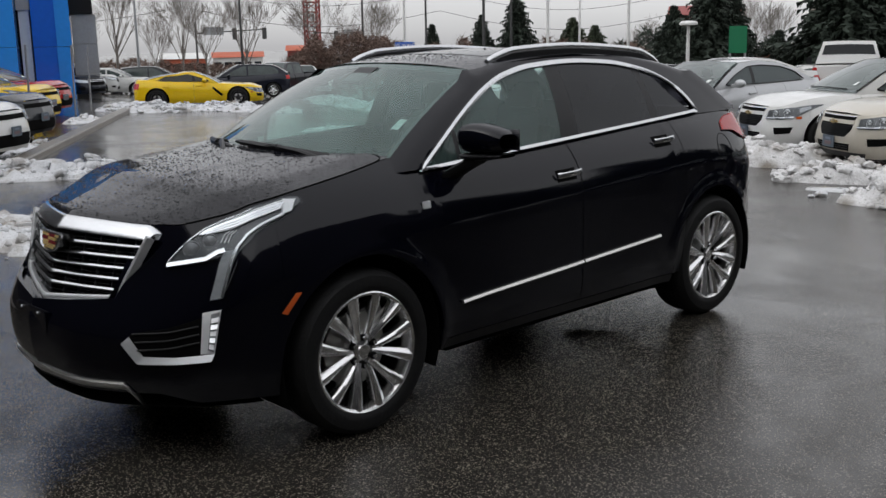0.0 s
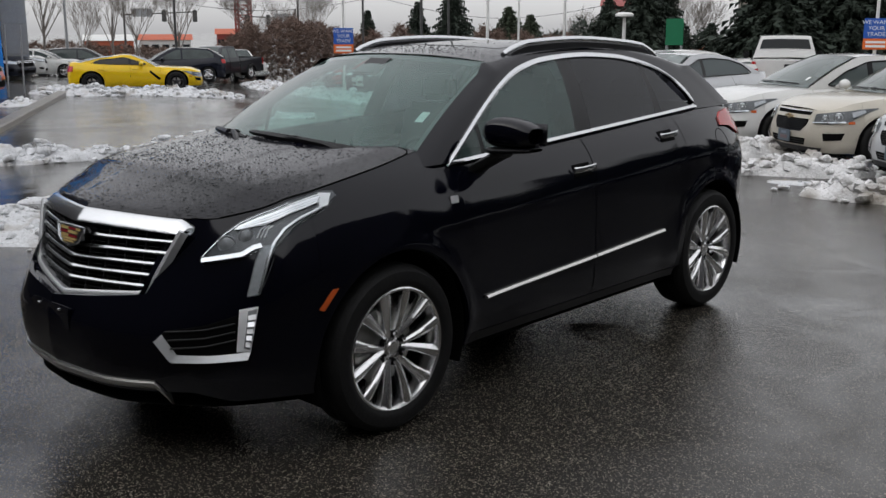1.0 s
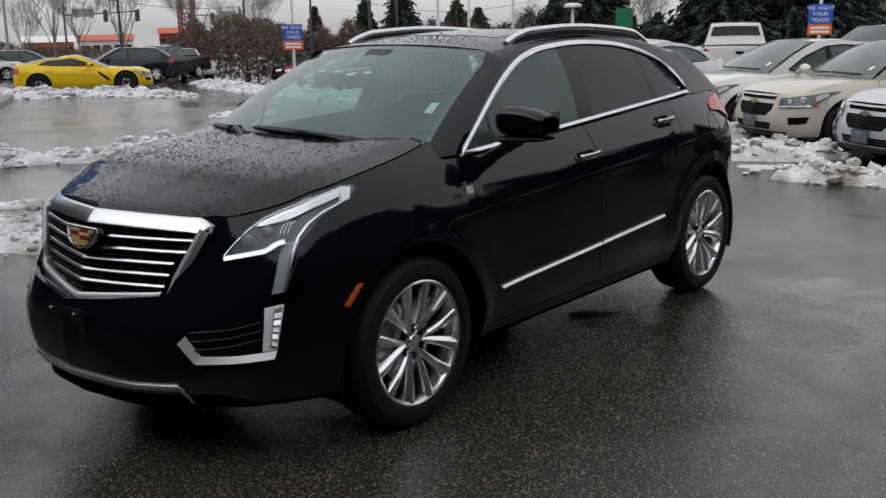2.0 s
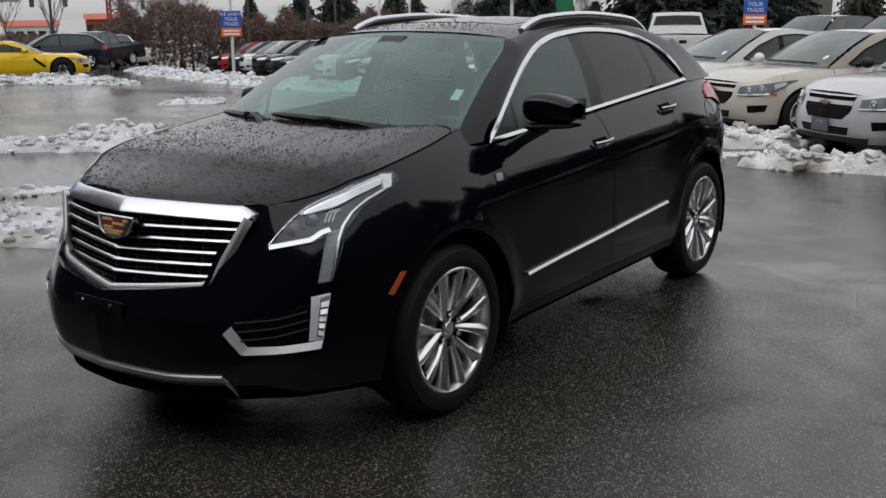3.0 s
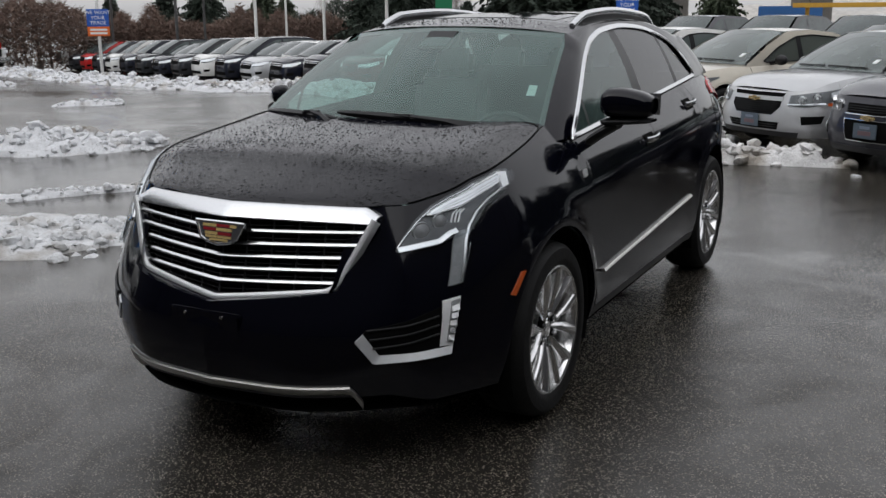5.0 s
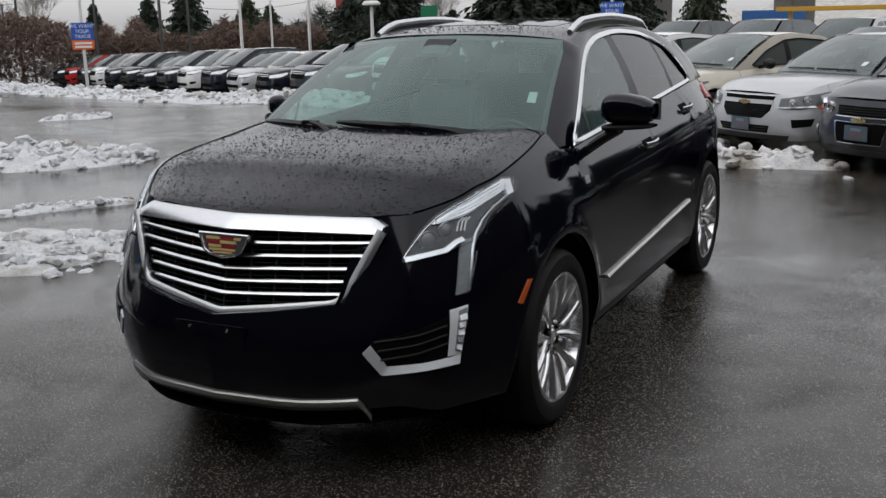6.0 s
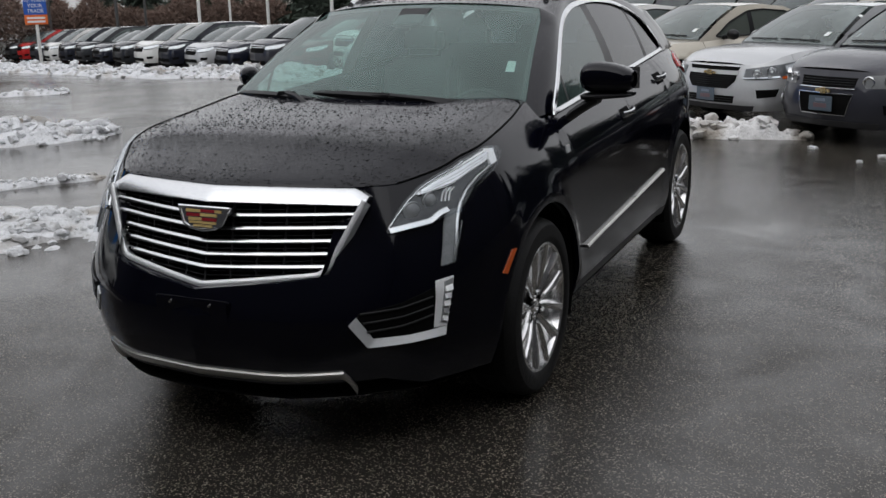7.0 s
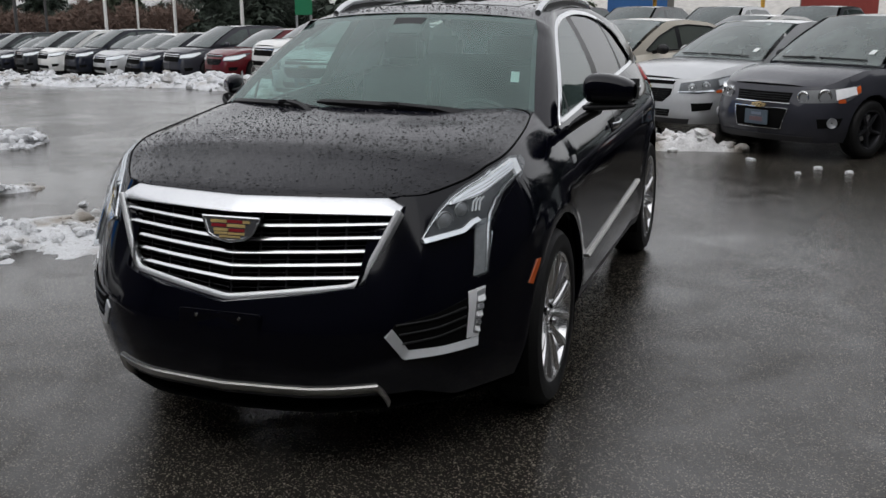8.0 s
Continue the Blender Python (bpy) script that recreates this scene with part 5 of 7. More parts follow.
        grid(bm, [[scr(-0.86 + 0.05 * i, 0.16 + 0.07 * j, True, -0.01) for i in (0, 1)] for j in (0, 1)])
        part("sticker", bm, PAPER, car, "small white paper sticker")
    bm = bmesh.new()
    rr_ = []
    for q in np.linspace(0, 1, 12):
        y = y1 + (y2 - y1) * q
        z = H - 0.02 - 0.03 * q + 0.03 * math.sin(math.pi * q)
        bow = -0.08 * (1 - q) ** 3 + 0.08 * q ** 3
        rr_.append([Vector((Wr * u, y + bow * (1 - u * u), z + 0.02 * (1 - abs(u) ** 3))) for u in np.linspace(-1, 1, nu)])
    grid(bm, rr_)
    part("roof", bm, colour, car)
    top_line = [(y0 + 0.02, zc - 0.03), (0.5 * (y0 + y1), 0.5 * (zc + H)), (y1, H - 0.02), (0.5 * (y1 + y2), H - 0.005), (y2, H - 0.05), (0.5 * (y2 + y3), 0.5 * (H + zd) - 0.02), (y3, zd - 0.01)]
    base_line = [(y0 + 0.02, zc - 0.10), (0.6 * wb, zb - 0.02), (y3, zd - 0.05)]
    gtop = [(y0 + 0.34, zb + 0.055), (0.5 * (y0 + y1) + 0.20, 0.5 * (zc + H) - 0.02), (y1 + 0.16, H - 0.095), (0.5 * (y1 + y2), H - 0.075), (y2 - 0.02, H - 0.115), (0.5 * (y2 + y3) - 0.1, 0.5 * (H + zd) - 0.03), (y3 - 0.34, zb + 0.085)]
    gy, gz = [p[0] for p in gtop], [p[1] for p in gtop]
    for side in (1, -1):
        bm = bmesh.new()
        cols = []
        for a, b in zip(polyline(top_line, 24), polyline(base_line, 24)):
            edge_x = side_at(max(a[1], zb), side)
            cols.append([Vector((edge_x, a[0], a[1])) if k == 0 else Vector((side_at(max(a[1] + (b[1] - a[1]) * k / 4, zb - 0.02), side), a[0] + (b[0] - a[0]) * k / 4, a[1] + (b[1] - a[1]) * k / 4)) for k in range(5)])
        grid(bm, cols)
        grid(bm, [[Vector((side_at(zb - 0.02, side), y, float(np.interp(y, [p[0] for p in base_line], [p[1] for p in base_line])))), body.at(side * S(y), body.top(S(y)))] for y in np.linspace(y0 + 0.02, y3, 16)])
        grid(bm, [[Vector((side * Wr, r[0].y, r[0].z)), Vector((side_at(r[0].z, side), r[0].y, r[0].z))] for r in rr_])
        frame_ob = part("side_frame", bm, colour, car)
        mid = 0.5 + 0.36 * wb
        for ya, yb, nm in ((gy[0], mid - 0.04, "front_window"), (mid + 0.04, y3 - 0.42, "rear_window")):
            bm = bmesh.new()
            cols = []
            for y in np.linspace(ya, yb, 9):
                zt, zl = float(np.interp(y, gy, gz)), float(np.interp(y, [gy[0], gy[-1]], [gz[0] - 0.02, gz[-1] - 0.02]))
                cols.append([Vector((side_at(zl + (zt - zl) * k / 4, side, None, 0.006), y, zl + (zt - zl) * k / 4)) for k in range(5)])
            grid(bm, cols)
            ob = part(nm, bm, (PRIVACY if style in ("sports_car", "muscle_car") else LOT_SIDE_GLASS) if detail else CAR_GLASS, car)
            ob.visible_shadow = not detail
        if detail:
            bm = bmesh.new()
            cols = []
            for y in np.linspace(mid - 0.045, mid + 0.045, 3):
                zt, zl = float(np.interp(y, gy, gz)), float(np.interp(y, [gy[0], gy[-1]], [gz[0] - 0.02, gz[-1] - 0.02]))
                cols.append([Vector((side_at(zl + (zt - zl) * k / 4, side, None, 0.008), y, zl + (zt - zl) * k / 4)) for k in range(5)])
            grid(bm, cols)
            part("window_pillar", bm, BLACK_TRIM, frame_ob)
            bm = bmesh.new()
            pts = [Vector((side_at(p[1], side, None, 0.009), p[0], p[1])) for p in polyline(gtop + [(gy[-1], gz[-1] - 0.02), (gy[0], gz[0] - 0.02), (gy[0], gz[0])], 60)]
            tube(bm, pts, 0.011, 5)
            part("window_seal", bm, BLACK_TRIM, frame_ob)
            for y in (0.5 + 0.30 * wb, wb - 0.30):
                bm = bmesh.new()
                body.ribbon(bm, [(side * S(y - 0.1), zb - 0.12), (side * S(y + 0.1), zb - 0.11)], 0.03, 0.025, 8, 0.02)
                part("door_handle", bm, colour, car)
        bm = bmesh.new()
        mm = pose(side * (W + 0.05), y0 + 0.50, zb + 0.07, 0, 0, side * -8)
        bmesh.ops.create_uvsphere(bm, u_segments=12, v_segments=8, radius=1, matrix=mm @ Matrix.Diagonal((0.12, 0.075, 0.075, 1)))
        rod(bm, (side * (W - 0.14), y0 + 0.47, zb + 0.02), (side * (W + 0.02), y0 + 0.50, zb + 0.05), 0.03, n=6)
        part("side_mirror", bm, BLACK_TRIM if style == "hatchback" or "champagne" in label else colour, car)
        # lamps
        zl = zn - 0.04
        sa, sb, sc = side * body.s_near(0.60 * W, -fo, zl), side * S(-fo + 0.42), side * S(-fo + 0.62)
        if lamps == "wedge":
            sd = side * S(-fo + 0.80)
            lo_ = [(sa, zl - 0.125), (sa * 0.5 + sb * 0.5, zl - 0.13), (sb, zl - 0.09), (sc, zl + 0.015), (sd, zl + 0.075)]
            up_ = [(sa * 1.02, zl - 0.005), (sa * 0.5 + sb * 0.5, zl + 0.03), (sb, zl + 0.05), (sc, zl + 0.078), (sd, zl + 0.088)]
            bm = bmesh.new()
            body.strip(bm, lo_, up_, 0.005, 18, 4)
            lamp = part("headlamp", bm, LAMP_HOUSE, car, "clear glass headlamp")
            if detail:
                bm = bmesh.new()
                body.strip(bm, [(sa, zl - 0.115), (sb * 0.9 + sa * 0.1, zl - 0.10)], [(sa, zl - 0.100), (sb * 0.9 + sa * 0.1, zl - 0.080)], 0.010, 8, 2, tilt=0.02)
                part("reflector", bm, CHROME, lamp)
                for f_, dz, r_ in ((0.30, -0.055, 0.044), (0.70, -0.030, 0.050)):
                    sp = sa + (sb - sa) * f_
                    c = body.at(sp, zl + dz, 0.006)
                    nrm = (body.at(sp, zl + dz, 0.05) - c).normalized()
                    mm = Matrix.Translation(c) @ nrm.to_track_quat("Z", "Y").to_matrix().to_4x4()
                    bm = bmesh.new()
                    lathe(bm, [(r_ * 1.15, -0.004), (r_ * 1.12, 0.010), (r_, 0.012), (r_ * 0.85, 0.002), (r_ * 0.45, -0.010), (0.0005, -0.012)], mm, 18)
                    bowl = part("reflector_bowl", bm, CHROME, lamp)
                    bm = bmesh.new()
                    lathe(bm, [(r_ * 0.32, -0.010), (r_ * 0.30, 0.006), (0.0005, 0.012)], mm, 12)
                    part("bulb", bm, LAMP_WHITE, bowl)
                bm = bmesh.new()
                body.strip(bm, [(sb * 0.8 + sc * 0.2, zl - 0.035), (sc, zl + 0.030)], [(sb * 0.8 + sc * 0.2, zl + 0.030), (sc, zl + 0.066)], 0.010, 8, 3, tilt=0.02)
                part("turn_reflector", bm, LAMP_LEG, lamp)
            else:
                bm = bmesh.new()
                body.strip(bm, [(sa, zl - 0.11), (sb, zl - 0.08), (sc, zl + 0.01)], [(sa, zl - 0.02), (sb, zl + 0.03), (sc, zl + 0.06)], 0.009, 8, 2, tilt=0.02)
                part("reflector", bm, LAMP_WHITE, lamp)
            bm = bmesh.new()
            body.strip(bm, lo_, up_, 0.038, 18, 4, 0.036)
            ob = part("lens", bm, LAMP_CLEAR, lamp)
            ob.visible_shadow = False
        elif lamps == "round":
            for k, (sx, zz, r) in enumerate(((sa, zl - 0.06, 0.062), (sa * 0.55 + sb * 0.45, zl - 0.045, 0.072))):
                c = body.at(sx, zz, 0.0)
                nrm = (body.at(sx, zz, 0.05) - c).normalized()
                bm = bmesh.new()
                mm = Matrix.Translation(c) @ nrm.to_track_quat("Z", "Y").to_matrix().to_4x4()
                lathe(bm, [(r, -0.02), (r, 0.016), (r * 0.9, 0.02), (r * 0.82, 0.006), (r * 0.4, -0.012), (0.0005, -0.014)], mm, 20)
                part("headlamp", bm, CHROME, car, "round headlamp")
            bm = bmesh.new()
            body.strip(bm, [(sa * 0.9, zl - 0.125), (sb, zl - 0.11), (sc, zl - 0.02)], [(sa * 0.9, zl + 0.005), (sb, zl + 0.035), (sc, zl + 0.06)], 0.002, 14, 3)
            part("lamp_housing", bm, LAMP_HOUSE, car)
            bm = bmesh.new()
            body.strip(bm, [(sa * 0.25 + sb * 0.75, zl - 0.09), (sc * 0.75 + sb * 0.25, zl - 0.03)], [(sa * 0.25 + sb * 0.75, zl + 0.02), (sc * 0.75 + sb * 0.25, zl + 0.045)], 0.008, 8, 3)
            part("turn_lamp", bm, LAMP_WHITE, car, "clear turn lamp")
            bm = bmesh.new()
            body.strip(bm, [(sc * 0.72 + sb * 0.28, zl - 0.03), (sc * 0.95 + sb * 0.05, zl - 0.01)], [(sc * 0.72 + sb * 0.28, zl + 0.03), (sc, zl + 0.055)], 0.012, 6, 3)
            part("amber_corner", bm, AMBER, car, "amber corner lens")
        if style == "sports_car":
            bm = bmesh.new()
            body.strip(bm, [(side * S(0.56), 0.40), (side * S(0.86), 0.66)], [(side * S(0.50), 0.46), (side * S(0.84), 0.74)], 0.006, 10, 2)
            part("side_vent", bm, SHADE_BLACK, car)
        bm = bmesh.new()
        sf = side * S(-fo + 0.26)
        body.strip(bm, [(sf * 0.75, 0.36), (sf * 1.15, 0.38)], [(sf * 0.72, 0.46), (sf * 1.22, 0.47)], 0.004, 8, 3)
        part("lower_vent", bm, SHADE_BLACK, car)
        if lamps == "round":
            c = body.at(sf, 0.42, 0.0)
            nrm = (body.at(sf, 0.42, 0.05) - c).normalized()
            bm = bmesh.new()
            lathe(bm, [(0.055, -0.02), (0.055, 0.018), (0.045, 0.012), (0.0005, 0.002)], Matrix.Translation(c) @ nrm.to_track_quat("Z", "Y").to_matrix().to_4x4(), 16)
            part("fog_lamp", bm, LAMP_LEG, car)
        bm = bmesh.new()
        body.strip(bm, [(side * S(wb + 0.72 * ro), zd - 0.30), (side * S(wb + 0.97 * ro), zd - 0.30)], [(side * S(wb + 0.70 * ro), zd - 0.12), (side * S(wb + 0.97 * ro), zd - 0.10)], 0.01, 8, 3)
        part("tail_lamp", bm, RED_LENS, car)
        if detail:
            bm = bmesh.new()
            body.strip(bm, [(side * S(-arch - 0.12), zn - 0.16), (side * S(-arch - 0.04), zn - 0.16)], [(side * S(-arch - 0.12), zn - 0.12), (side * S(-arch - 0.04), zn - 0.12)], 0.004, 4, 2)
            part("side_marker", bm, AMBER, car)
    # grille
    def front(bm, x0, z0, x1, z1, out, n=11):
        a = [(math.copysign(body.s_near(abs(x), -fo, z0), x), z0) for x in np.linspace(-x0, x0, n)]
        b = [(math.copysign(body.s_near(abs(x), -fo, z1), x), z1) for x in np.linspace(-x1, x1, n)]
        body.strip(bm, a, b, out, n, 3, soft=0)
        return bm

    g = new("grille")
    g.parent = car
    zb_ = zn - 0.205 if lamps == "round" else zn - 0.100
    if grille == "split" and lamps == "round":
        part("upper_grille", front(bmesh.new(), 0.40 * W, zn - 0.170, 0.43 * W, zn - 0.065, 0.004), SHADE_BLACK, g)
        part("lower_grille", front(bmesh.new(), 0.33 * W, zn - 0.450, 0.40 * W, zn - 0.235, 0.004), SHADE_BLACK, g)
        for z in (zn - 0.140, zn - 0.115, zn - 0.090):
            part("grille_slat", front(bmesh.new(), 0.40 * W, z - 0.003, 0.40 * W, z + 0.003, 0.008), BLACK_TRIM, g)
        for x0, z0, x1, z1 in ((0.42, zn - 0.181, 0.42, zn - 0.170), (0.41, zn - 0.235, 0.41, zn - 0.227), (0.33, zn - 0.459, 0.33, zn - 0.451)):
            part("grille_trim", front(bmesh.new(), x0 * W, z0, x1 * W, z1, 0.012), CHROME, g)
        for side in (1, -1):
            bm = bmesh.new()
            ends = [(side * body.s_near(x, -fo, z), z) for x, z in ((0.335 * W, zn - 0.455), (0.41 * W, zn - 0.231))]
            body.ribbon(bm, ends, 0.008, 0.010, 10, 0.008)
            part("grille_trim", bm, CHROME, g)
        part("chin", front(bmesh.new(), 0.80 * W, 0.20, 0.84 * W, 0.265, 0.008, 21), CHIN, g)
    elif grille == "split":
        part("upper_grille", front(bmesh.new(), 0.47 * W, zn - 0.068, 0.50 * W, zn - 0.022, 0.004), SHADE_BLACK, g)
        part("main_grille", front(bmesh.new(), 0.34 * W, zn - 0.285, 0.46 * W, zn - 0.19, 0.004), SHADE_BLACK, g)
        part("main_grille", front(bmesh.new(), 0.46 * W, zn - 0.19, 0.47 * W, zn - 0.115, 0.0042), SHADE_BLACK, g)
        for z in [zn - 0.27 + 0.025 * k for k in range(6)]:
            part("grille_slat", front(bmesh.new(), 0.36 * W + 0.5 * (z - zn + 0.27), z - 0.003, 0.36 * W + 0.5 * (z - zn + 0.27), z + 0.003, 0.008), BLACK_TRIM, g)
        part("grille_trim", front(bmesh.new(), 0.50 * W, zn - 0.022, 0.50 * W, zn - 0.012, 0.010), CHROME, g)
        part("lower_grille", front(bmesh.new(), 0.44 * W, 0.285, 0.48 * W, 0.375, 0.004), SHADE_BLACK, g)
        for z in (0.315, 0.345):
            part("grille_slat", front(bmesh.new(), 0.44 * W, z - 0.004, 0.44 * W, z + 0.004, 0.010), CHIN, g)
        part("chin", front(bmesh.new(), 0.80 * W, 0.20, 0.84 * W, 0.265, 0.008, 21), CHIN, g)
        part("crossbar", front(bmesh.new(), 0.48 * W, zn - 0.118, 0.48 * W, zn - 0.070, 0.010), colour, g)
    if grille == "split":
        if badge:
            bm = bmesh.new()
            y = body.at(0, zb_).y - 0.02
            box(bm, pose(0, y, zb_), 0.20, 0.022, 0.034, 0.008)
            box(bm, pose(0, y - 0.002, zb_), 0.085, 0.024, 0.062, 0.010)
            part("badge", bm, BADGE_GOLD, g, "plain gold badge")
    elif grille == "wide":
        part("main_grille", front(bmesh.new(), 0.50 * W, zn - 0.26, 0.56 * W, zn - 0.06, 0.004), SHADE_BLACK, g)
        part("lower_grille", front(bmesh.new(), 0.60 * W, 0.28, 0.60 * W, 0.40, 0.004), SHADE_BLACK, g)
        for k in range(3 if detail else 1):
            z = zn - 0.10 - 0.055 * k
            part("grille_bar", front(bmesh.new(), 0.54 * W, z - 0.008, 0.54 * W, z + 0.008, 0.014), CHROME, g)
        part("grille_trim", front(bmesh.new(), 0.56 * W, zn - 0.055, 0.57 * W, zn - 0.035, 0.014), CHROME, g)
    else:  # low slot of a sports car
        part("main_grille", front(bmesh.new(), 0.60 * W, zn - 0.13, 0.66 * W, zn - 0.05, 0.004), SHADE_BLACK, g)
        part("lower_grille", front(bmesh.new(), 0.60 * W, 0.26, 0.62 * W, 0.46, 0.004), SHADE_BLACK, g)
    if plate:
        zp = zn - (0.34 if lamps == "round" else 0.36) if grille == "split" else 0.50
        y = body.at(0, zp).y - 0.015
        bm = bmesh.new()
        box(bm, pose(0, y, zp), 0.31, 0.012, 0.16, 0.006)
        pl = part("plate", bm, PLATE, car, "dealer plate with unreadable writing")
        bm = bmesh.new()
        box(bm, pose(0, y - 0.008, zp - 0.02), 0.17, 0.004, 0.045)
        part("plate_bar", bm, PLATE_RED, pl)
        bm = bmesh.new()
        box(bm, pose(0, y - 0.008, zp + 0.038), 0.13, 0.004, 0.03)
        part("plate_bar", bm, PLATE_BLUE, pl)
    if detail:
        for x0, x1 in ((-0.55, -0.02), (0.03, 0.58)):
            bm = bmesh.new()
            pts = [scr(x / (W - 0.15), 0.06, True, 0.015) for x in np.linspace(x0, x1, 6)]
            tube(bm, pts, 0.010, 5)
            part("wiper", bm, BLACK_TRIM, car)
        bm = bmesh.new()
        box(bm, Matrix.Translation(scr(0.80, 0.22, True, 0.004)) @ pose(0, 0, 0, 30), 0.07, 0.09, 0.004)
        part("sticker", bm, PAPER, car)
    for yc, zc_ in hubs:
        for side in (1, -1):
            tyre_and_rim(car, (side * (W - 0.012), yc, zc_), tr, rr, 0.20, side, spokes, DARK_ALLOY if style in ("muscle_car", "sports_car", "hatchback") else ALLOY, n=28 if detail else 18)
    return car


DARK_ALLOY = mat("dark_alloy", (0.05, 0.05, 0.055), 0.35, 0.8, spread=0.1)


def facing(x, y, fx, fy, front=0.93):
    """The pose of a car whose nose middle stands at (x, y) and looks along (fx, fy)."""
    a = math.degrees(math.atan2(fx, -fy))
    n = math.hypot(fx, fy)
    ax, ay = x - fx / n * front, y - fy / n * front
    return pose(ax, ay, ground_z(ax, ay), 0, 0, a)


def pickup_truck(m, colour, label, name="pickup_truck"):
    """A crew-cab pickup: hooded cab, open bed with tailgate, tall grille, big wheels. The nose looks to -y."""
    car = thing(name, m, label, "pickup")
    W, wb, tr = 0.99, 3.65, 0.40
    rows = [(0.0, -0.95, 1.12, 0.05, 0.3, 1.5), (0.7, -0.92, 1.12, 0.05, 0.3, 1.5), (0.93, -0.75, 1.14, 0.06, 0.28, 1.7), (W, -0.35, 1.18, 0.07, 0.26, 2.0), (W, 0.6, 1.22, 0.06, 0.26, 2.0),
            (W, 2.55, 1.24, 0.05, 0.26, 2.0), (W, 4.4, 1.26, 0.03, 0.2, 2.0), (0.95, 4.88, 1.26, 0.03, 0.2, 2.0), (0.0, 4.92, 1.26, 0.03, 0.2, 2.0)]
    body = Shell(rows, ((0.0, tr), (wb, tr)), 0.48, 0.42, 0.05)
    S, N = body.s_of_y, body.n
    for side in (1, -1):
        for a, b, nm in ((0, S(0.55), "front_clip"), (S(0.55), S(1.60), "front_door"), (S(1.60), S(2.55), "rear_door"), (S(2.57), N, "bed_side")):
            bm = bmesh.new()
            body.panel(bm, a, b, None, None, 8, side, 0.15)
            part(nm, bm, colour, car)
    bm = bmesh.new()
    grid(bm, [[Vector((u * 0.92, y - 0.04 * (1 - u * u), 1.10 + 0.09 * min(1, (y + 0.95) / 0.5) + 0.03 * (1 - u * u))) for u in np.linspace(-1, 1, 13)] for y in np.linspace(-0.92, 0.62, 10)])
    part("hood", bm, colour, car)
    # cab
    prof = [(0.50, 1.19), (1.15, 1.84), (1.6, 1.90), (2.4, 1.88), (2.55, 1.24)]
    pts = polyline(prof, 26)
    bm = bmesh.new()
    grid(bm, [[Vector((u * (0.93 - 0.22 * max(0, (p[1] - 1.2)) / 0.7), p[0], p[1] + 0.02 * (1 - u * u))) for u in np.linspace(-1, 1, 13)] for p in pts])
    for side in (1, -1):
        grid(bm, [[Vector((side * (0.93 - 0.22 * max(0, (z - 1.2)) / 0.7), p[0], z)) for z in np.linspace(1.18, max(1.181, p[1]), 4)] for p in pts])
    cab = part("cab", bm, colour, car)
    for nm, a, b in (("windshield", 0.06, 0.34), ("rear_glass", 0.80, 0.93)):
        bm = bmesh.new()
        sel = [p for p in polyline(prof, 120)][int(a * 120):int(b * 120)]
        grid(bm, [[Vector((u * 0.88 * (0.93 - 0.22 * max(0, (p[1] - 1.2)) / 0.7), p[0] + (-0.012 if nm == "windshield" else 0.012), p[1] + 0.012 + 0.02 * (1 - u * u))) for u in np.linspace(-1, 1, 9)] for p in sel[::4]])
        part(nm, bm, CAR_GLASS if nm == "windshield" else WINDOW_TINT, cab)
    for side in (1, -1):
        for ya, yb in ((0.95, 1.58), (1.68, 2.38)):
            bm = bmesh.new()
            grid(bm, [[Vector((side * (0.94 - 0.22 * (z - 1.2) / 0.7), y, z)) for z in np.linspace(1.27, min(1.78, 1.25 + (y - 0.70) * 1.0), 4)] for y in np.linspace(ya, yb, 5)])
            part("side_window", bm, CAR_GLASS, cab)
        bm = bmesh.new()
        box(bm, pose(side * 1.10, 0.78, 1.30), 0.18, 0.10, 0.22, 0.03)
        part("side_mirror", bm, BLACK_TRIM, car)
        bm = bmesh.new()
        box(bm, pose(side * 0.78, -0.93, 0.98), 0.30, 0.06, 0.17, 0.02)
        part("headlamp", bm, LAMP_WHITE, car)
        bm = bmesh.new()
        box(bm, pose(side * 0.93, 4.90, 1.02), 0.12, 0.06, 0.36, 0.02)
        part("tail_lamp", bm, RED_LENS, car)
    bm = bmesh.new()
    box(bm, pose(0, -0.955, 0.92), 1.16, 0.05, 0.40, 0.02)
    part("grille", bm, BLACK_TRIM, car)
    bm = bmesh.new()
    box(bm, pose(0, -0.985, 0.58), 1.9, 0.12, 0.20, 0.04)
    part("bumper", bm, CHROME, car)
    bm = bmesh.new()
    box(bm, pose(0, 4.915, 1.00), 1.72, 0.05, 0.48, 0.015)
    tg = part("tailgate", bm, colour, car)
    bm = bmesh.new()
    box(bm, pose(0, 4.945, 1.08), 0.22, 0.02, 0.09, 0.008)
    part("handle", bm, BLACK_TRIM, tg)
    bm = bmesh.new()
    box(bm, pose(0, 4.95, 0.55), 1.9, 0.14, 0.16, 0.03)
    part("rear_bumper", bm, CHROME, car)
    bm = bmesh.new()
    box(bm, pose(0, 3.72, 0.80), 1.75, 2.3, 0.06)
    box(bm, pose(0, 2.0, 0.44), 1.4, 5.2, 0.08)
    part("bed_floor", bm, BLACK_TRIM, car)
    for yc in (0.0, wb):
        for side in (1, -1):
            tyre_and_rim(car, (side * (W - 0.02), yc, tr), tr, 0.25, 0.25, side, 6, n=18)
    return car


# ---------------------------------------------------------------- snow, kerb, poles, trees, buildings
DIRTY_SNOW = mat("dirty_snow", (0.42, 0.40, 0.37), 0.6, spread=0.45, scale=2.2, bump=0.6, bump_scale=22)


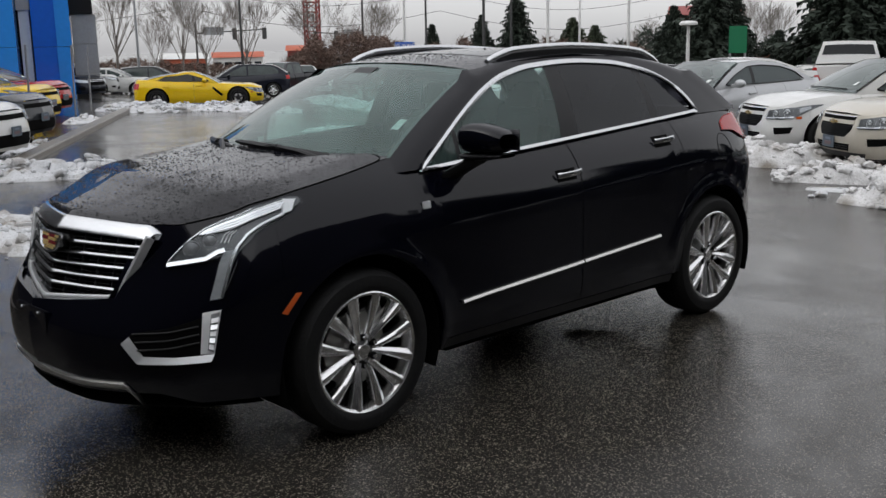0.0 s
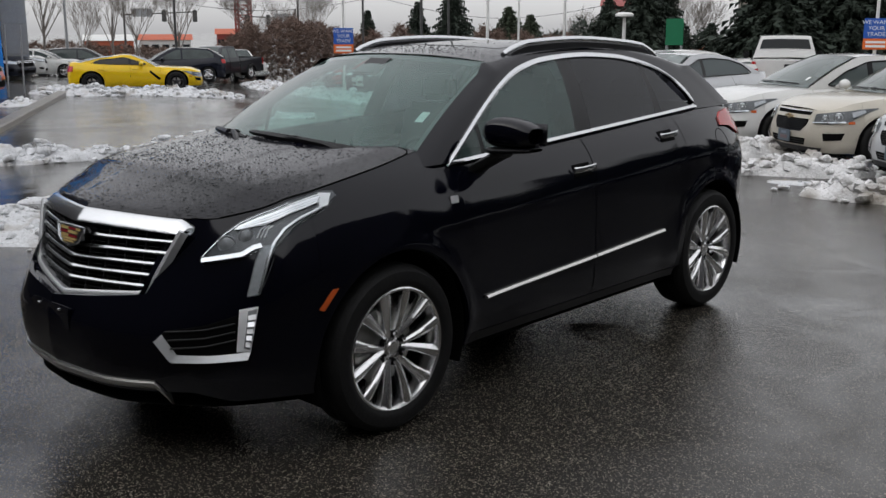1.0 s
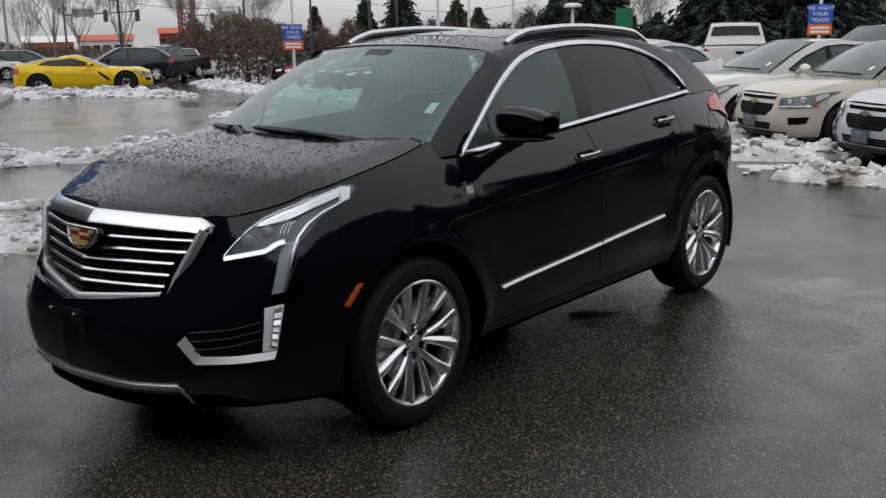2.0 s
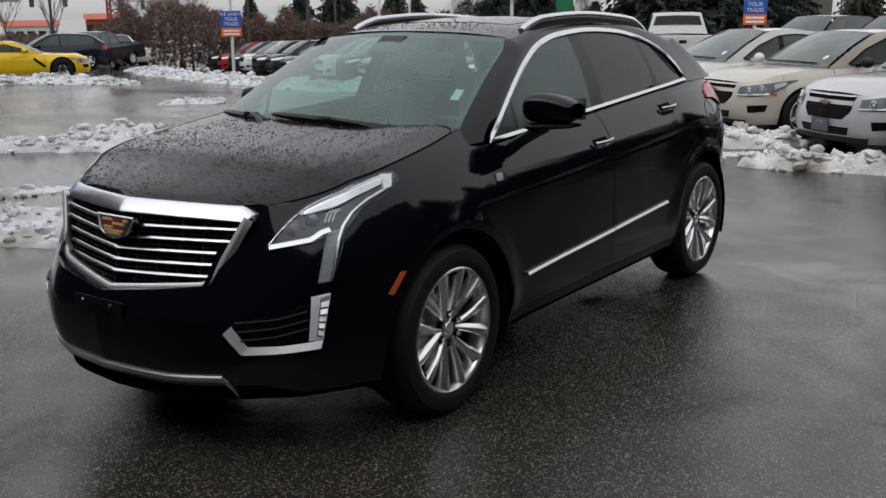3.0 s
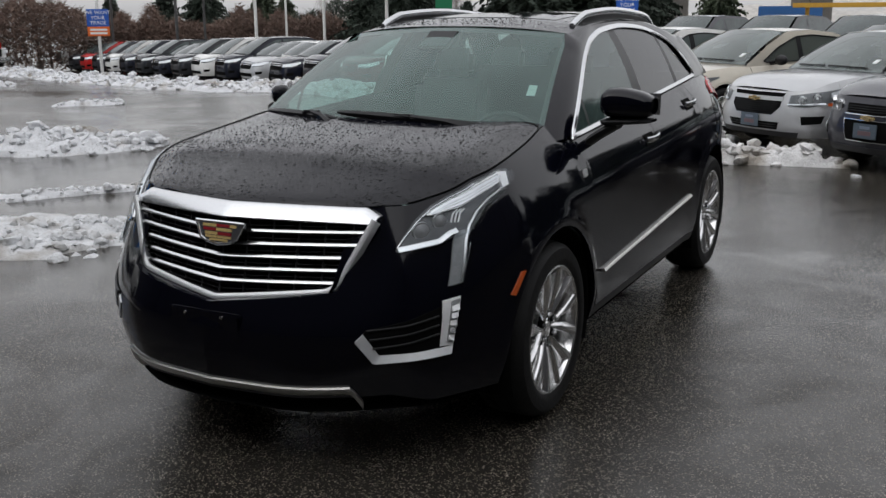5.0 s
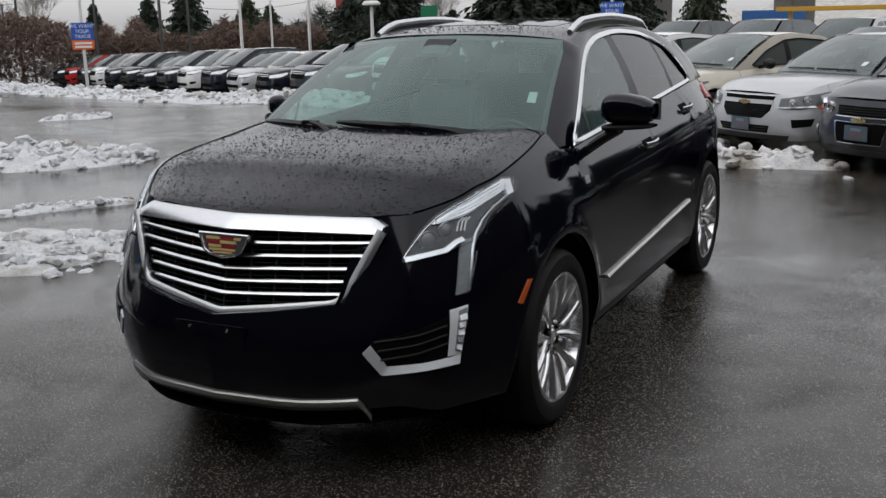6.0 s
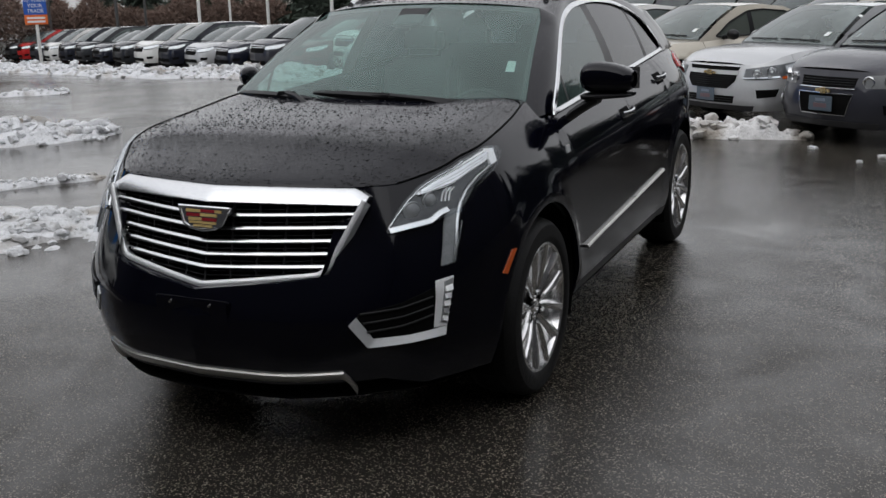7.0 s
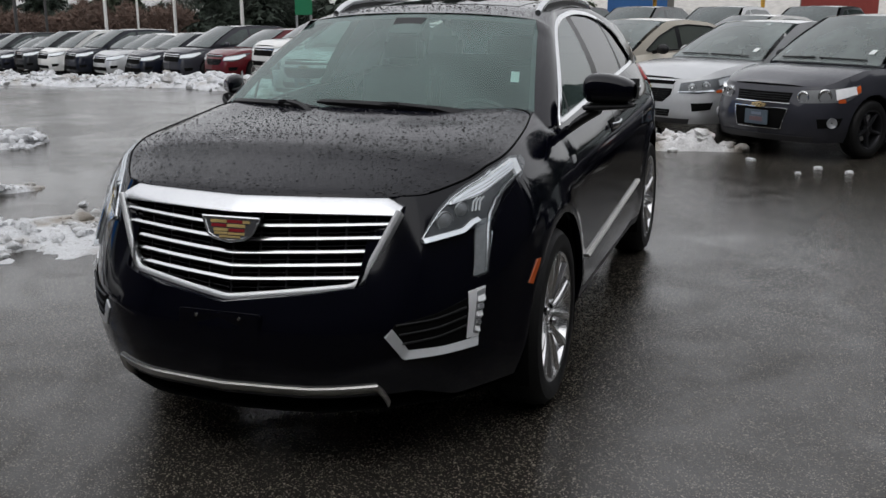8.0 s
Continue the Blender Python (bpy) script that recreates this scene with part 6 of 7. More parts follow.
def snow_mix(name="ploughed_snow", color=(0.66, 0.67, 0.685), start=0.53):
    m = mat(name, color, 0.6, spread=0.22, scale=6.0, bump=0.9, bump_scale=34)
    n, l = m.node_tree.nodes, m.node_tree.links
    b, co = n["Principled BSDF"], n["Texture Coordinate"]
    t = n.new("ShaderNodeTexNoise")
    t.inputs["Scale"].default_value, t.inputs["Detail"].default_value = 1.8, 10
    l.new(co.outputs["Object"], t.inputs["Vector"])
    r = n.new("ShaderNodeMapRange")
    r.inputs[1].default_value, r.inputs[2].default_value = start, start + 0.16
    l.new(t.outputs[0], r.inputs[0])
    mx = n.new("ShaderNodeMix")
    mx.data_type = "RGBA"
    src = b.inputs["Base Color"].links[0].from_socket
    l.new(r.outputs[0], mx.inputs[0]), l.new(src, mx.inputs[6])
    mx.inputs[7].default_value = (0.30, 0.27, 0.23, 1)
    # grit: small dark flecks, thick in places
    g, gv, gm = n.new("ShaderNodeTexNoise"), n.new("ShaderNodeMapRange"), n.new("ShaderNodeMix")
    g.inputs["Scale"].default_value, g.inputs["Detail"].default_value, g.inputs["Roughness"].default_value = 26.0, 6, 0.7
    l.new(co.outputs["Object"], g.inputs["Vector"]), l.new(g.outputs[0], gv.inputs[0])
    gv.inputs[1].default_value, gv.inputs[2].default_value, gv.inputs[4].default_value = 0.56, 0.70, 0.75
    gm.data_type = "RGBA"
    l.new(gv.outputs[0], gm.inputs[0]), l.new(mx.outputs[2], gm.inputs[6])
    gm.inputs[7].default_value = (0.13, 0.11, 0.09, 1)
    l.new(gm.outputs[2], b.inputs["Base Color"])
    return m


PLOUGHED = snow_mix()
SLUSH = snow_mix("grey_slush", (0.64, 0.65, 0.66), 0.47)
HEAPED = snow_mix("dirty_heaped_snow", (0.72, 0.715, 0.71), 0.50)


def ball_template():
    bm = bmesh.new()
    bmesh.ops.create_icosphere(bm, subdivisions=2, radius=1.0)
    bm.verts.index_update()
    vs, fs = [v.co.copy() for v in bm.verts], [tuple(v.index for v in f.verts) for f in bm.faces]
    bm.free()
    return vs, fs


BALL = ball_template()


def chunk(bm, c, size, rnd):
    """One broken lump of snow with uneven faces."""
    off = Vector((rnd.uniform(0, 90), rnd.uniform(0, 90), rnd.uniform(0, 90)))
    turn = Matrix.Rotation(rnd.uniform(0, 6.28), 3, "Z") @ Matrix.Rotation(rnd.uniform(-0.6, 0.6), 3, "X")
    sx, sy, sz = rnd.uniform(0.8, 1.5), rnd.uniform(0.7, 1.1), rnd.uniform(0.5, 0.8)
    vs = []
    for v in BALL[0]:
        k = 1 + 0.50 * noise.noise(v * 1.2 + off) + 0.38 * noise.noise(v * 3.0 + off)
        vs.append(bm.verts.new(c + turn @ Vector((v.x * sx, v.y * sy, v.z * sz)) * size * k))
    for f in BALL[1]:
        bm.faces.new([vs[i] for i in f])


def snow_bank(line, width, height, label, seed, lumps=1.0, fine=0.055, material=None):
    """A ploughed bank along a line: a mound of broken clods with a ragged rim."""
    ln = sum(math.dist(a, b) for a, b in zip(line, line[1:]))
    n = max(14, int(ln / fine))
    k = max(10, int(width / fine))
    ps = rounded(line, n, 3)
    bm = bmesh.new()
    rows = []
    for i, p in enumerate(ps):
        t = ps[min(i + 1, n - 1)] - ps[max(i - 1, 0)]
        t /= np.linalg.norm(t)
        nr = np.array([-t[1], t[0]])
        q = i / (n - 1)
        end = min(1, q * n * fine / (0.5 * width), (1 - q) * n * fine / (0.5 * width)) ** 0.5
        row = []
        for j in range(k + 1):
            v = 2 * j / k - 1
            w0 = width * 0.5 * (0.75 + 0.5 * noise.noise(Vector((p[0] * 0.7, p[1] * 0.7, seed + (3 if v > 0 else 7)))))
            x, y = p + nr * v * w0 * (0.55 + 0.45 * end)
            c = Vector((x, y, seed * 1.7))
            big = 0.55 + 0.55 * noise.noise(c * 0.8) + 0.40 * noise.noise(c * 2.3)
            clod = 0.0
            for sc, amp in ((3.2, 0.10), (6.5, 0.070), (13.0, 0.040)):
                f, cells = noise.voronoi(c * sc + Vector((0.3 * noise.noise(c * 4), 0.3 * noise.noise(c * 4.4), 0.4 * sc)))
                edge = min(1.0, (f[1] - f[0]) * 2.6)
                clod += amp * (0.25 + 0.75 * noise.cell(cells[0] * 7.3)) * (edge * (2 - edge)) ** 0.8
            clod = (clod + 0.018 * noise.noise(c * 24)) * lumps
            env = max(0, 1 - abs(v) ** 2.2) ** 0.8 * end
            z = env * (height * max(0.0, big) * 0.75 + clod * min(1, height / 0.22)) - (0.03 if env < 0.06 else 0)
            if env * big < 0.14 + 0.22 * noise.noise(c * 2.6) + 0.10 * noise.noise(c * 7):
                z = min(z, -0.01)
            row.append(Vector((x + 0.03 * noise.noise(c * 6), y + 0.03 * noise.noise(c * 6.5), ground_z(x, y) + z - 0.004)))
        rows.append(row)
    grid(bm, rows)
    rnd = random.Random(int(seed * 100))
    for _ in range(int(ln * width * (50 if material is HEAPED else 44) * lumps)):
        p = rows[rnd.randrange(2, n - 2)][min(max(int(rnd.gauss(0.5, 0.22) * k), 0), k)]
        size = rnd.choice((0.02, 0.03, 0.04, 0.05, 0.065, 0.085)) if material is HEAPED else rnd.choice((0.02, 0.03, 0.035, 0.045, 0.06, 0.085)) * min(1.15, 0.45 + height * 2.6)
        chunk(bm, Vector((p.x, p.y, max(p.z, ground_z(p.x, p.y)) + size * 0.15)), size, rnd)
    ob = part("snow_bank", bm, material or PLOUGHED, None, "", 50)
    return tagged(ob, label, "snow", kind="stuff")


def snow_clods(cx, cy, n, spread, size, seed):
    rnd = random.Random(seed)
    for _ in range(n):
        x, y, r = cx + rnd.gauss(0, spread), cy + rnd.gauss(0, spread), size * rnd.uniform(0.5, 1.3)
        bm = bmesh.new()
        bmesh.ops.create_icosphere(bm, subdivisions=3, radius=r)
        for v in bm.verts:
            v.co *= 1 + 0.40 * noise.noise(v.co * (1.6 / r) + Vector((x, y, 0))) + 0.30 * noise.noise(v.co * (4.0 / r) + Vector((x, y, 3)))
            v.co.z *= 0.62
        ob = part("snow_clod", bm, PLOUGHED, None, "", 60)
        ob.location = (x, y, ground_z(x, y) + r * 0.28)
        tagged(ob, "lump of dirty snow on wet asphalt", "snow", "snow lumps")


snow_bank([(-11.4, 0.6), (-10.4, 2.2), (-9.6, 3.6), (-8.2, 5.4), (-7.0, 6.2)], 1.9, 0.24, "ploughed bank of broken white snow beside the kerb", 1.0, fine=0.045)
snow_bank([(-24.5, 10.6), (-22.5, 11.2), (-21.2, 12.8), (-20.0, 14.6)], 2.0, 0.30, "ploughed snow bank in front of a yellow car", 2.0, fine=0.06)
snow_bank([(-13.1, 9.6), (-12.6, 10.1), (-12.2, 10.7)], 0.85, 0.11, "thin leftover heap of snow on asphalt", 3.0)
snow_bank([(-7.8, -0.4), (-5.6, 0.7), (-4.0, 1.6), (-3.0, 2.3)], 2.3, 0.13, "flattened dirty slush on wet asphalt", 4.0, 0.75, 0.045, SLUSH)
snow_bank([(-6.4, 1.6), (-5.6, 2.6), (-4.8, 3.6)], 0.6, 0.09, "thin strip of slush on wet asphalt", 5.0, 0.7, 0.04)
snow_bank([(-7.2, 13.2), (-10.2, 14.9), (-18.0, 17.6), (-28.7, 22.8), (-40.0, 30.0)], 2.2, 0.27, "long ploughed snow bank before a row of cars", 6.0, 1.2, fine=0.07)
snow_bank([(-3.42, 10.15), (-2.64, 10.21), (-1.84, 10.75)], 1.15, 0.34, "dirty heap of ploughed snow before a white sedan", 7.0, 1.1, 0.035, HEAPED)
snow_bank([(-1.94, 8.87), (-1.15, 9.26), (-0.36, 9.86)], 1.1, 0.28, "dirty heap of ploughed snow before a champagne sedan", 8.0, 1.1, 0.035, HEAPED)
snow_bank([(-0.56, 7.84), (0.43, 7.88), (1.42, 7.98)], 1.0, 0.28, "grey heap of ploughed snow before a silver sedan", 9.0, 1.1, 0.035, HEAPED)
snow_bank([(-1.25, 8.38), (-0.46, 8.62), (0.04, 8.87)], 0.5, 0.05, "thin crust of slush between snow heaps", 10.0, 0.5, 0.035, SLUSH)
snow_bank([(-13.5, 3.2), (-14.3, 4.4), (-15.2, 5.0)], 0.7, 0.12, "thin heap of snow before muscle cars", 11.0, 0.7, 0.05)
snow_bank([(-21.2, 8.6), (-20.4, 8.3), (-19.6, 7.4)], 0.8, 0.14, "thin heap of snow before a red car", 12.0, 0.7, 0.06)
snow_clods(2.13, 6.58, 3, 0.16, 0.055, 3)
snow_clods(1.44, 7.13, 2, 0.18, 0.045, 4)
snow_clods(-0.48, 8.32, 6, 0.30, 0.06, 5)
snow_clods(-0.11, 7.59, 4, 0.20, 0.07, 7)
snow_clods(-3.6, 2.9, 4, 0.30, 0.045, 8)
snow_clods(-9.3, 5.9, 5, 0.5, 0.06, 9)

CONCRETE = mat("kerb_concrete", (0.17, 0.155, 0.135), 0.42, spread=0.25, scale=4, bump=0.3, bump_scale=40)


def kerb():
    a, b = np.array((-4.0, -1.8)), np.array((-24.6, 11.6))
    t = (b - a) / np.linalg.norm(b - a)
    nr = np.array([-t[1], t[0]])
    bm = bmesh.new()
    rows = []
    for q in np.linspace(0, 1, 50):
        p = a + (b - a) * q
        row = []
        for w, h in ((-0.16, -0.02), (-0.145, 0.09), (-0.12, 0.11), (0.12, 0.11), (0.145, 0.09), (0.16, -0.02)):
            x, y = p + nr * w
            row.append(Vector((x, y, ground_z(x, y) + h + 0.006 * noise.noise(Vector((x * 3, y * 3, w))))))
        rows.append(row)
    grid(bm, rows)
    bm.faces.new([bm.verts.new(v) for v in rows[-1]])
    tagged(part("kerb", bm, CONCRETE), "low wet concrete kerb between two lots", "kerb", kind="structure")


kerb()
STEEL = mat("galvanised_steel", (0.35, 0.36, 0.37), 0.45, 0.6, spread=0.15)
POLE_WHITE = mat("white_pole_paint", (0.66, 0.66, 0.64), 0.45, spread=0.12)
POLE_DARK = mat("dark_pole_paint", (0.05, 0.05, 0.05), 0.5, spread=0.15)
WOOD_POLE = mat("weathered_wood", (0.10, 0.08, 0.06), 0.8, spread=0.3, scale=5, bump=0.4)
EYE0 = (3.0, -3.3)


def out_at(bearing, far):
    """A place on the ground at a bearing (degrees left of +y) and distance from the middle of the walk."""
    a = radians(bearing)
    x, y = EYE0[0] - far * math.sin(a), EYE0[1] + far * math.cos(a)
    return x, y, ground_z(x, y)


def light_pole(bearing, far, height, material=POLE_WHITE, head="box", r=0.09, label="tall white light pole of a car lot"):
    x, y, z = out_at(bearing, far)
    p = thing("light_pole", pose(x, y, z, 0, 0, bearing), label, "pole", "lot light poles")
    bm = bmesh.new()
    rod(bm, (0, 0, -0.1), (0, 0, height), r, r * 0.7, 12)
    part("pole", bm, material, p)
    bm = bmesh.new()
    rod(bm, (0, 0, -0.1), (0, 0, 0.5), r * 2.6, r * 2.4, 12)
    part("base", bm, CONCRETE, p)
    if head == "disc":
        bm = bmesh.new()
        lathe(bm, [(0.0005, 0.20), (0.35, 0.18), (0.48, 0.08), (0.48, -0.02), (0.30, -0.06), (0.0005, -0.06)], Matrix.Translation((0, 0, height)), 20)
        part("lamp_head", bm, POLE_WHITE, p)
    elif head == "box":
        for s in (-1, 1):
            bm = bmesh.new()
            box(bm, pose(s * 0.55, 0, height), 0.7, 0.32, 0.14, 0.03)
            rod(bm, (0, 0, height), (s * 0.25, 0, height), 0.04, n=6)
            part("lamp_head", bm, material, p)
    elif head == "arm":
        bm = bmesh.new()
        pts = [Vector((1.6 * q, 0, height + 0.5 * math.sin(q * 1.5))) for q in np.linspace(0, 1, 8)]
        tube(bm, pts, 0.04)
        box(bm, Matrix.Translation(pts[-1] + Vector((0.2, 0, -0.02))), 0.5, 0.2, 0.1, 0.03)
        part("lamp_head", bm, material, p)
    return p


for bearing, far, h, mt, head, r in ((66.0, 46, 7.0, WOOD_POLE, "none", 0.08), (50.0, 70, 10.5, POLE_DARK, "none", 0.09), (62.2, 60, 5.6, STEEL, "box", 0.09), (43.0, 60, 10, POLE_DARK, "none", 0.10), (41.5, 62, 11, POLE_DARK, "none", 0.08),
                                     (39.0, 46, 9, POLE_WHITE, "none", 0.075), (37.3, 48, 9, POLE_WHITE, "none", 0.055), (35.0, 62, 12, POLE_WHITE, "none", 0.10), (31.6, 55, 4.4, POLE_WHITE, "disc", 0.12),
                                     (46.3, 62, 8.0, POLE_DARK, "arm", 0.08), (56.5, 55, 6.0, POLE_DARK, "arm", 0.08)):
    light_pole(bearing, far, h, mt, head, r, {"none": "tall plain pole above a car lot", "box": "grey light pole with two lamp heads", "disc": "white light pole with a round lamp head", "arm": "dark street light with a curved arm"}[head])

# thin steel posts on the kerb side
for bearing, far in ((66.5, 24.0), (64.6, 29.0), (63.9, 31.0)):
    x, y, z = out_at(bearing, far)
    bm = bmesh.new()
    rod(bm, (x, y, z - 0.05), (x + 0.10, y, z + 1.9), 0.026, n=8)
    tagged(part("steel_post", bm, STEEL), "thin galvanised steel post beside the kerb", "post", "steel posts")

SIGN_BLUE = mat("sign_blue", (0.02, 0.10, 0.45), 0.4, spread=0.06)
SIGN_ORANGE = mat("sign_orange", (0.75, 0.16, 0.03), 0.4, spread=0.06)
SIGN_WHITE = mat("sign_white", (0.80, 0.80, 0.80), 0.4, spread=0.03)
SIGN_GREEN = mat("sign_green", (0.01, 0.16, 0.07), 0.4, spread=0.08)


def trade_sign(x, y, turn, base, w, h, label):
    z = ground_z(x, y)
    sg = thing("sign", pose(x, y, z, 0, 0, turn), label, "sign", "lot signs")
    bm = bmesh.new()
    rod(bm, (0, 0.06, -0.1), (0, 0.06, base + h + 2.2), 0.08, 0.06, 10)
    part("pole", bm, POLE_WHITE, sg)
    bm = bmesh.new()
    box(bm, pose(0, 0, base + h * 0.68), w, 0.05, h * 0.64, 0.01)
    panel = part("blue_panel", bm, SIGN_BLUE, sg)
    bm = bmesh.new()
    box(bm, pose(0, 0, base + h * 0.18), w, 0.05, h * 0.35, 0.01)
    lower = part("orange_panel", bm, SIGN_ORANGE, sg)
    for k, word in enumerate(("WE WANT", "YOUR", "TRADE")):
        cu = bpy.data.curves.new("words", "FONT")
        cu.body, cu.size, cu.align_x, cu.align_y = word, w * 0.235, "CENTER", "CENTER"
        cu.extrude = 0.004
        tmp = bpy.data.objects.new("words", cu)
        me = bpy.data.meshes.new_from_object(tmp)
        bpy.data.objects.remove(tmp)
        me.materials.append(SIGN_WHITE)
        ob = new("lettering", me)
        ob.parent = panel
        ob.matrix_local = pose(0, -0.034, base + h * (0.87 - 0.19 * k), 90)
    for k in range(2):
        bm = bmesh.new()
        box(bm, pose(0, -0.03, base + h * (0.24 - 0.13 * k)), w * 0.78, 0.008, h * 0.075)
        part("writing_bar", bm, SIGN_WHITE, lower)
    return sg


x, y, z = out_at(47.2, 49)
trade_sign(x, y, 46, 1.75, 0.95, 1.20, "blue and orange trade-in sign on a white pole")
x, y, z = out_at(18.4, 45)
trade_sign(x, y, 20, 1.72, 0.95, 1.25, "blue and orange trade-in sign by a tree")

# green board on two legs
x, y, z = out_at(28.6, 44)
gs = thing("green_sign", pose(x, y, z, 0, 0, 30), "plain green board on two posts", "sign")
bm = bmesh.new()
box(bm, pose(0, 0, 3.1), 0.72, 0.06, 1.1, 0.01)
part("board", bm, SIGN_GREEN, gs)
for s in (-0.3, 0.3):
    bm = bmesh.new()
    rod(bm, (s, 0.05, -0.1), (s, 0.05, 3.5), 0.05, n=8)
    part("post", bm, STEEL, gs)

# ---- trees
BARK = mat("bare_bark", (0.17, 0.15, 0.135), 0.9, spread=0.3, scale=6)
NEEDLE = mat("conifer_needles", (0.016, 0.026, 0.016), 0.8, spread=0.5, scale=1.5)
NEEDLE2 = mat("conifer_needles_light", (0.035, 0.048, 0.024), 0.8, spread=0.5, scale=1.5)
TWIG = mat("brown_twigs", (0.125, 0.082, 0.064), 0.9, spread=0.4, scale=1.2)
RUST = mat("rusty_leaves", (0.16, 0.055, 0.028), 0.85, spread=0.4, scale=2)


def twig(bm, p, q, r0, r1):
    """A thin three-sided bar."""
    d = (q - p).normalized()
    a = d.orthogonal().normalized()
    b = d.cross(a)
    ring = [(a * math.cos(k * 2.0944) + b * math.sin(k * 2.0944)) for k in range(3)]
    lo, hi = [bm.verts.new(p + v * r0) for v in ring], [bm.verts.new(q + v * r1) for v in ring]
    for k in range(3):
        bm.faces.new((lo[k], lo[(k + 1) % 3], hi[(k + 1) % 3], hi[k]))


def bare_tree(bearing, far, height, seed, label="leafless tree behind the car lot", spread=0.5):
    x, y, z = out_at(bearing, far)
    rnd = random.Random(seed)
    tr = thing("bare_tree", pose(x, y, z, 0, 0, rnd.uniform(0, 360)), label, "tree", "bare trees")
    trunk, twigs = bmesh.new(), bmesh.new()

    def grow(bm, p, d, ln, r, depth):
        q = p + d * ln
        if depth < 2:
            rod(bm, p, q, r, r * 0.62, 8, False)
        else:
            twig(twigs, p, q, r, r * 0.62)
        if depth > 4:
            return
        for k in range(9 if not depth else (4 if depth < 3 else 3)):
            a = rnd.uniform(0, 2 * math.pi)
            side = Vector((math.cos(a), math.sin(a), 0))
            nd = (d * 1.0 + side * rnd.uniform(0.30, 0.72) * (spread + 0.25) * 1.3 + Vector((0, 0, 0.20))).normalized()
            s = rnd.uniform(0.55, 1.0)
            grow(bm, p + d * ln * s, nd, ln * rnd.uniform(0.55, 0.78), max(0.0052, r * 0.42 * (1.1 - 0.3 * s)), depth + 1)
    grow(trunk, Vector((0, 0, -0.1)), Vector((rnd.uniform(-0.05, 0.05), 0, 1)).normalized(), height * 0.36, height * 0.010, 0)
    part("trunk", trunk, BARK, tr)
    part("crown", twigs, BARK, tr)
    return tr


def conifer(bearing, far, height, wide, seed, material=None, label="dark green conifer behind the car lot", ragged=1.0, name="conifer_tree"):
    x, y, z = out_at(bearing, far)
    rnd = random.Random(seed)
    tr = thing(name, pose(x, y, z, 0, 0, rnd.uniform(0, 360)), label, "tree", "conifers")
    bm = bmesh.new()
    rod(bm, (0, 0, -0.2), (0, 0, height * 0.96), height * 0.022, 0.02, 8)
    part("trunk", bm, BARK, tr)
    bm = bmesh.new()
    tiers = int(14 + height * 2.2)
    for i in range(tiers):
        q = i / tiers
        zz = height * (0.10 + 0.90 * q)
        rad = wide * (1 - q) ** 0.85 * rnd.uniform(0.75, 1.12) + 0.10
        nb = max(7, int(11 + 14 * (1 - q)))
        for k in range(nb):
            a = 2 * math.pi * (k + rnd.random()) / nb
            ln = rad * rnd.uniform(0.55, 1.15)
            d = Vector((math.cos(a), math.sin(a), 0))
            w = Vector((-d.y, d.x, 0))
            base = Vector((0, 0, zz))
            for j in range(8):
                u0, u1 = j / 8, (j + 1) / 8
                droop = -0.30 * ragged
                p0 = base + d * ln * u0 + Vector((0, 0, droop * ln * u0 ** 1.5))
                p1 = base + d * ln * u1 + Vector((0, 0, droop * ln * u1 ** 1.5))
                hw = min(0.23, 0.20 * ln * (1 - u0) ** 0.6) * rnd.uniform(0.3, 1.5) + 0.03
                for s in (-1, 1):
                    tip = (p0 + p1) / 2 + w * s * hw + d * hw * 0.7 + Vector((0, 0, rnd.uniform(-0.16, 0.10) - 0.1 * hw))
                    bm.faces.new([bm.verts.new(v) for v in (p0, p1, tip)])
                    tip2 = p1 + w * s * hw * 0.4 + Vector((0, 0, -0.22 * hw - rnd.uniform(0.05, 0.22)))
                    bm.faces.new([bm.verts.new(v) for v in (p0, tip2, tip)])
    part("crown", bm, material or NEEDLE, tr, smooth=0)
    return tr


def thicket(b0, b1, far, height, seed, material, n, label):
    """A belt of twiggy brush: many short crossing sprays."""
    rnd = random.Random(seed)
    bm = bmesh.new()
    for _ in range(n):
        b = rnd.uniform(b0, b1)
        x, y, z = out_at(b, far + rnd.uniform(-3, 3))
        top = height * (0.72 + 0.28 * noise.noise(Vector((b * 0.25, seed, 0))) + 0.2 * noise.noise(Vector((b * 1.3, seed, 4))))
        top *= min(1.0, 0.35 + abs(b - b0) / 3.5, 0.35 + abs(b - b1) / 3.5)
        zz = z + rnd.random() ** 0.7 * max(0.4, top)
        a, ln = rnd.uniform(0, 2 * math.pi), rnd.uniform(0.2, 0.6)
        d = Vector((math.cos(a), math.sin(a), rnd.uniform(-0.1, 1.3))).normalized()
        w = d.cross(Vector((rnd.uniform(-1, 1), rnd.uniform(-1, 1), rnd.uniform(-1, 1)))).normalized() * rnd.uniform(0.012, 0.050)
        p = Vector((x, y, zz))
        bm.faces.new([bm.verts.new(v) for v in (p - w, p + w, p + d * ln)])
    ob = part("brush", bm, material, smooth=0)
    tagged(ob, label, "bushes", kind="stuff")


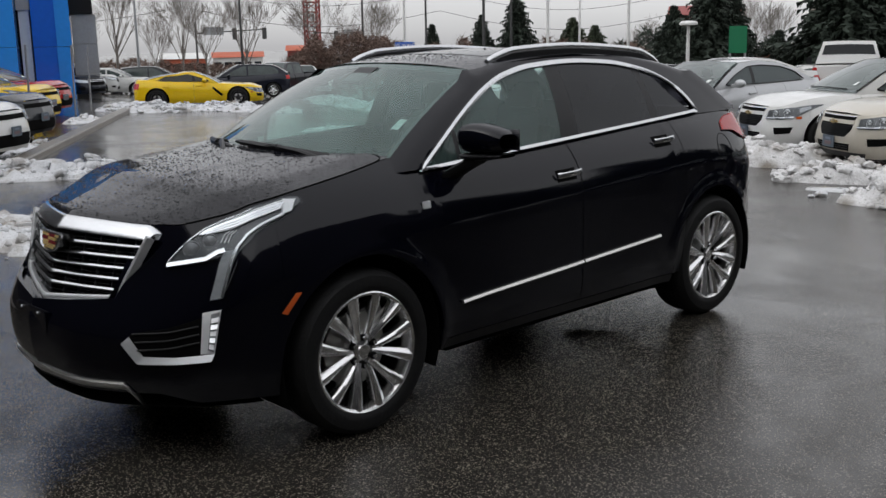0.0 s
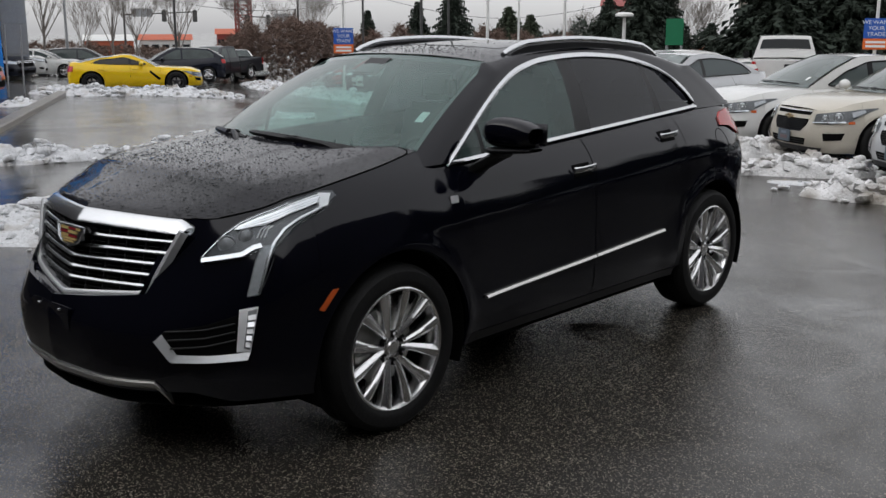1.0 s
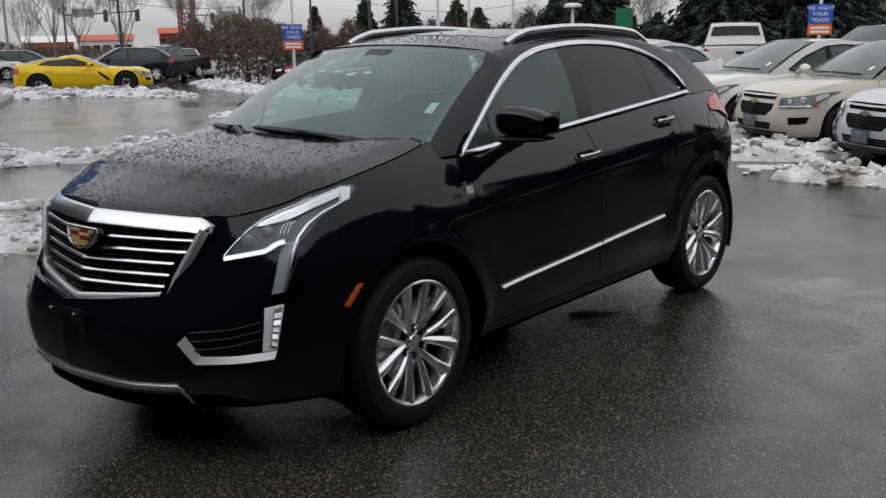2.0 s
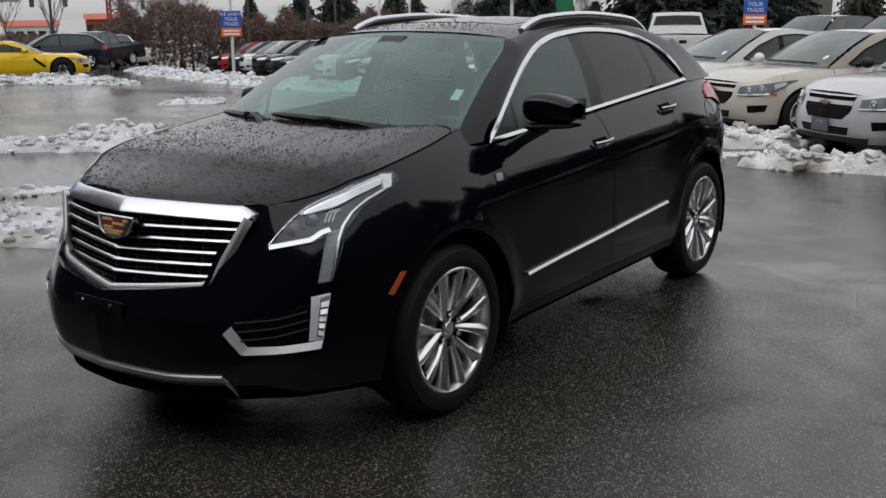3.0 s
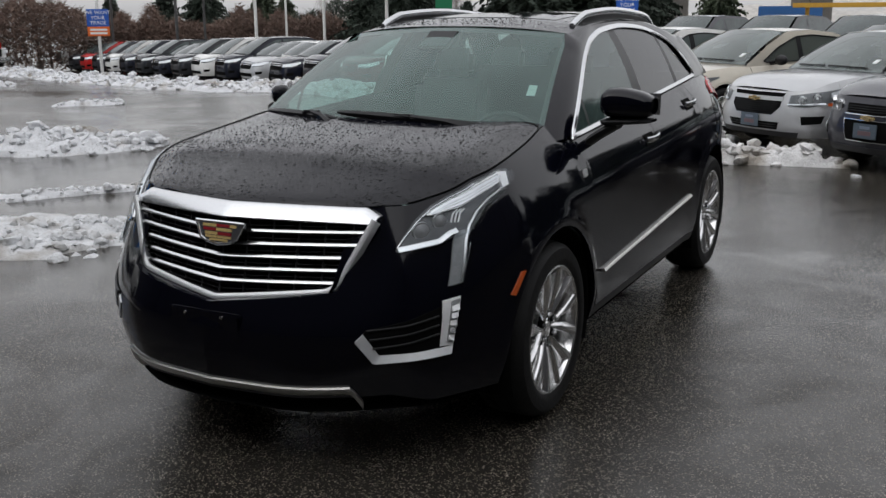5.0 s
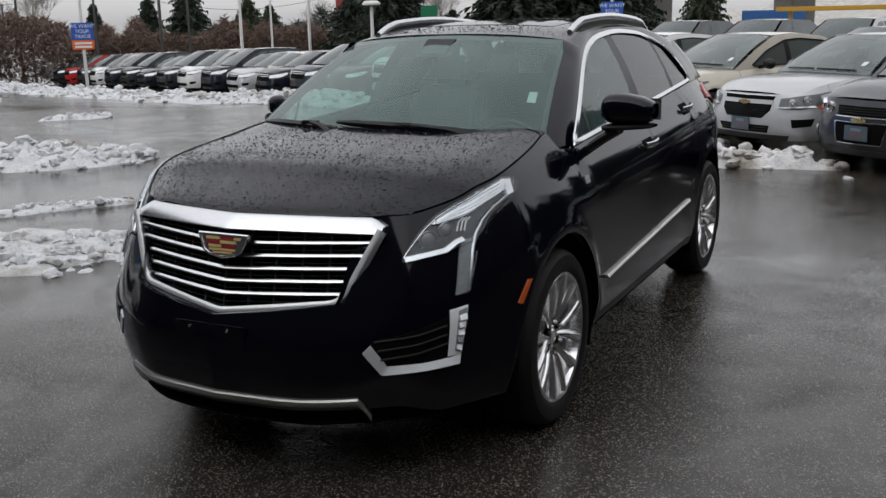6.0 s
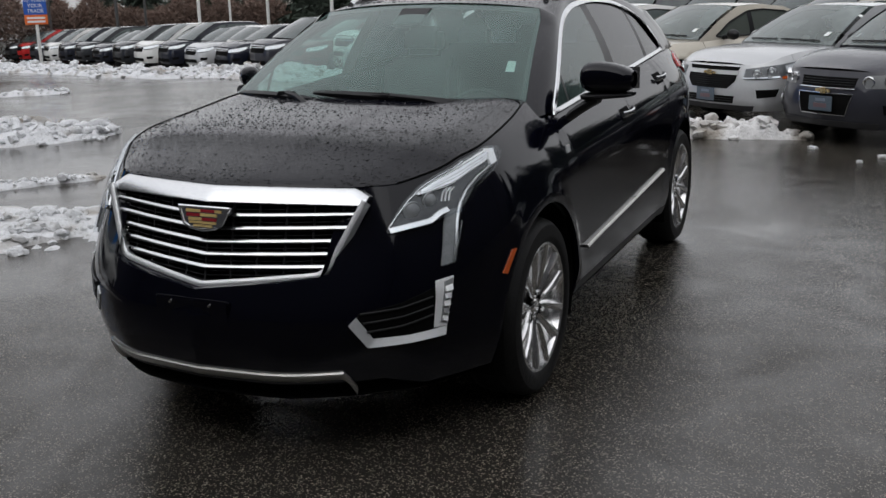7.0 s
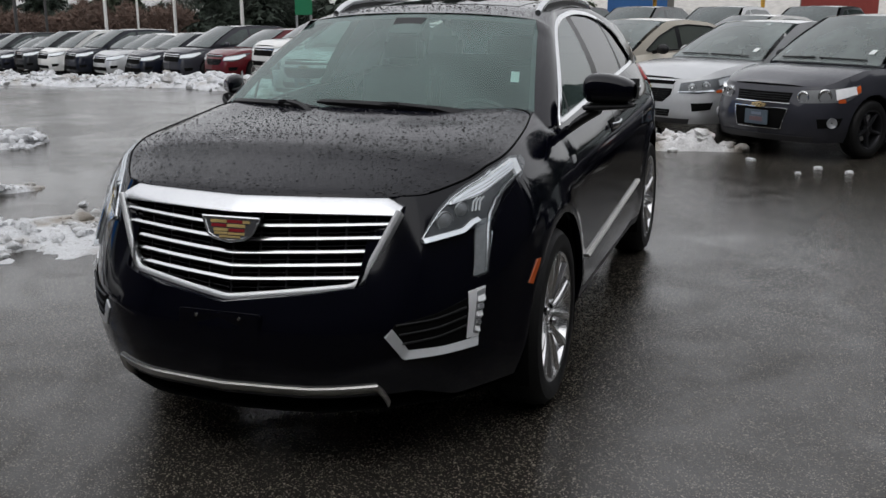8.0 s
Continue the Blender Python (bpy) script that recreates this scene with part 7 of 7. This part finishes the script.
for bearing, far, h, seed in ((63.4, 62, 9.5, 1), (60.0, 70, 9.0, 2), (58.8, 74, 8.0, 3), (56.4, 66, 8.5, 4), (52.6, 72, 8.5, 5), (49.4, 70, 8.5, 6), (65.5, 75, 7.0, 7), (61.6, 80, 7.0, 8), (51.0, 78, 7.5, 9), (34.3, 80, 6.5, 10), (28.8, 72, 9.0, 11), (28.0, 70, 8.0, 12)):
    bare_tree(bearing, far, h, seed)
for bearing, far, h, w, seed in ((46.2, 76, 5.6, 2.0, 1), (43.4, 76, 6.4, 2.6, 3), (41.4, 74, 7.8, 3.6, 4), (38.2, 70, 5.9, 3.4, 5), (37.0, 72, 5.4, 3.0, 18), (32.6, 63, 6.2, 3.0, 7), (30.6, 60, 9.2, 3.4, 8),
                                 (29.4, 62, 7.0, 3.0, 19), (27.0, 60, 4.6, 2.6, 9), (25.2, 58, 5.4, 2.8, 10), (23.6, 56, 12.5, 4.2, 11), (21.8, 58, 12, 4.0, 12), (20.0, 57, 11.5, 3.8, 13), (18.4, 60, 11, 3.6, 14), (16.9, 62, 8.5, 3.0, 15), (13.2, 66, 7.0, 2.4, 16)):
    conifer(bearing, far, h, w, seed, NEEDLE2 if seed in (5, 18, 16) else NEEDLE)
thicket(55, 32, 66, 4.8, 3, TWIG, 48000, "belt of leafless reddish brown brush")
thicket(74, 52, 84, 2.9, 4, TWIG, 22000, "far belt of leafless brown brush")
thicket(46, 29, 70, 5.2, 8, NEEDLE, 26000, "dark evergreen bushes behind brown brush")
thicket(34, 15, 61, 5.5, 5, NEEDLE, 34000, "dark evergreen undergrowth below conifers")
thicket(29.2, 26.2, 52, 4.4, 6, RUST, 2200, "rusty autumn shrub")

# unseen trees and hedges, added to darken what the doors mirror
for k in range(13):
    b = -7 - 5.0 * k + 1.5 * ((k * 7) % 3)
    conifer(b, 33 + (k * 13) % 6, 4.4 + k * 0.4 if k < 2 else 8.0 + 0.5 * k if k < 5 else 13.5 + (k * 5) % 4, 2.2 if k < 2 else 4.0, 40 + k, label="dark conifer added out of view to darken door reflections")
thicket(-5, -17, 31, 3.4, 9, NEEDLE, 9000, "low dark hedge added out of view, leaves sky for window reflections")
thicket(-15, -75, 30, 9.5, 10, NEEDLE, 42000, "dark hedge added out of view to darken door reflections")
# plain dark walls round the walk, out of view, added to darken reflections
UNSEEN_WALL = mat("unseen_dark_wall", (0.026, 0.026, 0.028), 0.6, spread=0.2, scale=1.2)
bm = bmesh.new()
box(bm, pose(0, -17.2, 8.0), 60, 0.4, 16.4)
tagged(part("unseen_wall_south", bm, UNSEEN_WALL), "plain dark wall added out of view to darken front reflections", "wall", kind="structure")
bm = bmesh.new()
box(bm, pose(22, 1.5, 8.0), 0.4, 37, 16.4)
tagged(part("unseen_wall_east", bm, UNSEEN_WALL), "plain dark wall added out of view to darken side reflections", "wall", kind="structure")
bm = bmesh.new()
box(bm, pose(-27.2, -7.0, 7.6), 0.4, 20.0, 15.6)
tagged(part("unseen_wall_west", bm, UNSEEN_WALL), "plain dark wall added out of view to darken asphalt reflections", "wall", kind="structure")

# ---- blue portal and stone wall of a dealership
BLUE_PANEL = mat("blue_cladding", (0.03, 0.27, 0.80), 0.25, coat=0.6, spread=0.08, scale=0.7)
BLUE_DEEP = mat("blue_cladding_dark", (0.012, 0.13, 0.64), 0.25, coat=0.6, spread=0.08, scale=0.7)
STONE = mat("grey_cladding", (0.33, 0.33, 0.32), 0.6, spread=0.12, scale=1.5)
WINDOW_DARK = mat("dark_window", (0.02, 0.024, 0.028), 0.1)
PALE = mat("white_cladding", (0.62, 0.66, 0.68), 0.4, spread=0.06)


def dealership():
    x, y, z = out_at(66.7, 42)
    d = thing("dealership_building", pose(x, y, z, 0, 0, 66.4), "car dealership with a blue portal and a grey stone corner", "building")

    def slab(nm, x0, x1, y0, y1, h0, h1, m, lean=0.0):
        bm = bmesh.new()
        grid(bm, [[Vector((x0, y0, h0)), Vector((x1, y0, h0)), Vector((x1, y1, h0)), Vector((x0, y1, h0))], [Vector((x0 + lean, y0, h1)), Vector((x1 + lean, y0, h1)), Vector((x1 + lean, y1, h1)), Vector((x0 + lean, y1, h1))]], closed=True)
        for hh, e in ((h0, 0), (h1, lean)):
            bm.faces.new([bm.verts.new(v) for v in (Vector((x0 + e, y0, hh)), Vector((x1 + e, y0, hh)), Vector((x1 + e, y1, hh)), Vector((x0 + e, y1, hh)))])
        return part(nm, bm, m, d)
    for k in range(5):
        slab("blue_cladding_panel", -0.25, 1.10, -0.4, 1.4, -0.2 + 2.2 * k, 1.985 + 2.2 * k, BLUE_DEEP, 0.0)
        slab("blue_cladding_panel", 0.62, 1.16, -0.45, 1.3, -0.2 + 2.2 * k, 1.985 + 2.2 * k, BLUE_PANEL, -0.02)
        slab("blue_cladding_panel", -6.5, -0.80, -1.6, 1.4, -0.2 + 2.2 * k, 1.985 + 2.2 * k, BLUE_PANEL, 0.0)
    slab("portal_column", -0.70, -0.32, -0.2, 0.6, -0.2, 3.4, PALE)
    slab("portal_recess", -0.80, -0.25, 0.62, 1.2, -0.2, 9.0, WINDOW_DARK)
    slab("portal_capital", -0.76, -0.27, -0.3, 0.6, 3.4, 3.8, STONE)
    for k in range(3):
        slab("stone_course", 1.2, 2.15, 1.5, 4.5, -0.3 + 1.2 * k, 0.89 + 1.2 * k, STONE, 0.0)
    slab("dark_fascia", 1.1, 2.05, 1.4, 4.5, 3.3, 9.0, BLACK_TRIM)
    slab("wall", -30, 1.15, 1.45, 12, -0.4, 9.0, STONE)


dealership()

# ---- far buildings, crossing, crane, overpass
ROOF_ORANGE = mat("orange_roof", (0.40, 0.09, 0.04), 0.7)
WALL_WHITE = mat("white_wall", (0.60, 0.60, 0.58), 0.7, spread=0.1)
BRICK_RED = mat("red_cladding", (0.22, 0.030, 0.022), 0.6, spread=0.15)


def far_building(bearing, far, w, h, wall, roofm, label, base=0.0, panes=5):
    x, y, z = out_at(bearing, far)
    b = thing("low_building", pose(x, y, z + base, 0, 0, bearing), label, "building")
    bm = bmesh.new()
    box(bm, pose(0, 3, h / 2), w, 6, h)
    part("wall", bm, wall, b)
    bm = bmesh.new()
    grid(bm, [[Vector((sx * (w / 2 + 0.3), yy, zz)) for sx in (-1, 1)] for yy, zz in ((-0.3, h + 0.01), (3, h + 0.9), (6.3, h + 0.01))])
    part("roof", bm, roofm, b)
    for k in range(panes):
        bm = bmesh.new()
        box(bm, pose(-w / 2 + w * (k + 0.5) / panes, -0.02, h * 0.5), w / panes * 0.7, 0.06, h * 0.45)
        part("window", bm, WINDOW_DARK, b)


far_building(57.6, 170, 8, 2.6, WALL_WHITE, ROOF_ORANGE, "low white shop with an orange roof far off")
far_building(54.2, 170, 4, 3.0, BRICK_RED, ROOF_ORANGE, "small red building far off", 0.5, 3)
far_building(60.5, 160, 7, 2.6, ROOF_ORANGE, WALL_WHITE, "low orange shop front far off", 0, 4)
far_building(31.4, 95, 6, 6.3, BRICK_RED, BRICK_RED, "red building above dark trees", 0, 4)


def crane():
    x, y, z = out_at(53.3, 130)
    c = thing("tower_crane", pose(x, y, z, 0, 0, 40), "red lattice mast of a tower crane far off", "crane")
    for sx in (-0.8, 0.8):
        for sy in (-0.8, 0.8):
            bm = bmesh.new()
            rod(bm, (sx, sy, 0), (sx, sy, 22), 0.14, n=5)
            part("mast_leg", bm, BRICK_RED, c)
    for k in range(18):
        bm = bmesh.new()
        z0, z1 = 1.2 * k, 1.2 * (k + 1)
        for a, b in (((-0.8, -0.8), (0.8, -0.8)), ((0.8, -0.8), (0.8, 0.8)), ((0.8, 0.8), (-0.8, 0.8)), ((-0.8, 0.8), (-0.8, -0.8))):
            rod(bm, (*a, z0), (*b, z1), 0.07, n=4)
            rod(bm, (*a, z1), (*b, z1), 0.07, n=4)
        part("lattice", bm, BRICK_RED, c)


crane()


def signal_mast(bearing, far, side, reach):
    x, y, z = out_at(bearing, far)
    t = thing("traffic_signal", pose(x, y, z, 0, 0, bearing), "traffic signal on a long mast arm", "traffic light", "traffic signals")
    bm = bmesh.new()
    rod(bm, (0, 0, -0.1), (0, 0, 6.4), 0.11, 0.09, 8)
    rod(bm, (0, 0, 5.3), (side * reach, 0, 5.6), 0.07, 0.05, 8)
    part("mast", bm, POLE_DARK, t)
    for q in (0.55, 0.98):
        bm = bmesh.new()
        box(bm, pose(side * reach * q, -0.15, 5.2), 0.42, 0.3, 1.1, 0.05)
        part("signal_head", bm, POLE_DARK, t)
    bm = bmesh.new()
    box(bm, pose(side * reach * 0.25, -0.1, 5.5), 1.9, 0.06, 0.75)
    part("street_sign", bm, STEEL, t)


signal_mast(59.5, 100, 1, 6.6)
signal_mast(50.4, 110, -1, 5.2)
# wires
for z0, z1, b0, b1 in ((6.6, 7.4, 74, 33), (5.2, 6.0, 74, 33), (7.6, 8.0, 74, 20)):
    bm = bmesh.new()
    a, b = Vector(out_at(b0, 72)), Vector(out_at(b1, 78))
    pts = [a.lerp(b, q) + Vector((0, 0, z0 + (z1 - z0) * q - 1.2 * math.sin(math.pi * ((q * 3) % 1)))) for q in np.linspace(0, 1, 49)]
    tube(bm, pts, 0.02, 4)
    tagged(part("power_line", bm, POLE_DARK), "thin dark overhead power line", "cable", "power lines")


def overpass():
    a, b = Vector(out_at(26, 88)), Vector(out_at(-14, 62))
    t = (b - a)
    ang = math.degrees(math.atan2(t.y, t.x))
    ln = math.hypot(t.x, t.y)
    o = thing("overpass", Matrix.Translation((a.x, a.y, -1.0)) @ pose(0, 0, 0, 0, 0, ang), "weathered concrete overpass on heavy piers", "bridge")
    bm = bmesh.new()
    box(bm, pose(ln / 2, 2.5, 4.6), ln, 5, 0.9, 0.05)
    part("deck", bm, CONCRETE, o)
    bm = bmesh.new()
    box(bm, pose(ln / 2, 0.15, 5.4), ln, 0.25, 0.35, 0.03)
    part("parapet", bm, CONCRETE, o)
    for k in range(int(ln / 2.2)):
        bm = bmesh.new()
        box(bm, pose(1 + 2.2 * k, 0.15, 5.75), 0.18, 0.18, 0.5)
        part("rail_post", bm, POLE_DARK, o)
    for k in range(5):
        bm = bmesh.new()
        box(bm, pose(6 + k * ln / 5, 2.5, 2.1), 1.4, 3.2, 4.4, 0.08)
        part("pier", bm, CONCRETE, o)


overpass()
# snowy embankment below the overpass
bm = bmesh.new()
rows = []
for b in np.linspace(36, -10, 60):
    row = []
    for k in range(7):
        x, y, z = out_at(b, 74 + k * 3.0)
        row.append(Vector((x, y, z + 0.05 + 0.62 * k * (1 + 0.4 * noise.noise(Vector((b * 0.4, k * 0.5, 0)))))))
    rows.append(row)
grid(bm, rows)
tagged(part("embankment", bm, DIRTY_SNOW), "snow-patched slope below the overpass", "slope", kind="structure")

CONTAINER_BLUE = mat("blue_container", (0.02, 0.10, 0.28), 0.5, spread=0.15)
BEAM_YELLOW = mat("yellow_steel", (0.50, 0.28, 0.03), 0.5, spread=0.12)


def container(bearing, far, w, h, m, label, turn=0):
    x, y, z = out_at(bearing, far)
    c = thing("container", pose(x, y, z, 0, 0, bearing + turn), label, "container")
    bm = bmesh.new()
    box(bm, pose(0, 1.2, h / 2), w, 2.4, h, 0.03)
    part("box", bm, m, c)
    for k in range(int(w / 0.4)):
        bm = bmesh.new()
        box(bm, pose(-w / 2 + 0.2 + 0.4 * k, -0.02, h / 2), 0.16, 0.06, h * 0.9)
        part("rib", bm, m, c)


container(9.6, 60, 3.4, 2.0, CONTAINER_BLUE, "blue shipping container behind parked cars")
container(-0.9, 60, 4.0, 2.1, BRICK_RED, "red freight box behind parked cars")
bm = bmesh.new()
x, y, z = out_at(6.0, 52)
box(bm, pose(x, y, z + 2.05, 0, 0, 6), 6.5, 0.3, 0.22, 0.02)
rod(bm, (x - 2.6, y, z - 0.1), (x - 2.6, y, z + 1.95), 0.10, n=8)
rod(bm, (x + 2.6, y + 0.1, z - 0.1), (x + 2.6, y + 0.1, z + 1.95), 0.10, n=8)
tagged(part("yellow_beam", bm, BEAM_YELLOW), "yellow steel beam on two posts", "beam")


# ---------------------------------------------------------------- the cars of the lot
black_crossover()
FX, FY = -0.60, -0.80
ROW = "cars parked in an angled row"
parked_car("hatchback_car", "hatchback", SLATE_PAINT, facing(1.49, 7.53, FX, FY, 0.82), "dark slate hatchback with round headlamps behind dirty snow", lamps="round", group=ROW)
parked_car("sedan_car", "compact_sedan", SILVER_PAINT, facing(0.07, 8.94, FX, FY, 0.85), "silver compact sedan with a gold badge behind snow", group=ROW)
parked_car("sedan_car", "compact_sedan", BEIGE_PAINT, facing(-1.87, 10.20, FX, FY), "champagne compact sedan with black mirrors behind snow", group=ROW)
parked_car("sedan_car", "compact_sedan", WHITE_PAINT, facing(-3.66, 11.12, FX, FY), "white compact sedan with a gold badge behind snow", group=ROW)
parked_car("sedan_car", "family_sedan", SILVER_PAINT, facing(-5.99, 11.3, -0.10, -0.995, 0.97), "silver family sedan parked in a row", group=ROW)

# far row: built once for each look, then copied
ROW2 = "long row of parked cars"
far_looks = {}


def far_car(look_name, x, y, fx, fy, group=ROW2):
    style, colour, label, gr_ = {
        "navy": ("utility_car", NAVY_PAINT, "navy blue crossover in a long row of cars", "wide"),
        "dark": ("utility_car", DARK_PAINT, "charcoal crossover in a long row of cars", "wide"),
        "white": ("utility_car", WHITE_PAINT, "white crossover in a long row of cars", "wide"),
        "silver": ("large_sedan", SILVER_PAINT, "silver sedan in a long row of cars", "wide"),
        "slate": ("large_sedan", NAVY_PAINT, "dark blue sedan in a long row of cars", "wide"),
        "black": ("utility_car", SLATE_PAINT, "black crossover in a long row of cars", "wide"),
        "maroon": ("large_sedan", MAROON_PAINT, "maroon sedan in a long row of cars", "split"),
        "red": ("utility_car", RED_PAINT, "red crossover in a long row of cars", "wide"),
        "greys": ("utility_car", SILVER_PAINT, "silver crossover in a back row of cars", "wide"),
        "whites": ("large_sedan", WHITE_PAINT, "white sedan in a long row of cars", "wide"),
    }[look_name]
    m = facing(x, y, fx, fy)
    if look_name not in far_looks:
        far_looks[look_name] = parked_car("row_car", style, colour, m, label, gr_, "wedge", False, 0, 5, group, False)
        return far_looks[look_name]
    return tagged(copy_thing(far_looks[look_name], m), group=group)


order = ["whites", "maroon", "black", "slate", "silver", "navy", "white", "dark", "slate", "dark", "navy", "white", "black", "red", "dark"]
for k, nm in enumerate(order):
    i = k - 1
    far_car(nm, -14.0 - 0.87 * 2.69 * i, 21.4 + 0.49 * 2.69 * i, -0.49, -0.87)
i = 14
pickup_truck(facing(-14.0 - 0.87 * 2.69 * i, 21.4 + 0.49 * 2.69 * i, -0.49, -0.87, 0.95), WHITE_PAINT, "white pickup truck at the end of a long row")
for k, nm in enumerate(["white", "dark", "black", "navy", "white", "dark", "silver"]):
    far_car(nm, -17.0 - 2.4 * k, 29.5 + 1.4 * k, 0.49, 0.87)

far_car("white", -13.9, 28.3, -0.87, -0.5)
ROW3 = "cars in the back rows"
for k, nm in enumerate(["black", "dark", "greys", "navy", "black", "greys", "dark", "navy", "black"], 3):
    far_car(nm, -12.5 + 2.35 * k, 26.5 - 0.9 * k + (k % 3) * 0.2, -0.3, -0.95, ROW3)
for k, nm in enumerate(["whites", "silver"]):
    far_car(nm, -0.5 + 3.0 * k, 19.3 - 1.6 * k, -0.60, -0.80, ROW3)
pickup_truck(facing(-8.2 - 0.45 * 5.87, 24.5 + 0.893 * 5.87, -0.45, 0.893, 0.95), WHITE_PAINT, "white pickup truck seen from behind in the lot")

# left of the kerb
CAM = "muscle cars beside the kerb"
for x, y, c, lab in ((-12.1, 3.36, WHITE_PAINT, "white muscle car beside the kerb"), (-15.3, 5.12, DARK_PAINT, "dark muscle car beside the kerb"), (-20.4, 7.4, YELLOW_PAINT, "yellow muscle car beside the kerb"), (-23.2, 8.9, RED_PAINT, "red muscle car beside the kerb")):
    parked_car("muscle_car", "muscle_car", c, facing(x, y, 0.75, 0.66), lab, "slot", "wedge", True, 1, 5, CAM, False)
parked_car("sports_car", "sports_car", YELLOW_PAINT, facing(-26.2, 17.4, 0.49, 0.87, 0.98), "bright yellow sports car with dark wheels behind snow", "slot", "wedge", False, 1, 5, "", False)


def parked_at(bearing, far, nm, fx, fy):
    x, y, z = out_at(bearing, far)
    far_car(nm, x, y, fx, fy, "cars behind the yellow sports car")


for bearing, far, nm, fx, fy in ((64.0, 43, "slate", 0.876, 0.47), (58.9, 52, "navy", -0.5, -0.87), (63.2, 55, "white", 0.5, 0.87), (61.4, 57, "whites", 0.5, 0.87), (59.4, 60, "dark", 0.5, 0.87), (56.5, 64, "black", -0.5, -0.87)):
    parked_at(bearing, far, nm, fx, fy)
x, y, z = out_at(55.4, 56)
pickup_truck(pose(x, y, z, 0, 0, 20), DARK_PAINT, "black pickup truck parked far off")
x, y, z = out_at(52.8, 60)
pickup_truck(pose(x, y, z, 0, 0, 80), WHITE_PAINT, "white pickup truck far off by the road")
